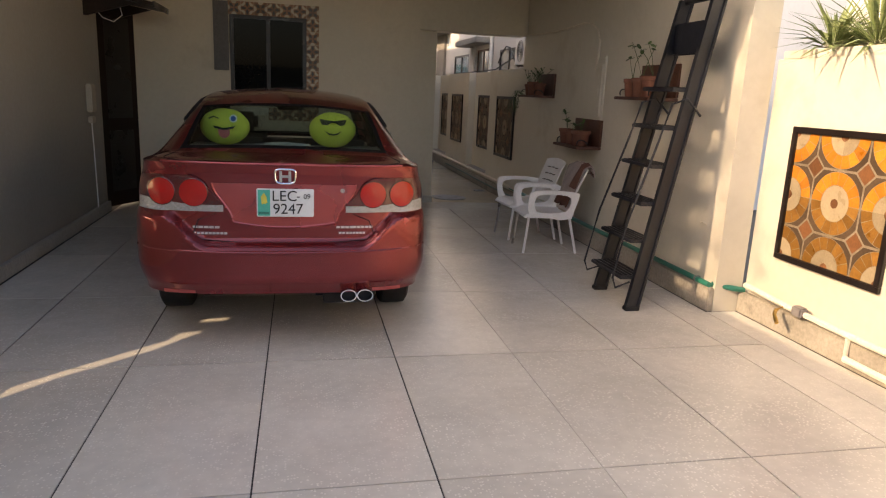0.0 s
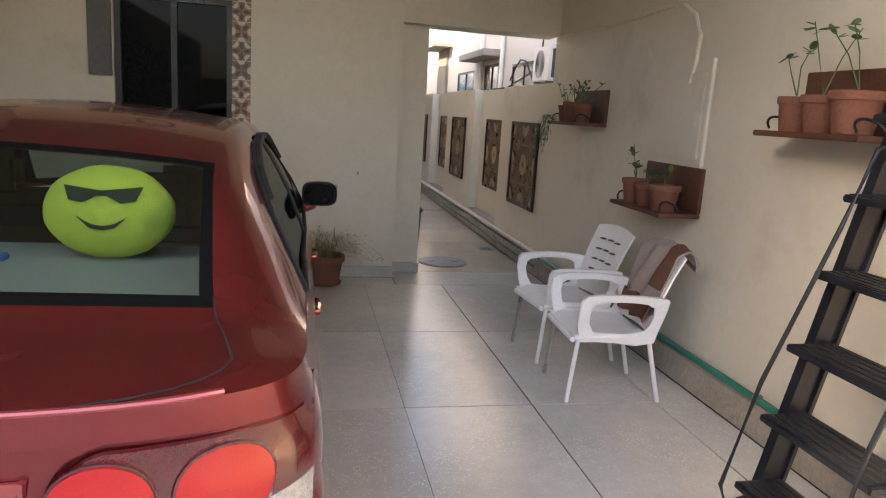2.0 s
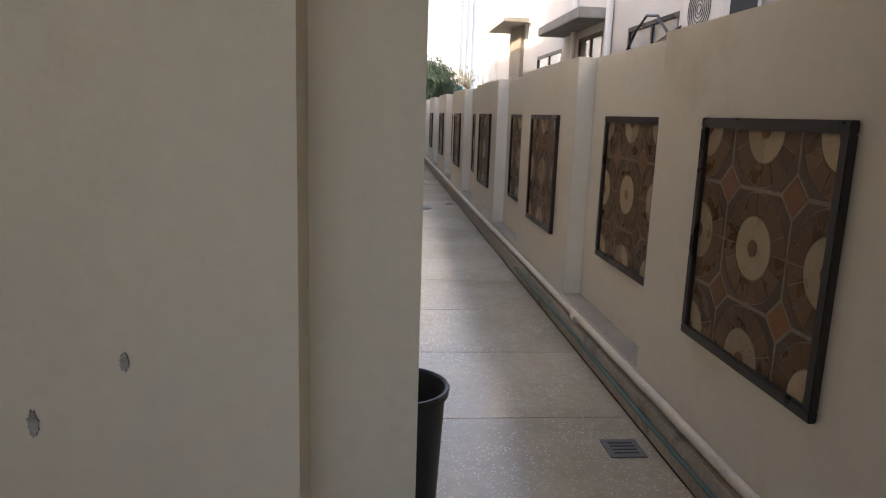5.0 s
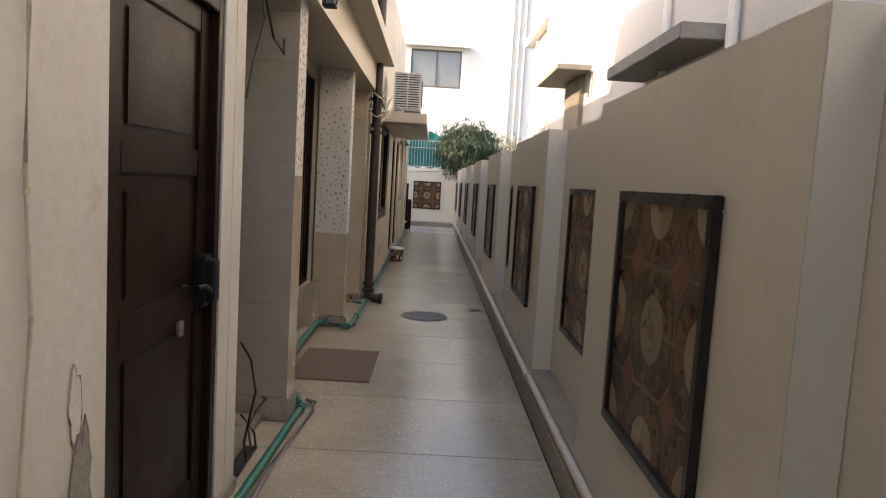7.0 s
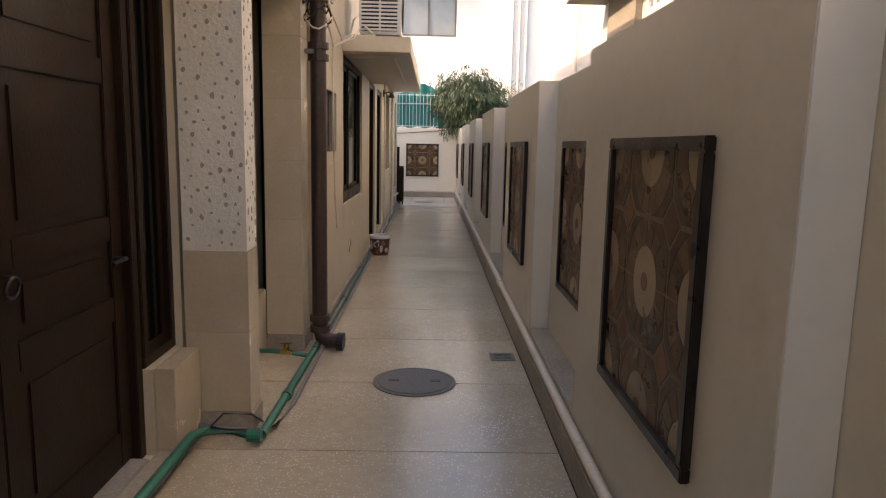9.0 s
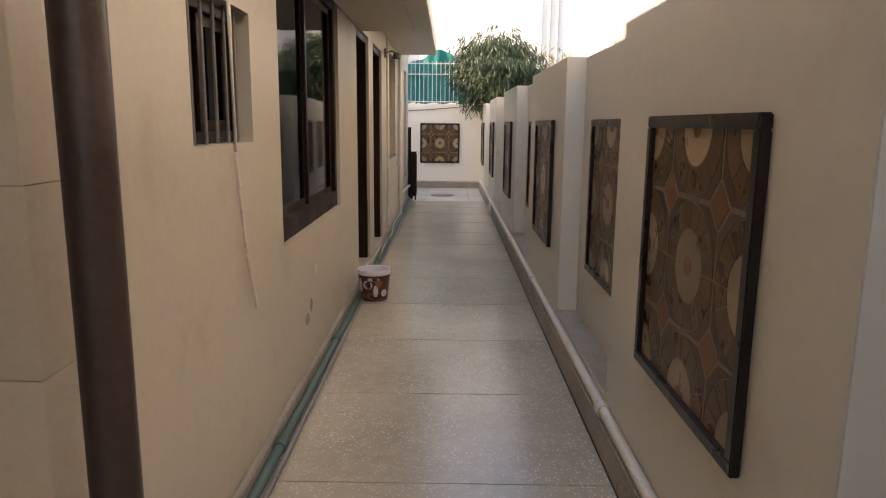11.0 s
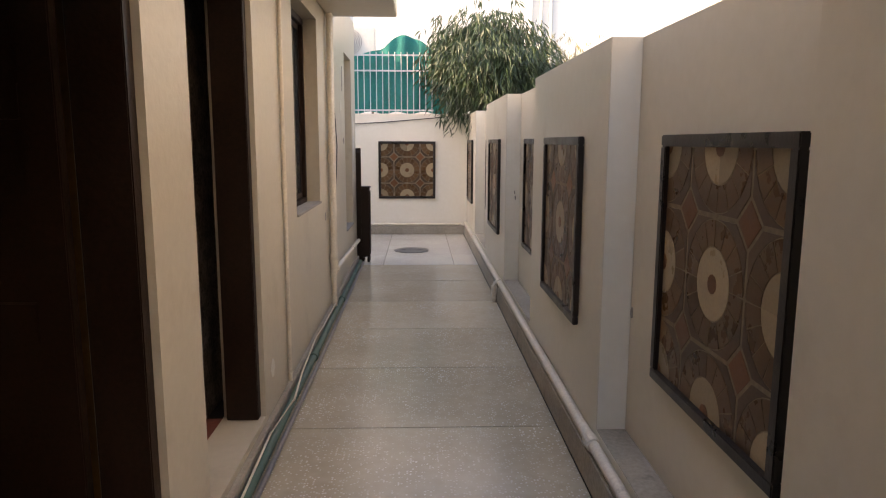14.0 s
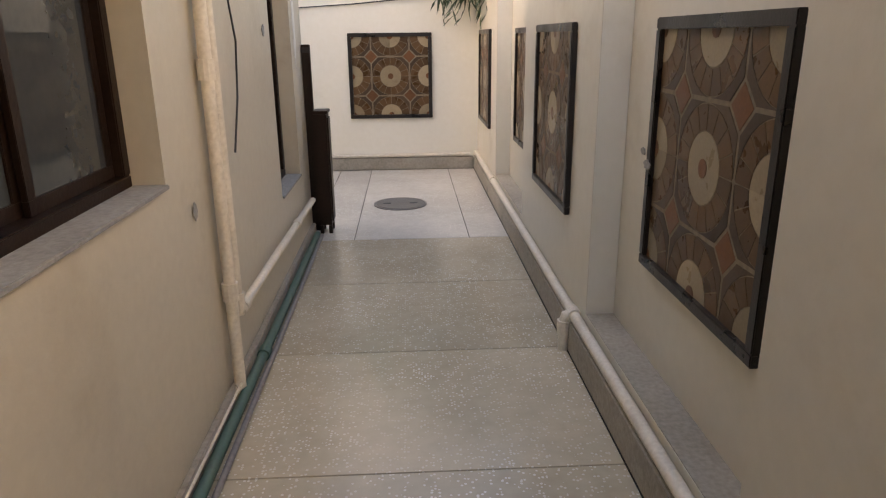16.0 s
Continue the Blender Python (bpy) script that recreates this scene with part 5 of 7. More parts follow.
        bmesh.ops.bevel(ab, geom=[e for e in ab.edges if e.calc_face_angle(0) > 1.2], offset=0.005, segments=2, affect='EDGES')
        part("armrest", ab, M_PLASTIC, root, smooth=True)
        for x0, x1 in ((-0.235, -0.275), (0.19, 0.29)):
            part("leg", tubes([(x0, s * 0.215, 0.40), (x1, s * 0.225, 0.0)], r=0.0135, seg=10), M_STEEL if x0 < 0 and s > 0 else M_PLASTIC, root)
    return root


plastic_chair((2.365, 7.05, 0), "white plastic armchair with slotted back and tubular legs", 4)
plastic_chair((2.365, 6.40, 0), "white plastic armchair with a blanket over it", -3)
blanket = thing("blanket", (2.365, 6.40, 0), "taupe blanket with brown border draped over chair back", "blanket", turn=-3)
def drape(u, v):
    """From the seat, up the backrest, over its top and down behind."""
    w = v * (0.20 + 0.025 * u) + 0.02 * math.sin(5 * u)
    if u < 0.75:
        t = u / 0.75
        z, x = 0.47 + 0.425 * t, 0.160 + 0.150 * t + 0.016 * math.sin(7 * v + 4 * t)
    else:
        t = (u - 0.75) / 0.25
        z, x = 0.895 + 0.03 * math.sin(math.pi * min(t * 1.6, 1)) - 0.13 * max(0, t - 0.3), 0.31 + 0.115 * math.sin(math.pi / 2 * min(1, t * 1.4))
    return Vector((x, w, z + 0.006 * math.sin(9 * v) + 0.02 * (1 - v * v) * u))
sheet("cloth", [[drape(0.22 + 0.78 * i / 24, j / 12 * 2 - 1) for j in range(13)] for i in range(25)], M_BLANKET, blanket, 0.012)
sheet("border", [[drape(0.02 + 0.20 * i / 6, j / 12 * 2 - 1) + Vector((-0.002, 0, 0)) for j in range(13)] for i in range(7)], M_BLANKETB, blanket, 0.012, "brown border")
sheet("fold", [[drape(0.35 + 0.65 * i / 16, -0.98 + 0.5 * j / 5) + Vector((-0.006, 0, 0.006)) for j in range(6)] for i in range(17)], M_BLANKETB, blanket, 0.006, "darker folded edge")

# step ladder leaning on the wall
ladder = thing("ladder", (2.33, 4.56, 0), "black metal step ladder standing beside the porch wall", "ladder")
TOP = Vector((0.45, -0.03, 2.36))
for s in (-1, 1):
    a, b = Vector((0.0, s * 0.29, 0.0)), Vector((TOP.x, TOP.y + s * 0.225, TOP.z))
    bm = bmesh.new()
    ax = (b - a).normalized()
    fwd = ax.cross(Vector((0, 1, 0))).normalized()
    def corner(p, f, w):
        return p + fwd * f + Vector((0, w, 0))
    section = [(-0.055, -0.022), (-0.04, -0.022), (-0.04, -0.006), (0.04, -0.006), (0.04, -0.022), (0.055, -0.022), (0.055, 0.022), (0.04, 0.022), (0.04, 0.006), (-0.04, 0.006), (-0.04, 0.022), (-0.055, 0.022)]
    lo, hi = ([bm.verts.new(corner(p, f, w)) for f, w in section] for p in (a, b))
    bm.faces.new(lo)
    bm.faces.new(hi)
    for i in range(12):
        bm.faces.new((lo[i], lo[(i + 1) % 12], hi[(i + 1) % 12], hi[i]))
    bmesh.ops.recalc_face_normals(bm, faces=bm.faces)
    rail = part("stringer", bm, M_BLACK, ladder)
    part("foot", boxes(((a.x - 0.06, a.y - 0.03, 0.0), (a.x + 0.06, a.y + 0.03, 0.035)), bevel=0.006), M_RUBBER, rail)
for k, z in enumerate((0.26, 0.545, 0.83, 1.115, 1.40, 1.685)):
    t = z / TOP.z
    c = Vector((TOP.x * t, TOP.y * t, z))
    half = 0.29 + (0.225 - 0.29) * t - 0.008
    tread = part("tread", boxes(((c.x - 0.16, c.y - half, z - 0.014), (c.x + 0.05, c.y + half, z + 0.014)), bevel=0.005), M_BLACK, ladder, "ribbed black step")
    part("tread_strip", boxes(*[((c.x - 0.15 + 0.04 * i, c.y - half + 0.02, z + 0.0142), (c.x - 0.13 + 0.04 * i, c.y + half - 0.02, z + 0.018)) for i in range(5)]), M_RUBBER, tread)
part("top_plate", boxes(((TOP.x * 0.87 - 0.02, TOP.y - 0.215, 1.95), (TOP.x * 0.87 + 0.02, TOP.y + 0.215, 2.19)), bevel=0.01), M_BLACK, ladder)
part("top_bar", tubes([(TOP.x, TOP.y - 0.40, TOP.z), (TOP.x, TOP.y + 0.26, TOP.z)], r=0.022, seg=8), M_BLACK, ladder)
for s in (-1, 1):
    pts = [(-0.02, s * 0.26, 0.22), (-0.14, s * 0.27, 0.18), (-0.17, s * 0.27, 0.26), (-0.10, s * 0.255 - 0.03, 0.70), (0.06, s * 0.235 - 0.08, 1.30), (0.13, s * 0.23 - 0.10, 1.58), (0.24, s * 0.23 - 0.11, 1.62), (0.36, s * 0.23 - 0.11, 1.50)]
    part("hand_rod", tubes(pts, r=0.009, seg=8), M_BLACK, ladder, "thin bent handrail rod")


def flower_pot(at, r, h, name="flower_pot", label="terracotta flower pot standing on the wooden shelf", group="flower pots on the shelves"):
    root = thing(name, at, label, "flower pot", group)
    bm = bmesh.new()
    lathe(bm, [(r * 0.68, 0), (r * 0.72, 0.004), (r * 0.90, h * 0.76), (r * 0.92, h * 0.78), (r, h * 0.79), (r * 1.02, h * 0.97), (r * 0.98, h), (r * 0.88, h), (r * 0.84, h * 0.86)], 28)
    part("pot", bm, M_TERRA, root, smooth=True)
    sb = bmesh.new()
    lathe(sb, [(0.001, h * 0.87), (r * 0.5, h * 0.88), (r * 0.85, h * 0.865)], 18, close=False)
    part("soil", sb, M_SOIL, root)
    return root


def stemmed(root, rng, h0, stems, height, lean, leaf, spread=0.6):
    sb, lb = bmesh.new(), bmesh.new()
    for _ in range(stems):
        a = rng.uniform(0, 6.28)
        tip = Vector((math.cos(a) * lean * rng.uniform(0.3, 1), math.sin(a) * lean * rng.uniform(0.3, 1), h0 + height * rng.uniform(0.6, 1)))
        mid = tip * 0.5 + Vector((rng.uniform(-0.02, 0.02), rng.uniform(-0.02, 0.02), h0 * 0.5 + 0.02))
        pts = [Vector((0, 0, h0)), mid, tip]
        tube(sb, pts, 0.0035, 5, 0.002)
        for _ in range(rng.randint(3, 6)):
            t = rng.uniform(spread, 1.0)
            p = pts[1].lerp(pts[2], (t - 0.5) * 2) if t > 0.5 else pts[0].lerp(pts[1], t * 2)
            d = Vector((rng.uniform(-1, 1), rng.uniform(-1, 1), rng.uniform(-0.2, 0.7)))
            oval_leaf(lb, p, d, (rng.uniform(-0.4, 0.4), rng.uniform(-0.4, 0.4), 1), leaf * rng.uniform(0.7, 1.2), leaf * rng.uniform(0.5, 0.8))
    part("stem", sb, M_LEAF, root)
    part("leaves", lb, M_LEAF, root)


def shelf(y0, y1, z, back_h):
    root = thing("wall_shelf", (2.845, (y0 + y1) / 2, z), "reddish-brown wooden wall shelf with backboard and iron scrolls", "shelf", "wooden shelves on the porch wall")
    half = (y1 - y0) / 2
    part("board", boxes(((-0.145, -half, -0.028), (0.138, half, 0.0)), bevel=0.005), M_REDWOOD, root)
    part("backboard", boxes(((0.112, -half, 0.001), (0.138, half, back_h)), bevel=0.004), M_REDWOOD, root)
    for y in (-half + 0.02, half - 0.10):
        pts = [(-0.13 + 0.055 * (1 - math.cos(a)), y + 0.04 * math.sin(a * 1.3), 0.012 + 0.055 * math.sin(a)) for a in [0.25 * k for k in range(13)]]
        part("scroll", tubes(pts, r=0.006, seg=6), M_BLACK, root, "black iron scroll")
    return root


rng = random.Random(21)
shelf(8.02, 8.68, 1.605, 0.275)
shelf(6.51, 7.22, 1.085, 0.285)
shelf(5.06, 5.72, 1.625, 0.29)
for y, r, h in ((6.66, 0.105, 0.165), (6.88, 0.085, 0.15), (7.06, 0.09, 0.165)):
    p = flower_pot((2.80, y, 1.085), r, h)
    stemmed(p, rng, h, 2, 0.10, 0.06, 0.05)
p = flower_pot((2.79, 7.04, 1.086), 0.03, 0.05, "small_pot", "tiny terracotta pot with tall round-leaved cutting")
stemmed(p, rng, 0.05, 1, 0.40, 0.05, 0.075, 0.9)
for y, r, h in ((5.20, 0.11, 0.18), (5.40, 0.09, 0.165), (5.57, 0.08, 0.16)):
    p = flower_pot((2.80, y, 1.625), r, h)
    stemmed(p, rng, h, 2, 0.30, 0.18, 0.055, 0.8)
for y, r, h in ((8.16, 0.08, 0.15), (8.36, 0.10, 0.17), (8.54, 0.075, 0.14)):
    p = flower_pot((2.82, y, 1.605), r, h, label="dark terracotta pot with wispy trailing herb on shelf")
    stemmed(p, rng, h, 5, 0.20, 0.20, 0.035, 0.3)
# trailing wisps over the edge of the far shelf
trail = thing("trailing_plant", (2.74, 8.56, 1.607), "wispy green trailing plant hanging over shelf edge", "plant")
sb, lb = bmesh.new(), bmesh.new()
for k in range(14):
    x, y = rng.uniform(-0.04, 0.04), rng.uniform(-0.10, 0.10)
    pts = [Vector((x, y, 0.0)), Vector((x - 0.05, y + rng.uniform(-0.06, 0.1), 0.05)), Vector((x - 0.10, y + rng.uniform(-0.06, 0.12), -0.05)), Vector((x - 0.10, y + rng.uniform(-0.08, 0.16), rng.uniform(-0.30, -0.10)))]
    tube(sb, pts, 0.002, 4)
    for _ in range(9):
        p = pts[rng.randint(1, 2)].lerp(pts[3], rng.random())
        oval_leaf(lb, p, (rng.uniform(-1, 1), rng.uniform(-1, 1), -0.5), (0.3, 0.2, 1), 0.022, 0.012)
part("stem", sb, M_LEAF, trail)
part("leaves", lb, M_LEAF, trail)

# pot with dry grass at the foot of the porch wall
tub = flower_pot((0.75, 8.90, 0), 0.185, 0.27, "floor_pot", "large brown terracotta tub with dry grassy plant", "")
part("saucer", lathe(bmesh.new(), [(0.15, 0.0), (0.165, 0.02), (0.155, 0.022), (0.14, 0.006)], 28), M_TERRA, tub)
lb = bmesh.new()
for _ in range(170):
    a, r = rng.uniform(0, 6.28), rng.uniform(0.15, 0.62)
    d = Vector((math.cos(a), math.sin(a) * 0.45, 0))
    b = Vector((rng.uniform(-0.08, 0.08), rng.uniform(-0.08, 0.08), 0.23))
    up = rng.uniform(0.10, 0.30)
    last_p = b
    for q in (0.35, 0.7, 1.0):
        p = b + d * r * q + Vector((0, 0, up * math.sin(q * 2.4) - 0.10 * q * q * r / 0.5))
        slab_leaf(lb, last_p, p, 0.009 * (1.15 - 0.5 * q), (0, 0, 1), 0.004)
        if q > 0.4 and rng.random() < 0.7:
            oval_leaf(lb, p, (rng.uniform(-1, 1), rng.uniform(-1, 1), rng.uniform(-0.6, 0.3)), (0.2, 0.1, 1), 0.035, 0.012)
        last_p = p
part("leaves", lb, M_LEAFY, tub, "dry grassy leaves")

# wall clock
clock = thing("wall_clock", (-0.63, 9.198, 2.91), "round wall clock with black rim and pale face", "clock")
part("rim", tubes([(0.175 * math.cos(a), -0.02, 0.175 * math.sin(a)) for a in [2 * math.pi * k / 40 for k in range(41)]], r=0.018, seg=8), M_BLACK, clock)
part("face", lathe(bmesh.new(), [(0.17, -0.012), (0.17, 0.0)], 40, (0, 0, 0), 'y'), M_CLOCK, clock)
for k in range(12):
    a = math.pi / 6 * k
    part("hour_mark", boxes(((0.135 * math.sin(a) - 0.008, -0.0145, 0.135 * math.cos(a) - 0.010), (0.135 * math.sin(a) + 0.008, -0.0122, 0.135 * math.cos(a) + 0.010))), M_INK, clock)
part("hour_hand", boxes(((0.0, -0.019, -0.006), (0.085, -0.016, 0.006))), M_INK, clock)
part("minute_hand", boxes(((-0.005, -0.023, 0.0), (0.005, -0.020, 0.125))), M_INK, clock)

# hanging lamp with tulip shades
lamp = thing("pendant_lamp", (0.34, 6.1, 3.35), "hanging lamp with smoked glass tulip shades", "lamp")
part("rod", tubes([(0, 0, 0), (0, 0, -0.70)], r=0.012), M_BLACK, lamp)
part("ceiling_cup", lathe(bmesh.new(), [(0.06, 0.0), (0.055, -0.03), (0.015, -0.05)], 20), M_BLACK, lamp)
part("hub", lathe(bmesh.new(), [(0.01, -0.66), (0.04, -0.70), (0.04, -0.76), (0.012, -0.80), (0.018, -0.82), (0.003, -0.86)], 18), M_BLACK, lamp)
for k in range(5):
    a = 2 * math.pi * k / 5 + 0.3
    d = Vector((math.cos(a), math.sin(a), 0))
    arm = part("arm", tubes([Vector((0, 0, -0.72)), d * 0.07 + Vector((0, 0, -0.66)), d * 0.15 + Vector((0, 0, -0.68)), d * 0.16 + Vector((0, 0, -0.72))], r=0.007, seg=6), M_BLACK, lamp)
    sb = bmesh.new()
    lathe(sb, [(0.018, -0.71), (0.03, -0.73), (0.038, -0.78), (0.045, -0.82), (0.062, -0.86), (0.060, -0.86), (0.042, -0.82), (0.034, -0.78)], 18, d * 0.16, close=False)
    part("shade", sb, M_SMOKE, arm, "smoked glass tulip shade", smooth=True)

# sloping canopy over the side door, intercom, half-open door
hood = thing("door_canopy", (-2.498, 8.45, 2.40), "dark brown wooden canopy sloping out over the side door", "canopy")
hb = bmesh.new()
prism(hb, [(0.0, 0.14), (0.0, 0.10), (0.72, -0.02), (0.72, 0.02)], -0.42, 0.42, 'y')
part("board", hb, M_WOOD, hood)
part("fascia", boxes(((0.721, -0.43, -0.035), (0.742, 0.43, 0.03)), bevel=0.004), M_FRAME, hood)
for y in (-0.38, 0.38):
    bb = bmesh.new()
    prism(bb, [(0.0, 0.095), (0.0, -0.16), (0.04, -0.16), (0.55, 0.0)], y - 0.02, y + 0.02, 'y')
    part("bracket", bb, M_WOOD, hood)
part("cable", tubes([(0.30, -0.1, 0.02), (0.34, -0.15, -0.12), (0.26, -0.2, -0.20), (0.14, -0.18, -0.16), (0.02, -0.1, -0.03)], r=0.006, seg=6), M_PLASTIC, hood)
inter = thing("intercom", (-2.498, 8.02, 1.30), "ivory plastic intercom box with hanging cord", "intercom")
part("case", boxes(((0.0, -0.09, -0.10), (0.06, 0.09, 0.21)), bevel=0.012), M_IVORY, inter)
part("socket", boxes(((0.0, -0.06, -0.22), (0.045, 0.08, -0.15)), bevel=0.006), M_IVORY, inter)
part("cord", tubes([(0.02, 0.0, -0.22), (0.03, -0.02, -0.5), (0.02, 0.03, -0.85), (0.03, 0.0, -1.18)], r=0.007, seg=6), M_PLASTIC, inter)
door = tagged(part("door_1", boxes(((0, 0, 0.02), (0.62, 0.045, 2.45)), bevel=0.004), M_WOOD), "dark wooden door standing half open", "door", kind="structure")
door.location = (-2.52, 8.62, 0)
door.rotation_euler = (0, 0, radians(62))
for z0, z1 in ((0.2, 0.95), (1.1, 2.3)):
    part("panel", boxes(((0.10, -0.008, z0), (0.52, 0.0, z1)), bevel=0.003), M_FRAME, door)

# porch window with painted tile surround
win = tagged(part("window_1", boxes(((-1.08, 9.24, 1.30), (-1.03, 9.32, 2.46)), ((-0.15, 9.24, 1.30), (-0.10, 9.32, 2.46)), ((-1.03, 9.24, 1.30), (-0.15, 9.32, 1.35)),
                                    ((-1.03, 9.24, 2.41), (-0.15, 9.32, 2.46)), ((-0.62, 9.245, 1.35), (-0.57, 9.315, 2.41))), M_FRAME), "dark framed porch window", "window", kind="structure")
for x0, x1 in ((-1.03, -0.62), (-0.57, -0.15)):
    part("pane", boxes(((x0, 9.275, 1.35), (x1, 9.285, 2.41))), M_WINGLASS, win, "dark glass pane")
part("side_board", boxes(((-1.275, 9.165, 1.745), (-1.09, 9.198, 2.605)), bevel=0.004), M_GREYBOARD, win, "grey-brown upright board")
TS = 0.166
tile_me = mesh_of("tile", boxes(((-TS / 2 + 0.002, -0.010, -TS / 2 + 0.002), (TS / 2 - 0.002, 0, TS / 2 - 0.002)), bevel=0.002), M_MOTIF)
star = bmesh.new()
for k in range(4):
    a = math.pi / 4 + math.pi / 2 * k
    c, s = math.cos(a), math.sin(a)
    prism(star, [(0.006 * c - 0.0 * s, 0.006 * s), (0.045 * c - 0.018 * s, 0.045 * s + 0.018 * c), (0.085 * c, 0.085 * s), (0.045 * c + 0.018 * s, 0.045 * s - 0.018 * c)], -0.0125, -0.0102, 'y')
star_me = mesh_of("motif", star, M_MOTIFG)
ringb = bmesh.new()
for k in range(4):
    a = math.pi / 2 * k
    prism(ringb, [(p[0], p[1]) for p in arc(0.083 * math.cos(a), 0.083 * math.sin(a), 0.034, math.degrees(a) + 92, math.degrees(a) + 268, 8)], -0.0120, -0.0102, 'y')
ring_me = mesh_of("motif", ringb, M_MOTIFC)
spots = [(-0.02, 1.205 + TS * k) for k in range(9)] + [(-0.02 - TS * k, 2.533) for k in range(1, 7)] + [(-0.02 - TS * k, 1.205) for k in range(1, 4)]
for k, (x, z) in enumerate(spots):
    t = piece("tile", tile_me, win, (x, 9.1985, z))
    for me in ((star_me, ring_me) if k % 2 == 0 else (ring_me, star_me)):
        m = piece("motif", me, t, (0, 0 if me is star_me else 0.0002, 0))
        if k % 2:
            m.rotation_euler = (0, radians(45), 0)
part("bare_strip", boxes(((-0.95, 9.188, 1.19), (-0.60, 9.1985, 1.285))), M_BARE, win, "bare speckled plaster under the window")


def patch_on(parent, axis, plane, a, z, ra, rz, seed, mat, out=0.004):
    """A shallow irregular patch where paint has come off."""
    r = random.Random(seed)
    bm = bmesh.new()
    prism(bm, [(a + p, z + q) for p, q in blob(r, ra, rz, 26, 0.26)], plane - out, plane, 'y' if axis == 'y' else 'x')
    part("bare_patch", bm, mat, parent, "patch of bare grey cement")


north = bpy.data.objects["wall_north"]
for k, (x, z, rx, rz) in enumerate(((0.14, 0.80, 0.13, 0.07), (0.07, 0.575, 0.045, 0.04), (0.14, 0.555, 0.05, 0.022), (0.41, 0.33, 0.025, 0.018), (0.85, 0.86, 0.012, 0.03), (1.05, 1.0, 0.01, 0.02))):
    patch_on(north, 'y', 9.1985, x, z, rx, rz, 40 + k, M_CEMENT)

# pipes and hose of the porch
hose = thing("wall_cable", (2.968, 7.0, 2.0), "loose pale cable looped along the porch wall", "cable")
part("cable", tubes([(0, 2.4, 0.44), (0, 1.9, 0.41), (0, 1.17, 0.39), (0, 0.6, 0.405), (0, 0.22, 0.42), (0, -0.02, 0.40), (0, -0.16, 0.33), (0, -0.25, 0.19), (0, -0.24, 0.05), (0, -0.20, -0.10)], r=0.014, seg=8), M_CREAMP, hose)


def y_ring(x, y0, y1, z0, z1, w):
    return boxes(((x, y0, z0), (0, y1, z0 + w)), ((x, y0, z1 - w), (0, y1, z1)), ((x, y0, z0 + w), (0, y0 + w, z1 - w)), ((x, y1 - w, z0 + w), (0, y1, z1 - w)), bevel=0.003)


boxd = thing("meter_box", (2.984, 6.86, 1.68), "cream flush cupboard door in the porch wall", "cupboard")
part("door", boxes(((-0.022, -0.24, -0.26), (0.0, 0.26, 0.28)), bevel=0.004), M_WALL2, boxd)
part("door_frame", y_ring(-0.012, -0.29, 0.31, -0.31, 0.33, 0.045), M_WALL2, boxd)
part("conduit", tubes([(-0.012, -0.30, -0.30), (-0.012, -0.30, 0.36)], r=0.014), M_WALL2, boxd)
part("latch", boxes(((-0.028, -0.19, -0.06), (-0.012, -0.16, 0.04)), bevel=0.004), M_WALL2, boxd)
gp = thing("water_pipe", (2.95, 6.6, 0.19), "green plastic water pipe lying on the kerb", "pipe")
part("pipe", tubes([(0.0, -2.38, 0.020), (0.0, 2.95, 0.020)], [(0.03, -2.36, 0.022), (0.20, -2.43, 0.0), (0.27, -2.44, -0.01)], r=0.022, seg=10), M_GREENP, gp)
for y in (-2.2, -0.9, 0.5, 1.6, 2.6):
    part("clip", boxes(((-0.025, y - 0.012, -0.001), (0.03, y + 0.012, 0.045)), bevel=0.004), M_GREYP, gp)
tap = thing("tap_pipe", (3.20, 3.3, 0.19), "cream water pipe on brackets with brass tap", "pipe")
part("pipe", tubes([(-0.02, 0.8, 0.05), (-0.02, 0.32, 0.03), (-0.02, -0.25, 0.02), (-0.05, -0.28, -0.12), (-0.05, -1.4, -0.13), (-0.05, -9.0, -0.13)], [(-0.02, -0.25, 0.02), (-0.02, -9.0, 0.02)], r=0.022, seg=10), M_CREAMP, tap)
part("valve", boxes(((-0.06, 0.14, 0.0), (0.01, 0.24, 0.07)), bevel=0.012), M_GREYP, tap)
part("tap", tubes([(-0.02, 0.34, 0.03), (-0.09, 0.34, 0.0), (-0.13, 0.30, -0.02), (-0.15, 0.24, -0.06)], r=0.014), M_BRASS, tap, "brass tap")
hook = thing("cleat", (2.984, 4.42, 0.66), "small cream wall cleat on the porch wall", "hook")
part("bar", tubes([(-0.02, -0.04, 0.0), (-0.03, 0.0, 0.012), (-0.02, 0.05, 0.0)], [(-0.0, 0.0, 0.0), (-0.03, 0.0, 0.012)], r=0.007, seg=6), M_CREAMP, hook)

# planter trough on the low wall
trough = thing("planter", (3.42, 2.9, 1.93), "cement trough with spiky variegated plants", "planter")
part("trough", boxes(((-0.16, -3.0, 0.0), (-0.13, 1.26, 0.06)), ((0.16, -3.0, 0.0), (0.19, 1.26, 0.20)), ((-0.13, -3.0, 0.0), (0.16, 1.26, 0.03)), bevel=0.006), M_WALL2, trough)
part("soil", boxes(((-0.13, -2.98, 0.03), (0.16, 1.24, 0.05))), M_SOIL, trough)
for n, (y, s) in enumerate(((1.0, 0.8), (0.62, 1.15), (0.1, 1.0), (-0.5, 1.0), (-1.2, 1.0))):
    lb = bmesh.new()
    for _ in range(120):
        a, e = rng.uniform(0, 6.28), rng.uniform(-0.15, 1.2)
        l = rng.uniform(0.28, 0.58) * s
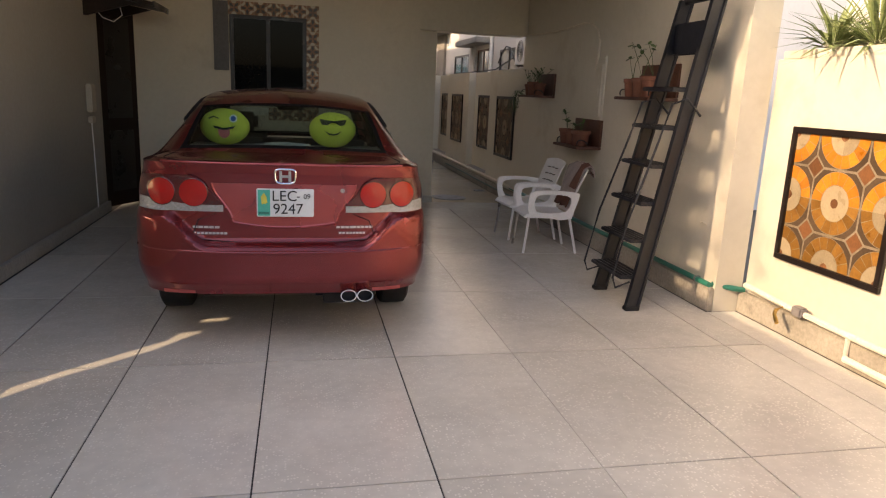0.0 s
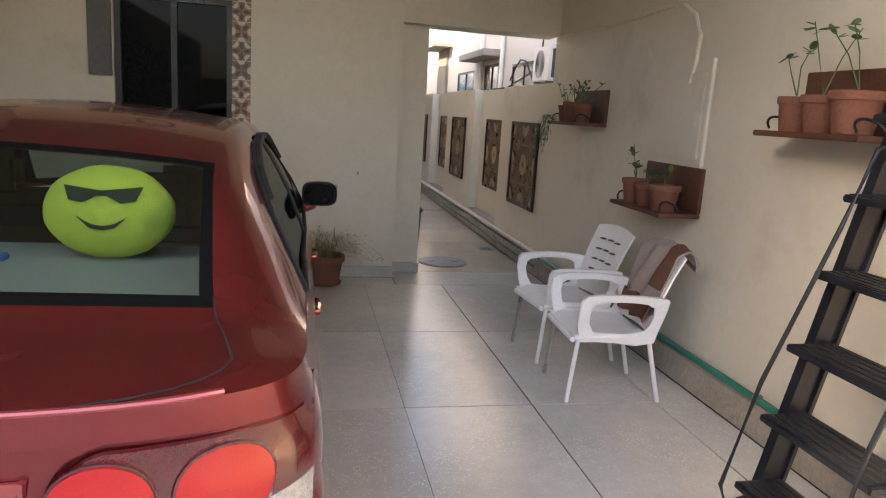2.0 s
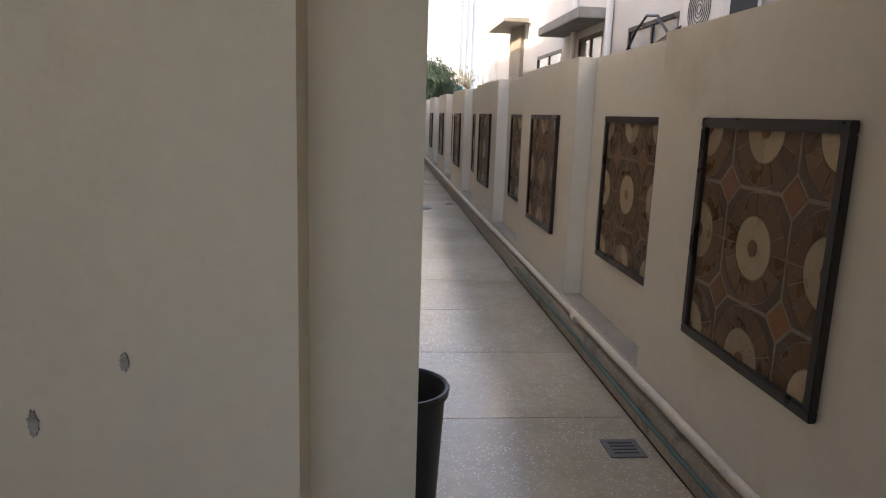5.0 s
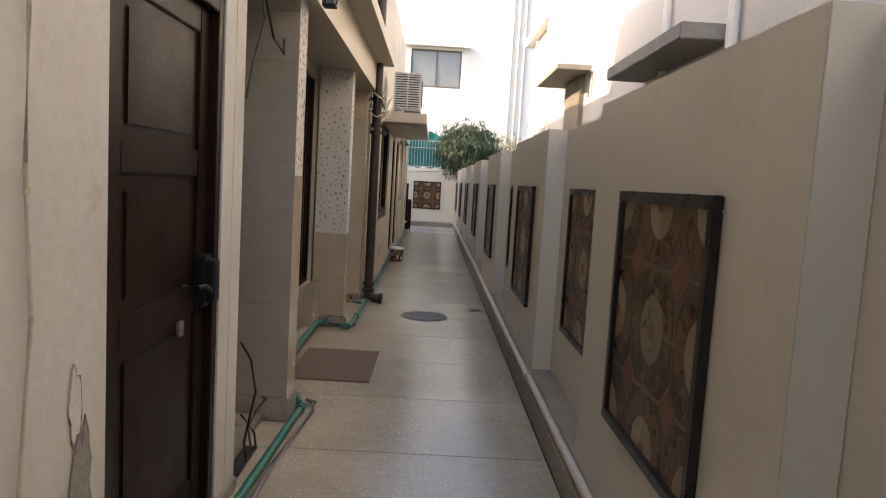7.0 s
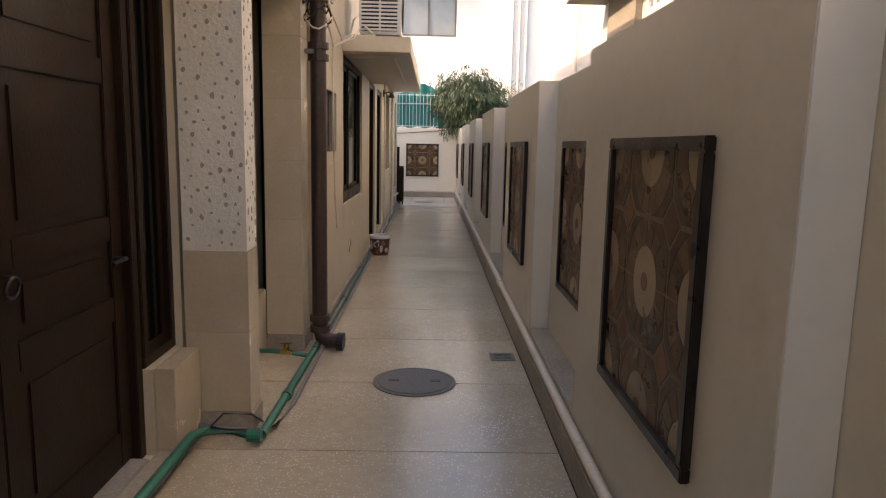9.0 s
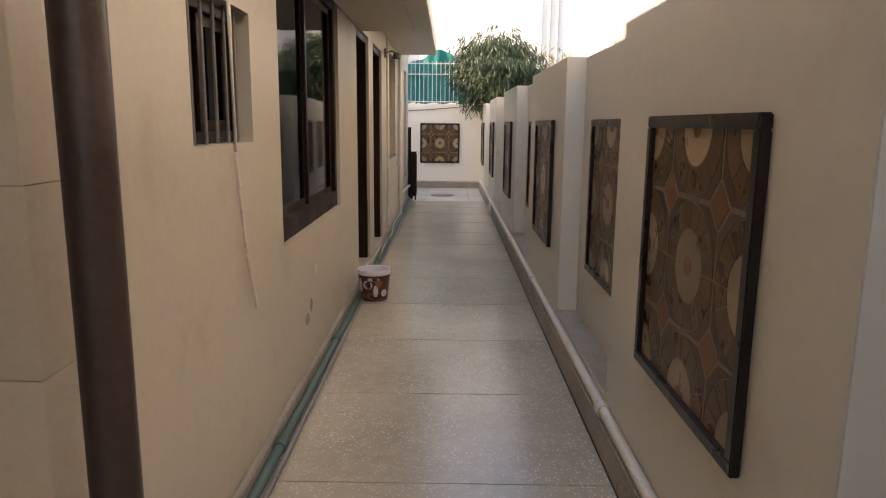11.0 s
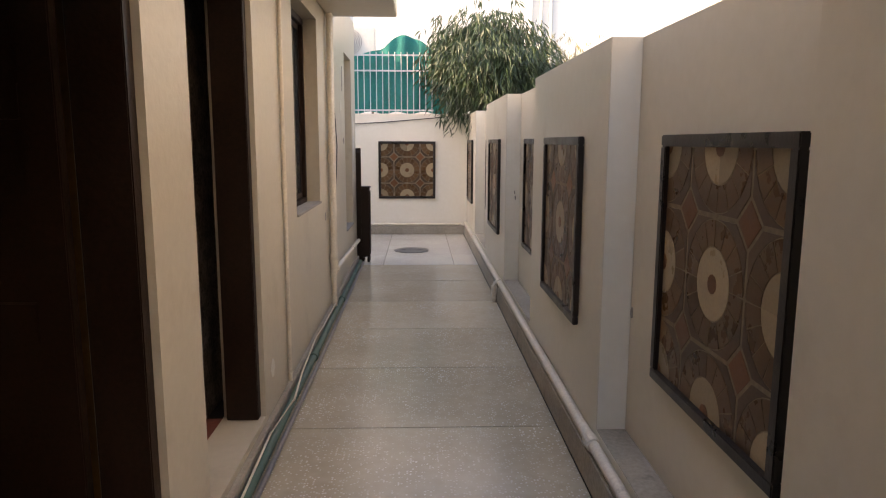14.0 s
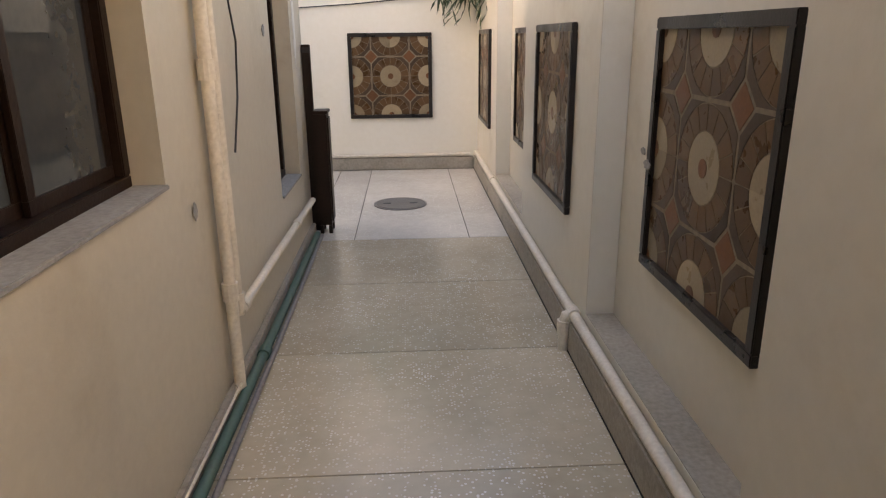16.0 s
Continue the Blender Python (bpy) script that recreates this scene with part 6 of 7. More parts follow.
        d = Vector((math.cos(a) * math.cos(e), math.sin(a) * math.cos(e), math.sin(e)))
        b = Vector((0.02, y, 0.08))
        tip = b + d * l - Vector((0, 0, 0.12 * l * (1.2 - e)))
        slab_leaf(lb, b + d * 0.03, tip, 0.026, (0, 0, 1), 0.04)
    part("rosette", lb, M_SPIKE, trough, "rosette of spiky leaves")
part("backing", boxes(((0.30, -3.0, -1.9), (0.36, 1.26, 1.6))), M_WHITE, trough, "white wall behind the trough")


# ---- windows and doors of the house ----
def y_frame(y0, y1, z0, z1, x0, x1, w, bars=(), bevel=0.004, bottom=None):
    """A rectangular frame in a wall that faces +x, with upright bars at the given places."""
    b = bottom or w
    items = [((x0, y0, z0), (x1, y1, z0 + b)), ((x0, y0, z1 - w), (x1, y1, z1)), ((x0, y0, z0 + b), (x1, y0 + w, z1 - w)), ((x0, y1 - w, z0 + b), (x1, y1, z1 - w))]
    for y in bars:
        items.append(((x0, y - w / 2, z0 + b), (x1, y + w / 2, z1 - w)))
    return boxes(*items, bevel=bevel)


def house_window(name, y0, y1, z0, z1, x, label, panes=2, w=0.055, mat=None, bottom=None, slide=True, pane_mat=None):
    mat = mat or M_WOOD
    win = structure(name, y_frame(y0 + 0.002, y1 - 0.002, z0 + 0.002, z1 - 0.002, x - 0.07, x, w, bottom=bottom), mat, label, "window")
    b = bottom or w
    ya, yb, za, zb = y0 + w + 0.002, y1 - w - 0.002, z0 + b + 0.003, z1 - w - 0.003
    step = (yb - ya) / panes
    for k in range(panes):
        xo = x - (0.030 if k % 2 or not slide else 0.052)
        a, c = ya + step * k - (0.02 if k and slide else 0), ya + step * (k + 1)
        sash = part("sash", y_frame(a + 0.001, c - 0.001, za, zb, xo - 0.018, xo, 0.042, bevel=0.002), mat, win)
        part("pane", boxes(((xo - 0.011, a + 0.036, za + 0.036), (xo - 0.006, c - 0.036, zb - 0.036))), pane_mat or M_WINGLASS, sash)
    return win


def door_leaf(root, name, y0, y1, z0, z1, x, rails, thick=0.042):
    """A panelled leaf in the plane x, with stiles, rails and raised panels."""
    s = 0.105
    bm = bmesh.new()
    box(bm, (x - thick, y0, z0), (x, y0 + s, z1), 0.004)
    box(bm, (x - thick, y1 - s, z0), (x, y1, z1), 0.004)
    zs = [z0] + list(rails) + [z1]
    edges = []
    for i, z in enumerate(zs):
        a, b = (z, z + 0.16) if i == 0 else ((z - s, z) if i == len(zs) - 1 else (z - s / 2, z + s / 2))
        box(bm, (x - thick + 0.001, y0 + s, a), (x - 0.001, y1 - s, b), 0.004)
        edges.append((a, b))
    leaf = part(name, bm, M_WOOD, root, "dark stained panelled wooden leaf")
    for (a0, b0), (a1, b1) in zip(edges, edges[1:]):
        pm = bmesh.new()
        box(pm, (x - thick + 0.012, y0 + s, b0), (x - 0.014, y1 - s, a1))
        box(pm, (x - thick + 0.008, y0 + s + 0.05, b0 + 0.05), (x - 0.006, y1 - s - 0.05, a1 - 0.05), 0.006)
        part("panel", pm, M_WOOD, leaf)
    return leaf


# near wall window: two dark sliding sashes behind a deep sill
house_window("window_1", 10.95, 12.13, 1.34, 2.62, 1.225, "dark stained wooden window with dim reflecting panes", 2, 0.075)
near = bpy.data.objects["wall_house_near"]
for k, (y, z, ry, rz, mat) in enumerate(((11.06, 1.185, 0.20, 0.085, M_CEMENT), (11.22, 1.24, 0.08, 0.045, M_CEMENT), (11.93, 1.13, 0.13, 0.035, M_CEMENT), (12.08, 1.17, 0.05, 0.03, M_BARE), (11.62, 1.24, 0.20, 0.055, M_BARE),
                                         (13.05, 0.62, 0.055, 0.21, M_CEMENT), (13.02, 0.92, 0.03, 0.09, M_BARE), (11.22, 0.60, 0.025, 0.04, M_CEMENT), (11.35, 1.06, 0.06, 0.07, M_CEMENT), (11.50, 1.16, 0.045, 0.03, M_CEMENT), (11.74, 1.17, 0.03, 0.09, M_HACK), (11.88, 1.09, 0.06, 0.03, M_HACK), (12.0, 1.16, 0.07, 0.02, M_CEMENT), (13.06, 0.42, 0.03, 0.07, M_HACK), (13.12, 0.30, 0.03, 0.10, M_BARE))):
    # Larger, darker copy set lower behind each patch gives it a dark edge.
    patch_on(near, 'x', 1.2722 + 0.0006 * k, y + 0.006, z - 0.008, ry * 1.06, rz * 1.10, 70 + k, M_HACK)
    patch_on(near, 'x', 1.2735 + 0.0006 * k, y, z, ry, rz, 70 + k, mat)

# wooden side door
d1 = structure("door_1", boxes(((1.14, 13.202, 0.032), (1.262, 13.27, 2.278)), ((1.14, 14.18, 0.032), (1.262, 14.248, 2.278)), ((1.14, 13.27, 2.21), (1.262, 14.18, 2.278)), bevel=0.004),
               M_WOOD, "closed dark stained panelled wooden side door", "door")
door_leaf(d1, "leaf", 13.274, 14.176, 0.075, 2.206, 1.225, (1.02, 1.58))
part("threshold", boxes(((1.10, 13.272, 0.0), (1.268, 14.176, 0.070)), bevel=0.004), M_PALEWOOD, d1, "raw yellow plank threshold")
lock = part("door_handle", boxes(((1.226, 14.07, 0.98), (1.262, 14.165, 1.20)), ((1.262, 14.08, 1.0), (1.30, 14.155, 1.18)), bevel=0.006), M_BLACK, d1, "black rim lock with lever")
part("lever", tubes([(1.226, 13.93, 1.09), (1.285, 13.93, 1.09), (1.29, 14.0, 1.085), (1.285, 14.09, 1.05)], r=0.011, seg=8), M_BLACK, lock)
part("hasp", boxes(((1.226, 13.86, 0.90), (1.240, 13.91, 0.96)), bevel=0.003), M_IRON, d1, "dull iron hasp")

# tiled porch: tall window, double door, sidelight, window
house_window("window_2", 14.62, 15.42, 0.42, 2.55, 0.955, "tall narrow dark wooden window beside the pillar", 1, 0.06, slide=False)
d2 = structure("door_2", boxes(((0.80, 15.922, 0.052), (0.935, 15.985, 2.498)), ((0.80, 17.785, 0.052), (0.935, 17.848, 2.498)), ((0.80, 15.985, 2.435), (0.935, 17.785, 2.498)), bevel=0.004),
               M_WOOD, "closed dark wooden double door with ring handles", "door")
for a, b in ((15.988, 16.882), (16.888, 17.782)):
    leaf = door_leaf(d2, "leaf", a, b, 0.075, 2.43, 0.90, (0.80, 1.15, 1.80))
    y = b - 0.055 if a < 16.5 else a + 0.055
    part("ring_handle", tubes([(0.925 + 0.004 * math.sin(t), y + 0.035 * math.cos(t), 1.05 + 0.035 * math.sin(t)) for t in [2 * math.pi * k / 12 for k in range(13)]], [(0.90, y, 1.085), (0.93, y, 1.085)], r=0.006, seg=6), M_BLACK, leaf, "dark iron ring handle")
part("door_handle", tubes([(0.90, 17.70, 1.02), (0.95, 17.70, 1.02), (0.955, 17.62, 1.02), (0.95, 17.58, 1.015)], r=0.010, seg=8), M_BLACK, d2, "dark lever handle")
part("threshold", boxes(((0.77, 15.99, 0.0), (0.978, 17.78, 0.068)), bevel=0.004), M_CEMENT, d2)
house_window("window_3", 17.852, 18.238, 0.47, 2.50, 0.945, "dark wooden sidelight beside the double door", 1, 0.05, slide=False)
house_window("window_4", 18.60, 19.62, 0.47, 2.50, 0.945, "dark wooden window between two pillars", 2, 0.055)
structure("window_sill", boxes(((0.982, 17.86, 0.0), (1.075, 18.215, 0.47)), ((0.982, 18.425, 0.0), (1.06, 19.695, 0.465)), bevel=0.004), M_TILE, "beige tiled sill block under the windows", "sill")

# far wall: barred window, sliding window, two open doorways, two more windows
w5 = house_window("window_5", 20.58, 21.28, 1.45, 1.98, 1.30, "small dark wooden ventilator window with iron bars", 2, 0.045)
for k in range(5):
    part("bar", tubes([(1.325, 20.68 + 0.125 * k, 1.452), (1.325, 20.68 + 0.125 * k, 1.978)], r=0.007, seg=6), M_IRON, w5)
house_window("window_6", 21.76, 23.62, 0.90, 2.43, 1.335, "wide dark brown sliding window mirroring the passage", 2, 0.075, bottom=0.115)


def open_door(name, y0, y1, label, leaf_x=None):
    d = structure(name, boxes(((1.17, y0 + 0.002, 0.102), (1.335, y0 + 0.062, 2.398)), ((1.17, y1 - 0.062, 0.102), (1.335, y1 - 0.002, 2.398)), ((1.17, y0 + 0.062, 2.338), (1.335, y1 - 0.062, 2.398)), bevel=0.004),
                  M_WOOD, label, "door")
    if leaf_x is None:
        return d
    bm = bmesh.new()
    ya, yb = y1 - 0.115, y1 - 0.07
    s = 0.10
    box(bm, (leaf_x, ya, 0.12), (leaf_x + s, yb, 2.33), 0.004)
    box(bm, (1.155 - s, ya, 0.12), (1.155, yb, 2.33), 0.004)
    zs = ((0.12, 0.28), (0.95, 1.07), (1.60, 1.70), (2.22, 2.33))
    for a, b in zs:
        box(bm, (leaf_x + s, ya + 0.001, a), (1.155 - s, yb - 0.001, b), 0.003)
    leaf = part("leaf", bm, M_WOOD, d, "dark panelled leaf standing open")
    for (a0, b0), (a1, b1) in zip(zs, zs[1:]):
        part("panel", boxes(((leaf_x + s, ya + 0.012, b0), (1.155 - s, yb - 0.012, a1))), M_WOOD, leaf)
    part("door_handle", tubes([(leaf_x + 0.05, ya, 1.05), (leaf_x + 0.05, ya - 0.045, 1.05), (leaf_x + 0.15, ya - 0.05, 1.05)], r=0.009, seg=8), M_BRASS, leaf, "brass lever")
    return d


open_door("door_3", 24.65, 25.60, "dark wooden door standing open into an ochre room", 0.42)
open_door("door_4", 26.00, 26.97, "dark wooden door frame open to a mottled inner wall")
house_window("window_7", 28.06, 29.15, 1.04, 2.50, 1.255, "dark framed sliding window in a deep plain reveal", 2, 0.05, pane_mat=M_GREYGLASS)
house_window("window_8", 31.15, 31.90, 0.54, 2.50, 1.255, "tall dark framed window near the house corner", 1, 0.06, slide=False, pane_mat=M_GREYGLASS)

for name, a, b, z in (("window_7", 28.064, 29.146, 1.041), ("window_8", 31.154, 31.896, 0.541)):
    part("window_sill", boxes(((1.257, a, z), (1.374, b, z + 0.016)), bevel=0.003), M_CEMENT, bpy.data.objects[name], "rough grey cement sill")
far_wall, rear_wall = bpy.data.objects["wall_house_far"], bpy.data.objects["wall_house_end"]
for k, (y, z, ry, rz, mat) in enumerate(((22.28, 0.36, 0.06, 0.035, M_CEMENT), (22.40, 0.42, 0.03, 0.04, M_CEMENT), (22.55, 0.62, 0.025, 0.04, M_BARE), (30.9, 2.2, 0.04, 0.12, M_CEMENT), (30.75, 1.9, 0.03, 0.06, M_BARE),
                                         (32.05, 1.6, 0.05, 0.25, M_BARE), (30.95, 1.55, 0.03, 0.03, M_CEMENT), (27.15, 0.3, 0.04, 0.05, M_BARE), (29.4, 0.9, 0.02, 0.03, M_CEMENT))):
    patch_on(far_wall if y < 27.6 else rear_wall, 'x', 1.3635 + 0.0005 * k, y, z, ry, rz, 170 + k, mat)
east = bpy.data.objects["wall_east"]
for k, (y, z, ry, rz) in enumerate(((29.2, 1.08, 0.03, 0.015), (29.25, 1.12, 0.02, 0.012), (26.0, 0.9, 0.012, 0.02), (16.9, 0.32, 0.02, 0.012))):
    patch_on(east, 'x', FACE - 0.0005, y, z, ry, rz, 230 + k, M_CEMENT)

# ---- pillars ----
PILLARS = (("pillar_1", 0.984, 1.345, 15.43, 15.69, 0.16), ("pillar_2", 1.0, 1.33, 18.222, 18.42, 0.12), ("pillar_3", 1.062, 1.33, 19.70, 19.948, 0.12))
pillars = {}
for name, x0, x1, y0, y1, base in PILLARS:
    p = structure(name, boxes(((x0, y0 + 0.008, base), (x1 - 0.008, y1, 2.618))), M_CEMENT if name != "pillar_2" else M_WHITE, "square pillar faced with pale tiles on a cement foot", "pillar")
    part("foot", boxes(((x0, y0 - 0.01, 0.0), (x1 + 0.012, y1 + 0.008, base - 0.002)), bevel=0.008), M_KERB, p, "stained grey cement foot")
    pillars[name] = p

# ---- pipes ----
def pipe(name, at, lines, r, mat, label, category="pipe", collars=(), seg=10, group=""):
    root = thing(name, at, label, category, group)
    for pts in lines:
        part("run", tubes(pts, r=r, seg=seg), mat, root, smooth=True)
    for c, d in collars:
        c, d = Vector(c), Vector(d).normalized()
        part("collar", tubes([c - d * r * 1.5, c + d * r * 1.5], r=r * 1.32, seg=12), mat, root)
    return root


pipe("kerb_pipe", (2.955, 9.0, 0.0),
     [[(0, 0.1, 0.218), (0, 9.0, 0.192), (0.004, 14.0, 0.194), (0, 20.98, 0.192)], [(0, 21.0, 0.192), (0, 25.94, 0.192)], [(-0.045, 21.0, 0.0), (-0.045, 21.0, 0.15), (-0.04, 21.0, 0.182), (0, 21.0, 0.192)]],
     0.026, M_CREAMP, "cream painted water pipe lying along the kerb", collars=[((0, y, 0.194), (0, 1, 0)) for y in (3.2, 7.1, 12.4, 15.2, 17.4, 21.0, 24.3)] + [((-0.045, 21.0, 0.12), (0, 0, 1))], group="kerb pipes")
pipe("kerb_pipe", (0.0, 34.955, 0.0), [[(-1.2, 0, 0.166), (1.0, 0.0, 0.168), (2.88, 0, 0.168)]], 0.022, M_CREAMP, "cream painted pipe lying along the end wall kerb", collars=[((0.6, 0, 0.168), (1, 0, 0))], group="kerb pipes")
pipe("green_pipe", (2.917, 9.3, 0.0), [[(0, 0, 0.105), (-0.002, 1.6, 0.095), (0, 3.0, 0.10), (0, 4.9, 0.09)]], 0.0125, M_GREENOLD, "thin green hose along the kerb foot")
pipe("green_pipe", (1.35, 9.7, 0.0),
     [[(0.018, 0, 0.055), (0.022, 2.0, 0.05), (0.010, 4.2, 0.045), (0.03, 5.0, 0.04), (0.055, 5.93, 0.035)],
      [(0.055, 5.93, 0.035), (0.0, 6.1, 0.04), (-0.15, 6.3, 0.095), (-0.24, 6.6, 0.10), (-0.24, 8.25, 0.10), (-0.19, 8.36, 0.09), (0.02, 8.38, 0.05), (0.06, 8.42, 0.04), (0.075, 9.9, 0.035)]],
     0.024, M_GREENP, "bright green plastic water pipe along the house", collars=[((0.022, 2.0, 0.05), (0, 1, 0)), ((0.055, 5.9, 0.036), (0, 1, 0)), ((-0.24, 7.0, 0.10), (0, 1, 0)), ((0.03, 8.385, 0.05), (1, 0, 0)), ((0.07, 9.0, 0.038), (0, 1, 0))])
pipe("green_pipe", (1.425, 19.6, 0.0), [[(0, 0.02, 0.034), (0.006, 4.0, 0.034), (0.0, 9.0, 0.034), (0.004, 12.5, 0.034)]], 0.024, M_GREENOLD, "dusty green water pipe along the house",
     collars=[((0.003, y, 0.034), (0, 1, 0)) for y in (1.7, 3.3, 6.1, 8.6, 10.4)])
pipe("grey_conduit", (1.39, 9.7, 0.0), [[(0.03, 0, 0.022), (0.035, 3.0, 0.02), (0.03, 5.0, 0.018), (0.09, 5.9, 0.018), (0.08, 6.05, 0.03), (0.02, 6.1, 0.03)]], 0.014, M_GREYP, "thin grey conduit beside the green pipe")
pipe("grey_conduit", (1.475, 18.1, 0.0), [[(-0.4, 0.05, 0.07), (-0.15, 0.12, 0.022), (-0.03, 0.16, 0.022), (0.0, 0.5, 0.022), (-0.01, 5.6, 0.02), (0.0, 10.0, 0.02), (-0.01, 14.0, 0.02)]], 0.013, M_GREYP, "thin grey conduit on the floor by the house")
v = pipe("branch_pipe", (1.10, 19.43, 0.0), [[(-0.03, 0, 0.075), (0.16, 0.0, 0.07), (0.30, 0.02, 0.042)]], 0.016, M_GREENP, "short green branch pipe with a brass valve")
part("valve", tubes([(0.12, 0, 0.07), (0.20, 0.0, 0.066)], [(0.16, 0, 0.07), (0.16, 0, 0.13)], r=0.019, seg=10), M_BRASS, v, "brass valve")
part("tap_handle", tubes([(0.12, 0, 0.135), (0.16, 0, 0.138), (0.20, 0, 0.135)], r=0.007, seg=6), M_IRON, v)

drain = pipe("drain_pipe", (1.445, 19.75, 0.0), [[(0, 0, 4.6), (0, 0, 0.16), (0.015, 0, 0.10), (0.07, -0.01, 0.065), (0.15, -0.015, 0.062)]], 0.057, M_BROWNP, "dark brown cast drainpipe with collars and shoe", "drainpipe", seg=16)
for z in (0.16, 0.24, 2.12, 2.20, 2.52, 4.2):
    part("collar", tubes([(0, 0, z - 0.022), (0, 0, z + 0.022)], r=0.074, seg=16), M_BROWNP, drain)
part("clamp", boxes(((-0.085, -0.085, 2.14), (-0.02, 0.085, 2.17)), bevel=0.004), M_IRON, drain)
part("shoe", tubes([(0.13, -0.015, 0.062), (0.18, -0.018, 0.06)], r=0.068, seg=16), M_BLACK, drain, "black open shoe")
rng = random.Random(5)
bundle = thing("cable_bundle", (1.44, 19.75, 2.47), "tangled pale cables looped about the drainpipe", "cable")
for k in range(6):
    r, dz, ph = rng.uniform(0.07, 0.12), rng.uniform(-0.12, 0.14), rng.uniform(0, 6)
    part("loop", tubes([(r * math.cos(a), 0.02 + r * math.sin(a), dz + 0.05 * math.sin(a * 2 + ph)) for a in [2 * math.pi * q / 14 for q in range(15)]], r=0.007, seg=6), M_CREAMP if k % 2 else M_CABLE, bundle)
part("cable", tubes([(0.07, 0.03, 0.02), (0.06, 0.9, -0.10), (0.04, 1.9, 0.06), (0.08, 2.2, 0.25)], [(0.05, 0.06, -0.05), (0.0, 0.8, -0.16), (0.0, 1.6, 0.0), (0.03, 2.05, 0.12), (0.10, 2.3, 0.20)], [(0.06, 0.05, 0.1), (-0.03, 0.5, 0.9), (-0.05, 0.9, 1.6), (-0.06, 1.1, 2.1)],
     [(0.06, 0.05, 0.0), (-0.03, 0.7, 0.9), (-0.05, 1.3, 1.5), (-0.06, 1.6, 2.1)], r=0.007, seg=6), M_CREAMP, bundle)

# old wall pipes below the near window
for y, top, joint in ((11.37, 1.27, 0.56), (11.60, 1.29, 0.72)):
    p = pipe("wall_pipe", (1.305, y, 0.0), [[(-0.035, 0, top), (-0.005, 0, top - 0.02), (0, 0, top - 0.07), (0, 0.0, 0.0)]], 0.019, M_CREAMP, "old cream painted pipe with a rusty joint", "pipe", [((0, 0, joint), (0, 0, 1)), ((0, 0, top - 0.06), (0, 0, 1))], group="old wall pipes")
    part("joint", tubes([(0, 0, joint - 0.045), (0, 0, joint + 0.0)], [(0, 0.0, joint - 0.05), (0.0, 0.06, joint - 0.07)], r=0.021, seg=10), M_CEMENT if joint > 0.6 else M_CREAMP, p, "flaked joint")
    part("clip", boxes(((-0.034, -0.045, 0.95), (0.022, 0.045, 0.98)), bevel=0.003), M_CREAMP, p)
pipe("hanging_rope", (1.282, 12.78, 0.0), [[(0, 0.0, 2.6), (0.004, 0.015, 1.9), (0.004, 0.0, 1.55), (0.006, 0.02, 1.2), (0.004, -0.03, 0.75), (0.004, 0.02, 0.3), (0.01, -0.02, 0.075)]], 0.006, M_CREAMP, "thin pale cord hanging down the wall", "cord", [((0.005, 0.0, 1.53), (0, 0, 1)), ((0.005, 0.005, 1.49), (0.3, 0, 1))])
pipe("hanging_cable", (1.28, 14.47, 0.0), [[(0.01, 0.08, 0.72), (0.05, 0.13, 0.62), (0.07, 0.16, 0.45), (0.03, 0.12, 0.2), (0.02, 0.20, 0.07), (0.01, 0.35, 0.06), (-0.05, 0.5, 0.13), (-0.04, 0.62, 0.18), (-0.05, 0.9, 0.165)],
                                           [(0.02, 0.09, 0.35), (0.06, 0.2, 0.22), (0.05, 0.28, 0.12), (0.01, 0.15, 0.07), (0.02, 0.05, 0.06)]], 0.006, M_CABLE, "loose dark cable trailing round the pillar foot", "cable")
pipe("hanging_cable", (1.275, 14.56, 1.8), [[(0.01, -0.02, 1.2), (0.03, 0.03, 0.75), (0.06, 0.08, 0.50), (0.03, 0.02, 0.30), (0.01, -0.03, 0.1)], [(0.0, 0.0, 0.9), (0.05, 0.3, 0.45), (0.04, 0.6, 0.42), (-0.02, 0.86, 0.55)]], 0.006, M_CABLE, "dark cables looped between wall and pillar", "cable")
pipe("floor_cable", (1.20, 15.75, 0.0), [[(0.0, -0.35, 0.165), (0.15, -0.22, 0.01), (0.16, 0.0, 0.012), (0.02, 0.15, 0.02), (-0.05, 0.4, 0.08), (-0.06, 2.2, 0.085), (0.0, 2.42, 0.13), (0.14, 2.44, 0.12), (0.16, 2.6, 0.012)]], 0.005, M_CABLE, "thin dark cable lying along the step", "cable")

# far wall conduits and wires
pipe("wall_conduit", (1.376, 27.58, 0.0), [[(0, 0, 0.077), (0, 0.01, 1.2), (0, 0.0, 2.63)]], 0.013, M_CREAMP, "cream painted conduit running down the wall", "conduit", [((0, 0.005, 1.28), (0, 0, 1))], group="wall conduits")
pipe("wall_pipe", (1.40, 29.62, 0.0), [[(0, 0, 0.03), (0, 0, 0.9), (0, 0.01, 2.63)], [(0, 0.09, 0.36), (0, 0.09, 1.5), (0, 0.09, 2.63)]], 0.026, M_CREAMP, "pair of white painted pipes running down the wall", "pipe", [((0, 0, 0.5), (0, 0, 1)), ((0, 0, 1.4), (0, 0, 1)), ((0, 0.09, 0.42), (0, 0, 1))])
pipe("wall_pipe", (1.405, 29.74, 0.0), [[(0, 0, 0.36), (0.0, 0.05, 0.37), (0.0, 1.3, 0.335), (0, 2.4, 0.30)]], 0.022, M_CREAMP, "cream painted pipe running level along the wall", "pipe", [((0, 0.06, 0.37), (0, 1, 0)), ((0, 1.6, 0.325), (0, 1, 0))])
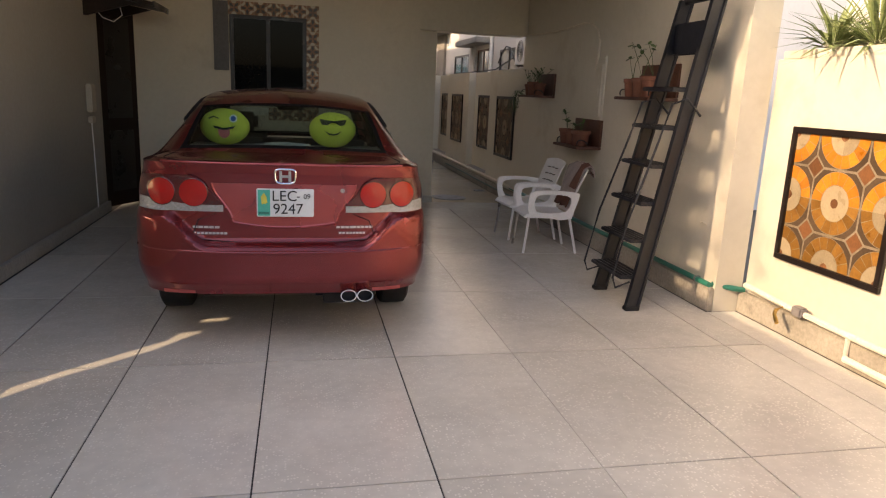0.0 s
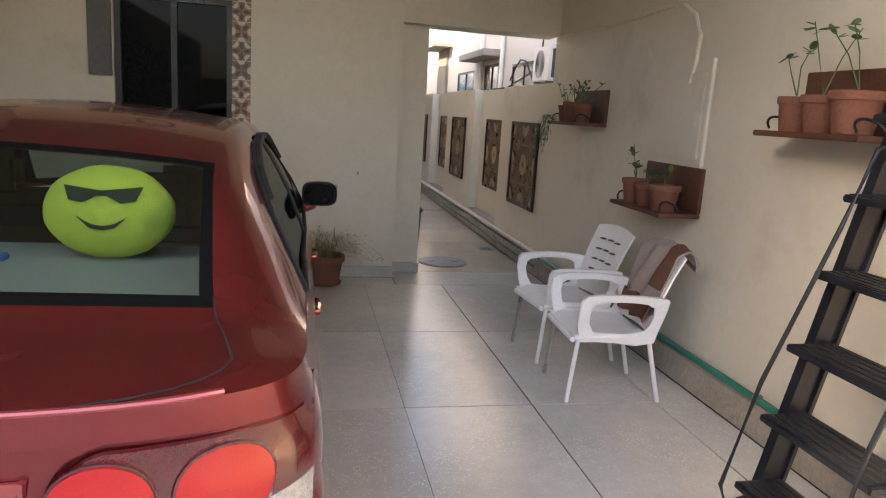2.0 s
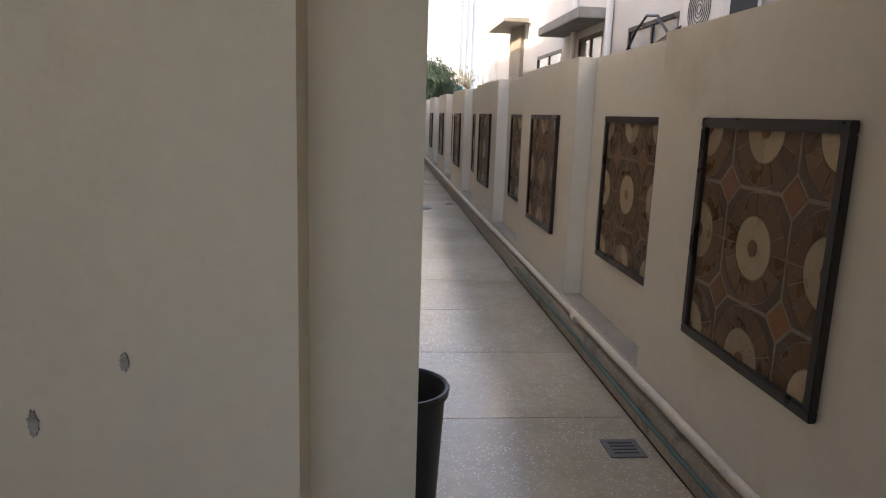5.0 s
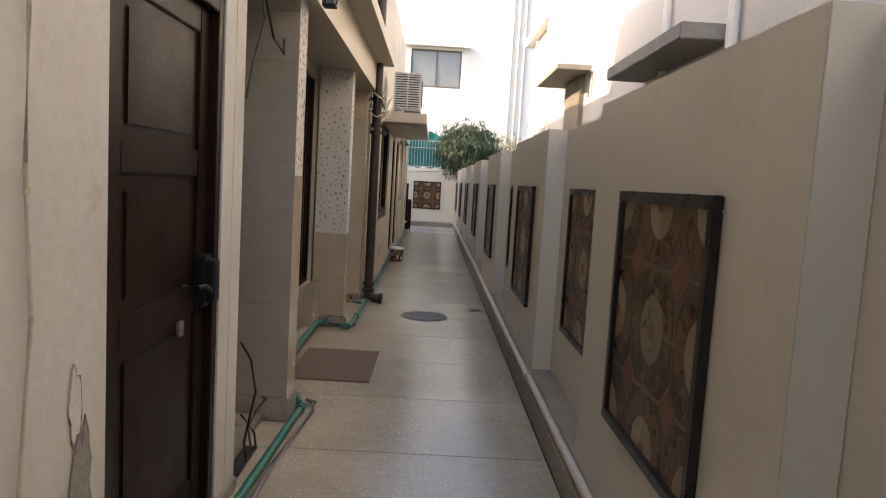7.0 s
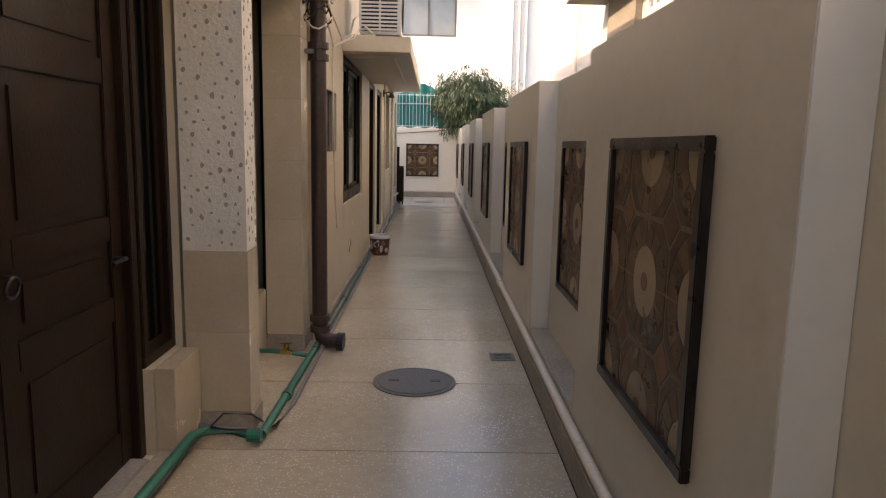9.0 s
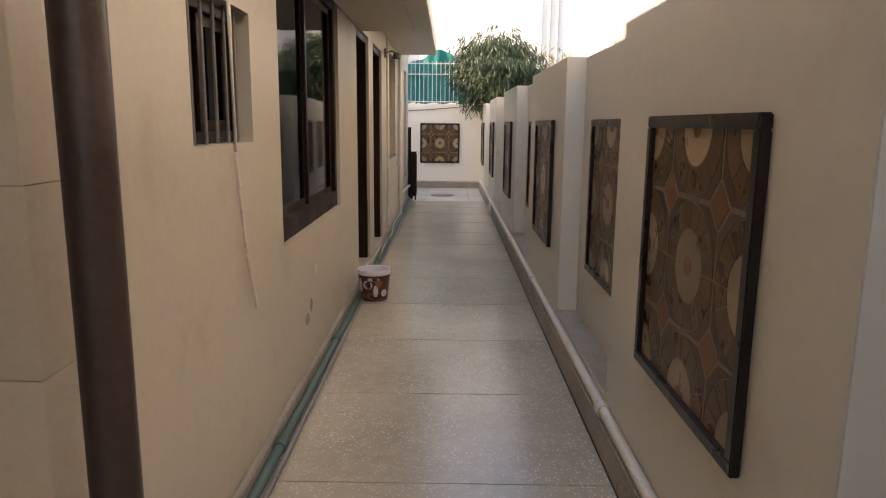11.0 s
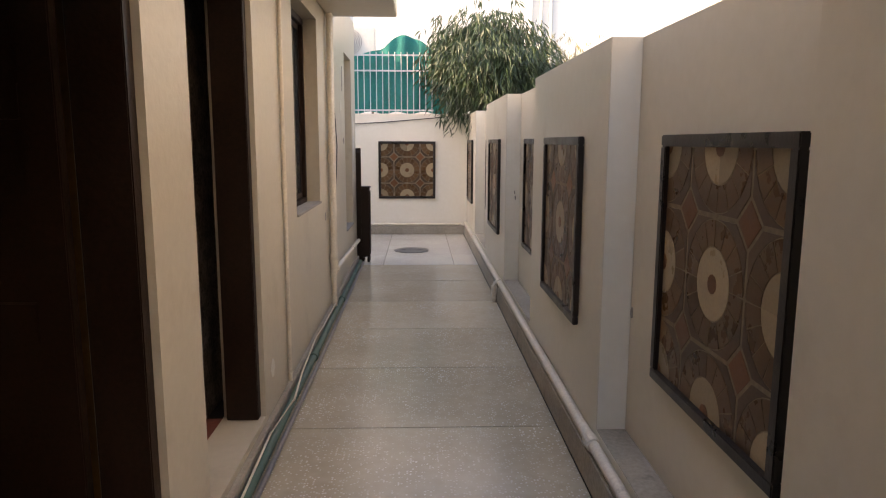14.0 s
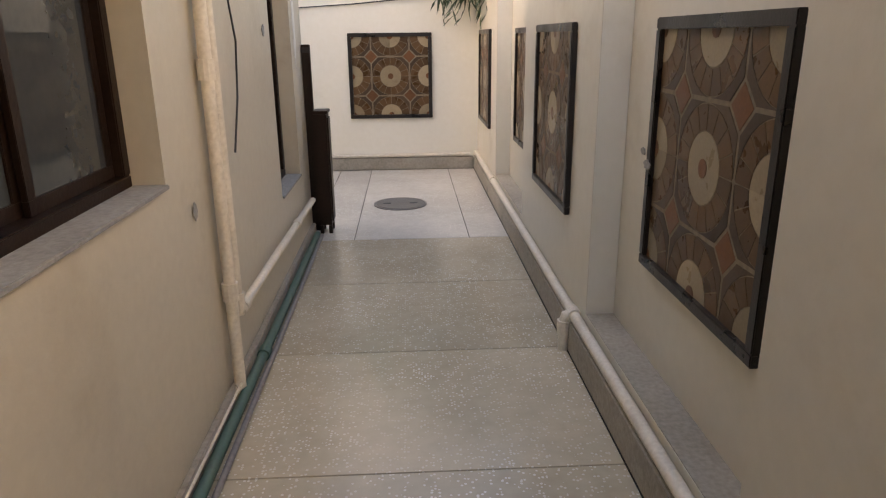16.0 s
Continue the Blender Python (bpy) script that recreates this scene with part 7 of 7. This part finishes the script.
pipe("hanging_wire", (1.372, 30.0, 0.0), [[(0, -0.15, 3.2), (0.01, -0.1, 2.6), (0.006, 0.02, 2.0), (0.008, 0.22, 1.5), (0.006, 0.16, 1.25), (0.006, 0.02, 1.02)]], 0.005, M_CABLE, "loose black wire hanging down the wall", "wire")
pipe("floor_cable", (1.44, 25.4, 0.0), [[(-0.03, 0, 0.08), (0.0, 0.6, 0.075), (-0.02, 1.4, 0.08), (0.01, 1.9, 0.065), (-0.015, 2.3, 0.08), (-0.025, 3.0, 0.12), (-0.03, 3.4, 0.085), (-0.03, 4.2, 0.08)]], 0.006, M_CREAMP, "pale cable lying on the pipes by the wall", "cable")
pipe("hanging_rope", (1.374, 20.95, 0.0), [[(0, 0.0, 2.42), (0.003, 0.015, 1.9), (0.004, 0.02, 1.42), (0.006, 0.10, 1.0), (0.006, 0.22, 0.74)]], 0.008, M_CREAMP, "white cord hanging on the cream wall", "cord", [((0.004, 0.02, 1.40), (0, 0, 1))])
lamp = thing("wall_lamp", (1.362, 27.35, 2.42), "small dull metal bracket lamp on the wall", "lamp")
part("bracket", boxes(((0, -0.03, -0.06), (0.02, 0.03, 0.06)), bevel=0.004), M_IRON, lamp)
part("arm", tubes([(0.018, 0, 0.0), (0.09, 0, 0.03), (0.15, 0, 0.0)], r=0.01), M_IRON, lamp)
sh = bmesh.new()
lathe(sh, [(0.012, 0.02), (0.03, 0.01), (0.06, -0.06), (0.056, -0.06), (0.026, 0.004)], 16, (0.15, 0, -0.01))
part("shade", sh, M_IRON, lamp, smooth=True)

# lantern under the beam by the first pillar
lan = thing("lantern", (1.50, 15.52, 2.95), "small black iron lantern hanging under the ledge", "lamp")
part("chain", tubes([(0, 0, 0), (0, 0, -0.16)], r=0.006), M_BLACK, lan)
lb = bmesh.new()
lathe(lb, [(0.005, -0.15), (0.03, -0.165), (0.075, -0.20), (0.07, -0.205), (0.02, -0.19)], 8)
part("cap", lb, M_BLACK, lan)
part("cage", tubes(*[[(0.06 * math.cos(a), 0.06 * math.sin(a), -0.2), (0.04 * math.cos(a), 0.04 * math.sin(a), -0.36)] for a in [math.pi / 3 * k for k in range(6)]], r=0.005, seg=6), M_BLACK, lan)
gb = bmesh.new()
lathe(gb, [(0.055, -0.205), (0.036, -0.355)], 12, close=False)
part("globe", gb, M_PALEGLASS, lan, "pale glass")
part("foot", boxes(((-0.042, -0.042, -0.375), (0.042, 0.042, -0.358)), bevel=0.004), M_BLACK, lan)

# ---- things on the floor ----
mat = thing("door_mat", (1.47, 16.82, 0.0), "flat brown ribbed doormat lying before the double door", "doormat")
part("mat_top", boxes(((-0.305, -0.465, 0.002), (0.305, 0.465, 0.011)), bevel=0.003), M_MAT, mat)
part("border", boxes(((-0.318, -0.48, 0.001), (0.318, -0.466, 0.009)), ((-0.318, 0.466, 0.001), (0.318, 0.48, 0.009)), ((-0.318, -0.466, 0.001), (-0.306, 0.466, 0.009)), ((0.306, -0.466, 0.001), (0.318, 0.466, 0.009)), bevel=0.002), M_MAT, mat, "stitched edge")

bucket = thing("paint_bucket", (1.56, 24.13, 0.0), "open white plastic paint bucket with maroon printed label", "bucket")
bb = bmesh.new()
lathe(bb, [(0.001, 0.004), (0.100, 0.0), (0.103, 0.006), (0.126, 0.232), (0.133, 0.233), (0.134, 0.256), (0.130, 0.262), (0.122, 0.258), (0.098, 0.012), (0.001, 0.012)], 40, close=False)
part("body", bb, M_BUCKETW, bucket, smooth=True)
pb = bmesh.new()
lathe(pb, [(0.1050, 0.014), (0.1062, 0.014), (0.1268, 0.222), (0.1256, 0.222)], 40, close=False)
label = part("print", pb, M_BUCKETB, bucket, "maroon printed label", smooth=True)


def on_bucket(name, a, z, ra, rz, mat_, n=10, lift=0.0012):
    bm = bmesh.new()
    vs = []
    for k in range(n):
        t = 2 * math.pi * k / n
        zz = z + rz * math.sin(t)
        r = 0.1062 + (zz - 0.014) * 0.0990 + lift
        aa = a + ra * math.cos(t) / r
        vs.append(bm.verts.new((r * math.cos(aa), r * math.sin(aa), zz)))
    bm.faces.new(vs)
    sol = bmesh.ops.solidify(bm, geom=bm.faces[:], thickness=0.0008)
    part(name, bm, mat_, label)


for a, z, ra, rz, m_ in ((-1.9, 0.15, 0.042, 0.036, M_BUCKETW), (-1.9, 0.15, 0.026, 0.022, M_BUCKETB), (-1.75, 0.06, 0.035, 0.026, M_BUCKETO), (-2.35, 0.05, 0.025, 0.02, M_BUCKETO), (-1.35, 0.10, 0.02, 0.05, M_BUCKETW),
                         (-1.15, 0.16, 0.03, 0.03, M_BUCKETO), (-2.5, 0.14, 0.02, 0.06, M_BUCKETW), (-0.7, 0.08, 0.03, 0.03, M_BUCKETW), (0.3, 0.12, 0.04, 0.04, M_BUCKETO), (-1.5, 0.195, 0.05, 0.014, M_BUCKETW)):
    on_bucket("print_mark", a, z, ra, rz, m_)
bucket.scale = (1.1, 1.1, 1.1)
part("bail", tubes([(0.135 * math.cos(a), 0.135 * math.sin(a) , 0.235 - 0.06 * math.sin((a + 0.4) / 3.0 * math.pi)) for a in [-0.4 + 3.0 * k / 16 for k in range(17)]], r=0.003, seg=6), M_BUCKETW, bucket, "thin white handle folded down")

bin_ = thing("waste_bin", (1.675, 10.15, 0.0), "dark plastic waste bin standing beside the pier", "bin")
nb = bmesh.new()
lathe(nb, [(0.001, 0.0), (0.14, 0.0), (0.145, 0.008), (0.172, 0.52), (0.185, 0.522), (0.185, 0.55), (0.172, 0.55), (0.166, 0.54), (0.136, 0.015), (0.001, 0.015)], 32, close=False)
part("body", nb, M_BIN, bin_, smooth=True)
part("rim", tubes([(0.182 * math.cos(a), 0.182 * math.sin(a), 0.548) for a in [2 * math.pi * k / 24 for k in range(25)]], r=0.007, seg=6), M_BIN, bin_)


def manhole(at, r, label):
    root = thing("manhole_cover", at, label, "manhole cover", "round covers in the floor")
    b1 = bmesh.new()
    lathe(b1, [(r * 0.90, 0.001), (r, 0.001), (r, 0.007), (r * 0.92, 0.009), (r * 0.90, 0.006)], 40)
    part("rim", b1, M_IRON, root)
    b2 = bmesh.new()
    lathe(b2, [(0.001, 0.001), (r * 0.88, 0.001), (r * 0.88, 0.009), (r * 0.86, 0.0105), (0.001, 0.0105)], 40, close=False)
    part("lid", b2, M_IRON, root)
    for s in (-1, 1):
        part("lifting_slot", boxes(((s * r * 0.5 - 0.035, -0.018, 0.0106), (s * r * 0.5 + 0.035, 0.018, 0.0125)), bevel=0.001), M_BLACK, root)
    return root


manhole((2.17, 19.05, 0), 0.27, "round dark iron manhole cover set in the floor")
manhole((2.07, 33.19, 0), 0.25, "round dark manhole cover near the end wall")
manhole((2.07, 9.88, 0), 0.27, "round dull manhole cover beyond the porch opening")
cover = thing("drain_cover", (2.80, 19.6, 0.0), "small square iron drain cover by the kerb", "drain cover")
part("plate", boxes(((-0.09, -0.09, 0.001), (0.09, 0.09, 0.007)), bevel=0.002), M_IRON, cover)
for k in range(4):
    part("slot", boxes(((-0.06, -0.055 + 0.033 * k, 0.0072), (0.06, -0.045 + 0.033 * k, 0.0088))), M_BLACK, cover)

copy_thing(cover, pose(2.77, 10.68, 0.0))

# boards leaning at the house corner
board = thing("cabinet_board", (1.365, 32.34, 0.0), "tall dark brown board standing against the wall", "board")
part("panel", boxes(((0, -0.02, 0.002), (0.065, 0.02, 1.46)), bevel=0.004), M_WOOD, board)
part("edge", boxes(((0.0, -0.024, 1.40), (0.068, -0.0205, 1.44))), M_FRAME, board)
cab = thing("old_cabinet", (1.435, 32.30, 0.0), "narrow dark brown wooden cabinet on small feet", "cabinet")
part("body", boxes(((0.0, -0.07, 0.07), (0.10, 0.10, 0.95)), bevel=0.004), M_WOOD, cab)
part("top", boxes(((-0.004, -0.085, 0.951), (0.112, 0.11, 0.975)), bevel=0.003), M_WOOD, cab)
part("door", boxes(((0.1005, -0.055, 0.10), (0.112, 0.085, 0.92)), bevel=0.003), M_WOOD, cab)
for x, y in ((0.015, -0.055), (0.085, -0.055), (0.015, 0.085), (0.085, 0.085)):
    part("foot", boxes(((x - 0.015, y - 0.015, 0.0), (x + 0.015, y + 0.015, 0.069)), bevel=0.003), M_WOOD, cab)

# ---- outdoor unit on the canopy ----
ac = thing("air_conditioner", (1.71, 22.2, 2.571), "white outdoor cooling unit standing on the canopy", "air conditioner")
part("casing", boxes(((-0.21, -0.28, 0.05), (0.21, 0.30, 0.63)), bevel=0.012), M_AC, ac)
part("intake", boxes(((-0.185, -0.286, 0.08), (0.185, -0.2805, 0.60))), M_BLACK, ac, "dark coil behind the louvres")
for k in range(14):
    part("louvre", boxes(((-0.19, -0.300, 0.085 + 0.037 * k), (0.19, -0.2865, 0.105 + 0.037 * k)), bevel=0.003), M_AC, ac)
for x in (-0.195, 0.0, 0.185):
    part("stile", boxes(((x - 0.008, -0.304, 0.07), (x + 0.012, -0.3005, 0.615)), bevel=0.001), M_AC, ac)
fan = bmesh.new()
for k in range(6):
    r = 0.04 + 0.036 * k
    tube(fan, [(0.216, 0.03 + r * math.cos(a), 0.34 + r * math.sin(a)) for a in [2 * math.pi * q / 24 for q in range(25)]], 0.004, 6)
part("fan_grille", fan, M_BLACK, ac)
for y in (-0.22, 0.24):
    part("foot", boxes(((-0.20, y - 0.03, 0.0), (0.20, y + 0.03, 0.049)), bevel=0.004), M_IRON, ac)
part("cable", tubes([(-0.2, -0.1, 0.3), (-0.28, -0.15, 0.2), (-0.30, -0.3, 0.02), (-0.25, -0.45, 0.012), (-0.1, -0.42, 0.012), (-0.05, -0.32, 0.03), (-0.15, -0.29, 0.12)], r=0.012, seg=8), M_CREAMP, ac)

# ---- end of the passage ----
fence = thing("green_fence", (0.8, 35.1, 2.0), "white iron railing with green net on the end wall", "fence")
for z in (0.06, 0.70, 0.95):
    part("rail", boxes(((-2.2, -0.012, z - 0.012), (1.62, 0.012, z + 0.012))), M_BAR, fence)
for k in range(38):
    part("bar", tubes([(-2.18 + 0.102 * k, -0.016, 0.002), (-2.18 + 0.102 * k, -0.016, 1.0)], r=0.0075, seg=6), M_BAR, fence)
rng = random.Random(9)


def net(u, v):
    top = 1.0 - 0.22 * abs(math.sin(u * 2.1 + 0.6)) * (1 if u < 0.2 else 0.35) + 0.25 * math.exp(-((u - 1.15) / 0.40) ** 2)
    return Vector((u, 0.07 + 0.030 * math.sin(9 * u + 2 * v) + 0.02 * math.sin(23 * u - 3 * v), 0.02 + top * v + 0.02 * math.sin(14 * u)))


sheet("net", [[net(-2.2 + 4.1 * i / 90, j / 14) for j in range(15)] for i in range(91)], M_NET, fence, 0.003, "draped green shade net")
sheet("net", [[net(-2.2 + 4.1 * i / 60, 0.55 + 0.45 * j / 6) + Vector((0, 0.05 + 0.02 * math.sin(17 * i / 9), 0.03)) for j in range(7)] for i in range(61)], M_NET, fence, 0.003, "second fold of green net")
sheet("net", [[Vector((2.35 + 1.6 * i / 30, 0.3 + 0.04 * math.sin(i), 0.0 + (0.55 + 0.12 * math.sin(i * 0.5)) * j / 8)) for j in range(9)] for i in range(31)], M_NET, fence, 0.003, "green net beyond the tree")

ac2 = thing("air_conditioner", (1.05, 36.0, 3.0), "small white cooling unit behind the green fence", "air conditioner")
part("casing", boxes(((-0.36, -0.14, 0.0), (0.36, 0.14, 0.52)), bevel=0.012), M_AC, ac2)
f2 = bmesh.new()
for k in range(7):
    r = 0.03 + 0.03 * k
    tube(f2, [(-0.08 + r * math.cos(a), -0.146, 0.26 + r * math.sin(a)) for a in [2 * math.pi * q / 24 for q in range(25)]], 0.004, 6)
part("fan_grille", f2, M_GRILL, ac2)
part("stand", tubes([(-0.3, 0, -3.0), (-0.3, 0, 0.0)], [(0.3, 0, -3.0), (0.3, 0, 0.0)], r=0.025), M_IRON, ac2)
pipe("end_wire", (0.0, 34.985, 0.0), [[(-1.0, 0, 1.70), (0.9, 0, 1.82), (1.6, 0, 1.86), (2.4, 0.0, 1.93), (2.9, -0.02, 1.98)]], 0.007, M_CABLE, "thin dark wire sagging across the end wall", "wire")

# ---- trees ----
def drooping_tree(name, at, label, seed, limbs, clumps, leaf, centre, size, trunk_h, trunk_r, mats):
    root = thing(name, at, label, "tree")
    r = random.Random(seed)
    wood = bmesh.new()
    tube(wood, [(0, 0, 0), (0.04, -0.03, trunk_h * 0.5), (-0.02, -0.08, trunk_h)], trunk_r, 12, trunk_r * 0.7)
    part("trunk", wood, M_BARK, root, smooth=True)
    lb = bmesh.new()
    c = Vector(centre)
    ends = []
    for k in range(limbs):
        while True:
            d = Vector((r.uniform(-1, 1), r.uniform(-1, 1), r.uniform(-0.7, 1)))
            if 0.35 < d.length < 1:
                break
        e = c + Vector((d.x * size[0], d.y * size[1], d.z * size[2]))
        mid = Vector((-0.02, -0.08, trunk_h)).lerp(e, 0.5) + Vector((0, 0, 0.15))
        tube(lb, [(-0.02, -0.08, trunk_h - 0.05), mid, e], trunk_r * 0.4, 6, 0.008)
        ends.append(e)
    part("branchwork", lb, M_BARK, root)
    crowns = [([], []) for _ in mats]
    for k in range(clumps):
        e = ends[r.randrange(len(ends))] + Vector((r.gauss(0, 0.20), r.gauss(0, 0.20), r.gauss(0, 0.16)))
        out = e - c
        out.z = 0
        out = out.normalized() if out.length > 0.05 else Vector((1, 0, 0))
        low = min(1.0, max(0.0, (c.z + size[2] * 0.6 - e.z) / size[2]))
        droop = r.uniform(0.12, 0.45) * (0.35 + low)
        for q in range(r.randint(5, 8)):
            t = q / 7
            p = e + out * 0.10 * t + Vector((r.uniform(-0.05, 0.05), r.uniform(-0.05, 0.05), -droop * t))
            d = (out * r.uniform(0.0, 0.6) + Vector((r.uniform(-0.5, 0.5), r.uniform(-0.5, 0.5), -r.uniform(0.3, 1.1)))).normalized()
            L, w = leaf * r.uniform(0.7, 1.25), leaf * r.uniform(0.13, 0.2)
            side = d.cross(Vector((r.uniform(-1, 1), r.uniform(-1, 1), 0.3))).normalized() * w / 2
            fold = d.cross(side).normalized() * w * 0.2
            vs, fs = crowns[r.randrange(len(mats))]
            n = len(vs)
            vs += [p, p + d * L * 0.45 + side, p + d * L + Vector((0, 0, -L * 0.12)), p + d * L * 0.45 - side, p + d * L * 0.42 + fold]
            fs += [(n, n + 1, n + 4), (n, n + 4, n + 3), (n + 1, n + 2, n + 4), (n + 4, n + 2, n + 3)]
    for (vs, fs), m_ in zip(crowns, mats):
        me = bpy.data.meshes.new("crown")
        me.from_pydata([tuple(v) for v in vs], [], fs)
        me.materials.append(m_)
        ob = new("crown", me)
        ob.parent = root
    return root


drooping_tree("tree", (3.95, 35.7, 0.0), "dense green tree with drooping narrow leaves overhanging the wall", 4, 52, 3600, 0.15, (-0.52, -0.80, 2.88), (0.85, 1.0, 0.62), 2.3, 0.09, (M_LEAFD, M_LEAFD))
drooping_tree("tree", (5.2, 37.0, 0.0), "sparse young tree with small yellowish leaves behind the wall", 12, 22, 260, 0.09, (-0.2, -0.2, 3.0), (0.7, 0.6, 0.6), 2.6, 0.04, (M_LEAFY,))
drooping_tree("tree", (-6.4, 3.1, 0.0), "tall leafy tree beyond the side wall shading the drive", 31, 26, 420, 0.13, (0.3, 0.1, 6.3), (1.0, 0.85, 1.0), 5.2, 0.11, (M_LEAF,))


# ---- tiles and hack marks of the pillars ----
def tile(w, h, axis):
    bm = bmesh.new()
    if axis == 'y':
        box(bm, (0.001, -0.008, 0.001), (w - 0.001, 0, h - 0.001), 0.0012)
    else:
        box(bm, (0, 0.001, 0.001), (0.008, w - 0.001, h - 0.001), 0.0012)
    return bm


def tile_face(root, axis, a0, a1, plane, rows, mat, name="tile"):
    for z0, z1 in zip(rows, rows[1:]):
        me = mesh_of(name, tile(a1 - a0, z1 - z0, axis), mat)
        piece(name, me, root, (a0, plane, z0) if axis == 'y' else (plane, a0, z0))


p1, p2, p3 = pillars["pillar_1"], pillars["pillar_2"], pillars["pillar_3"]
R1 = [0.16 + 0.295 * k for k in range(9)] + [2.617]
# Front tiles are greyed for shade, side tiles left beige as lit.
tile_face(p1, 'y', 0.984, 1.345, 15.438, R1, M_TILESHADE)
tile_face(p1, 'x', 15.431, 15.69, 1.337, [0.16, 0.74, 1.545], M_TILE)
part("bare_plaster", boxes(((1.3372, 15.44, 1.547), (1.3415, 15.688, 2.616))), M_BARE, p1, "rough white plaster where tiles came off")
R2 = [0.12, 0.55, 0.975]
tile_face(p2, 'y', 1.0, 1.33, 18.23, R2, M_TILE)
tile_face(p2, 'x', 18.223, 18.42, 1.322, R2, M_TILE)
R3 = [0.12, 0.55, 0.975, 1.40, 1.83, 2.26, 2.617]
tile_face(p3, 'y', 1.062, 1.33, 19.708, R3, M_TILE)
tile_face(p3, 'x', 19.701, 19.948, 1.322, R3, M_TILE)
rng = random.Random(77)


def chips(root, axis, plane, a0, a1, z0, z1, n):
    spots = []
    while len(spots) < n:
        a, z = rng.uniform(a0 + 0.015, a1 - 0.015), rng.uniform(z0 + 0.02, z1 - 0.02)
        if all((a - p) ** 2 + (z - q) ** 2 > 0.0022 for p, q in spots):
            spots.append((a, z))
            r = rng.uniform(0.006, 0.0115)
            bm = bmesh.new()
            prism(bm, [(p, q) for p, q in blob(rng, r, r * rng.uniform(0.9, 1.7), 7, 0.35)], -0.002, 0.0, axis)
            ob = part("hack_mark", bm, M_CHIP, root)
            ob.location = (a, plane, z) if axis == 'y' else (plane, a, z)


part("bare_plaster", boxes(((1.001, 18.2262, 0.98), (1.3225, 18.2298, 2.616)), ((1.3222, 18.2262, 0.98), (1.3262, 18.419, 2.616))), M_BARE, p2, "hacked white plaster above the tiles")
chips(p2, 'y', 18.2263, 1.0, 1.325, 0.98, 2.6, 105)
chips(p2, 'x', 1.3282, 18.23, 18.42, 0.98, 2.6, 60)
chips(p1, 'x', 1.3435, 15.45, 15.68, 1.56, 2.6, 45)

# ---- floor slabs ----
def slab_mesh(w, d, mat, gap=0.0036):
    bm = bmesh.new()
    box(bm, (gap, gap, -0.0078), (w - gap, d - gap, 0.0), 0.0015)
    return mesh_of("floor_slab", bm, mat)


xs = [-2.44, -1.885, -1.135, -0.385, 0.375, 1.12, 1.862, 2.63, 2.93]
ys = [-6.0, -4.66, -3.31, -1.96, -0.60, 0.76, 2.12, 3.484, 4.834, 6.16, 7.478, 8.875]
seen = {}
for x0, x1 in zip(xs, xs[1:]):
    for y0, y1 in zip(ys, ys[1:]):
        key = (round(x1 - x0, 2), round(y1 - y0, 2))
        me = seen.get(key) or seen.setdefault(key, slab_mesh(x1 - x0, y1 - y0, M_FLOOR))
        piece("floor_slab", me, floor, (x0, y0, 0))
for x0, x1, y0, y1 in ((2.93, 3.19, -6.0, 4.19), (-2.44, 1.42, 8.875, 9.14), (1.42, 2.93, 8.875, 9.43)):
    piece("floor_slab", slab_mesh(x1 - x0, y1 - y0, M_FLOOR), floor, (x0, y0, 0))
stops = [9.43] + [k + 0.03 for k in range(10, 33)]
for y0, y1 in zip(stops, stops[1:]):
    x0 = 0.985 if 14.5 < y0 < 19.9 else 1.275
    key = (x0, round(y1 - y0, 2))
    me = seen.get(key) or seen.setdefault(key, slab_mesh(2.93 - x0, y1 - y0, M_FLOOR2, 0.0025))
    piece("floor_slab", me, floor, (x0, y0, 0))
for x0, x1, y0, y1 in ((1.36, 1.72, 32.03, 34.93), (1.72, 2.62, 32.03, 34.93), (2.62, 2.93, 32.03, 34.93), (-1.4, 0.0, 32.4, 34.93), (0.0, 1.36, 32.4, 34.93)):
    piece("floor_slab", slab_mesh(x1 - x0, y1 - y0, M_FLOOR, 0.003), floor, (x0, y0, 0))
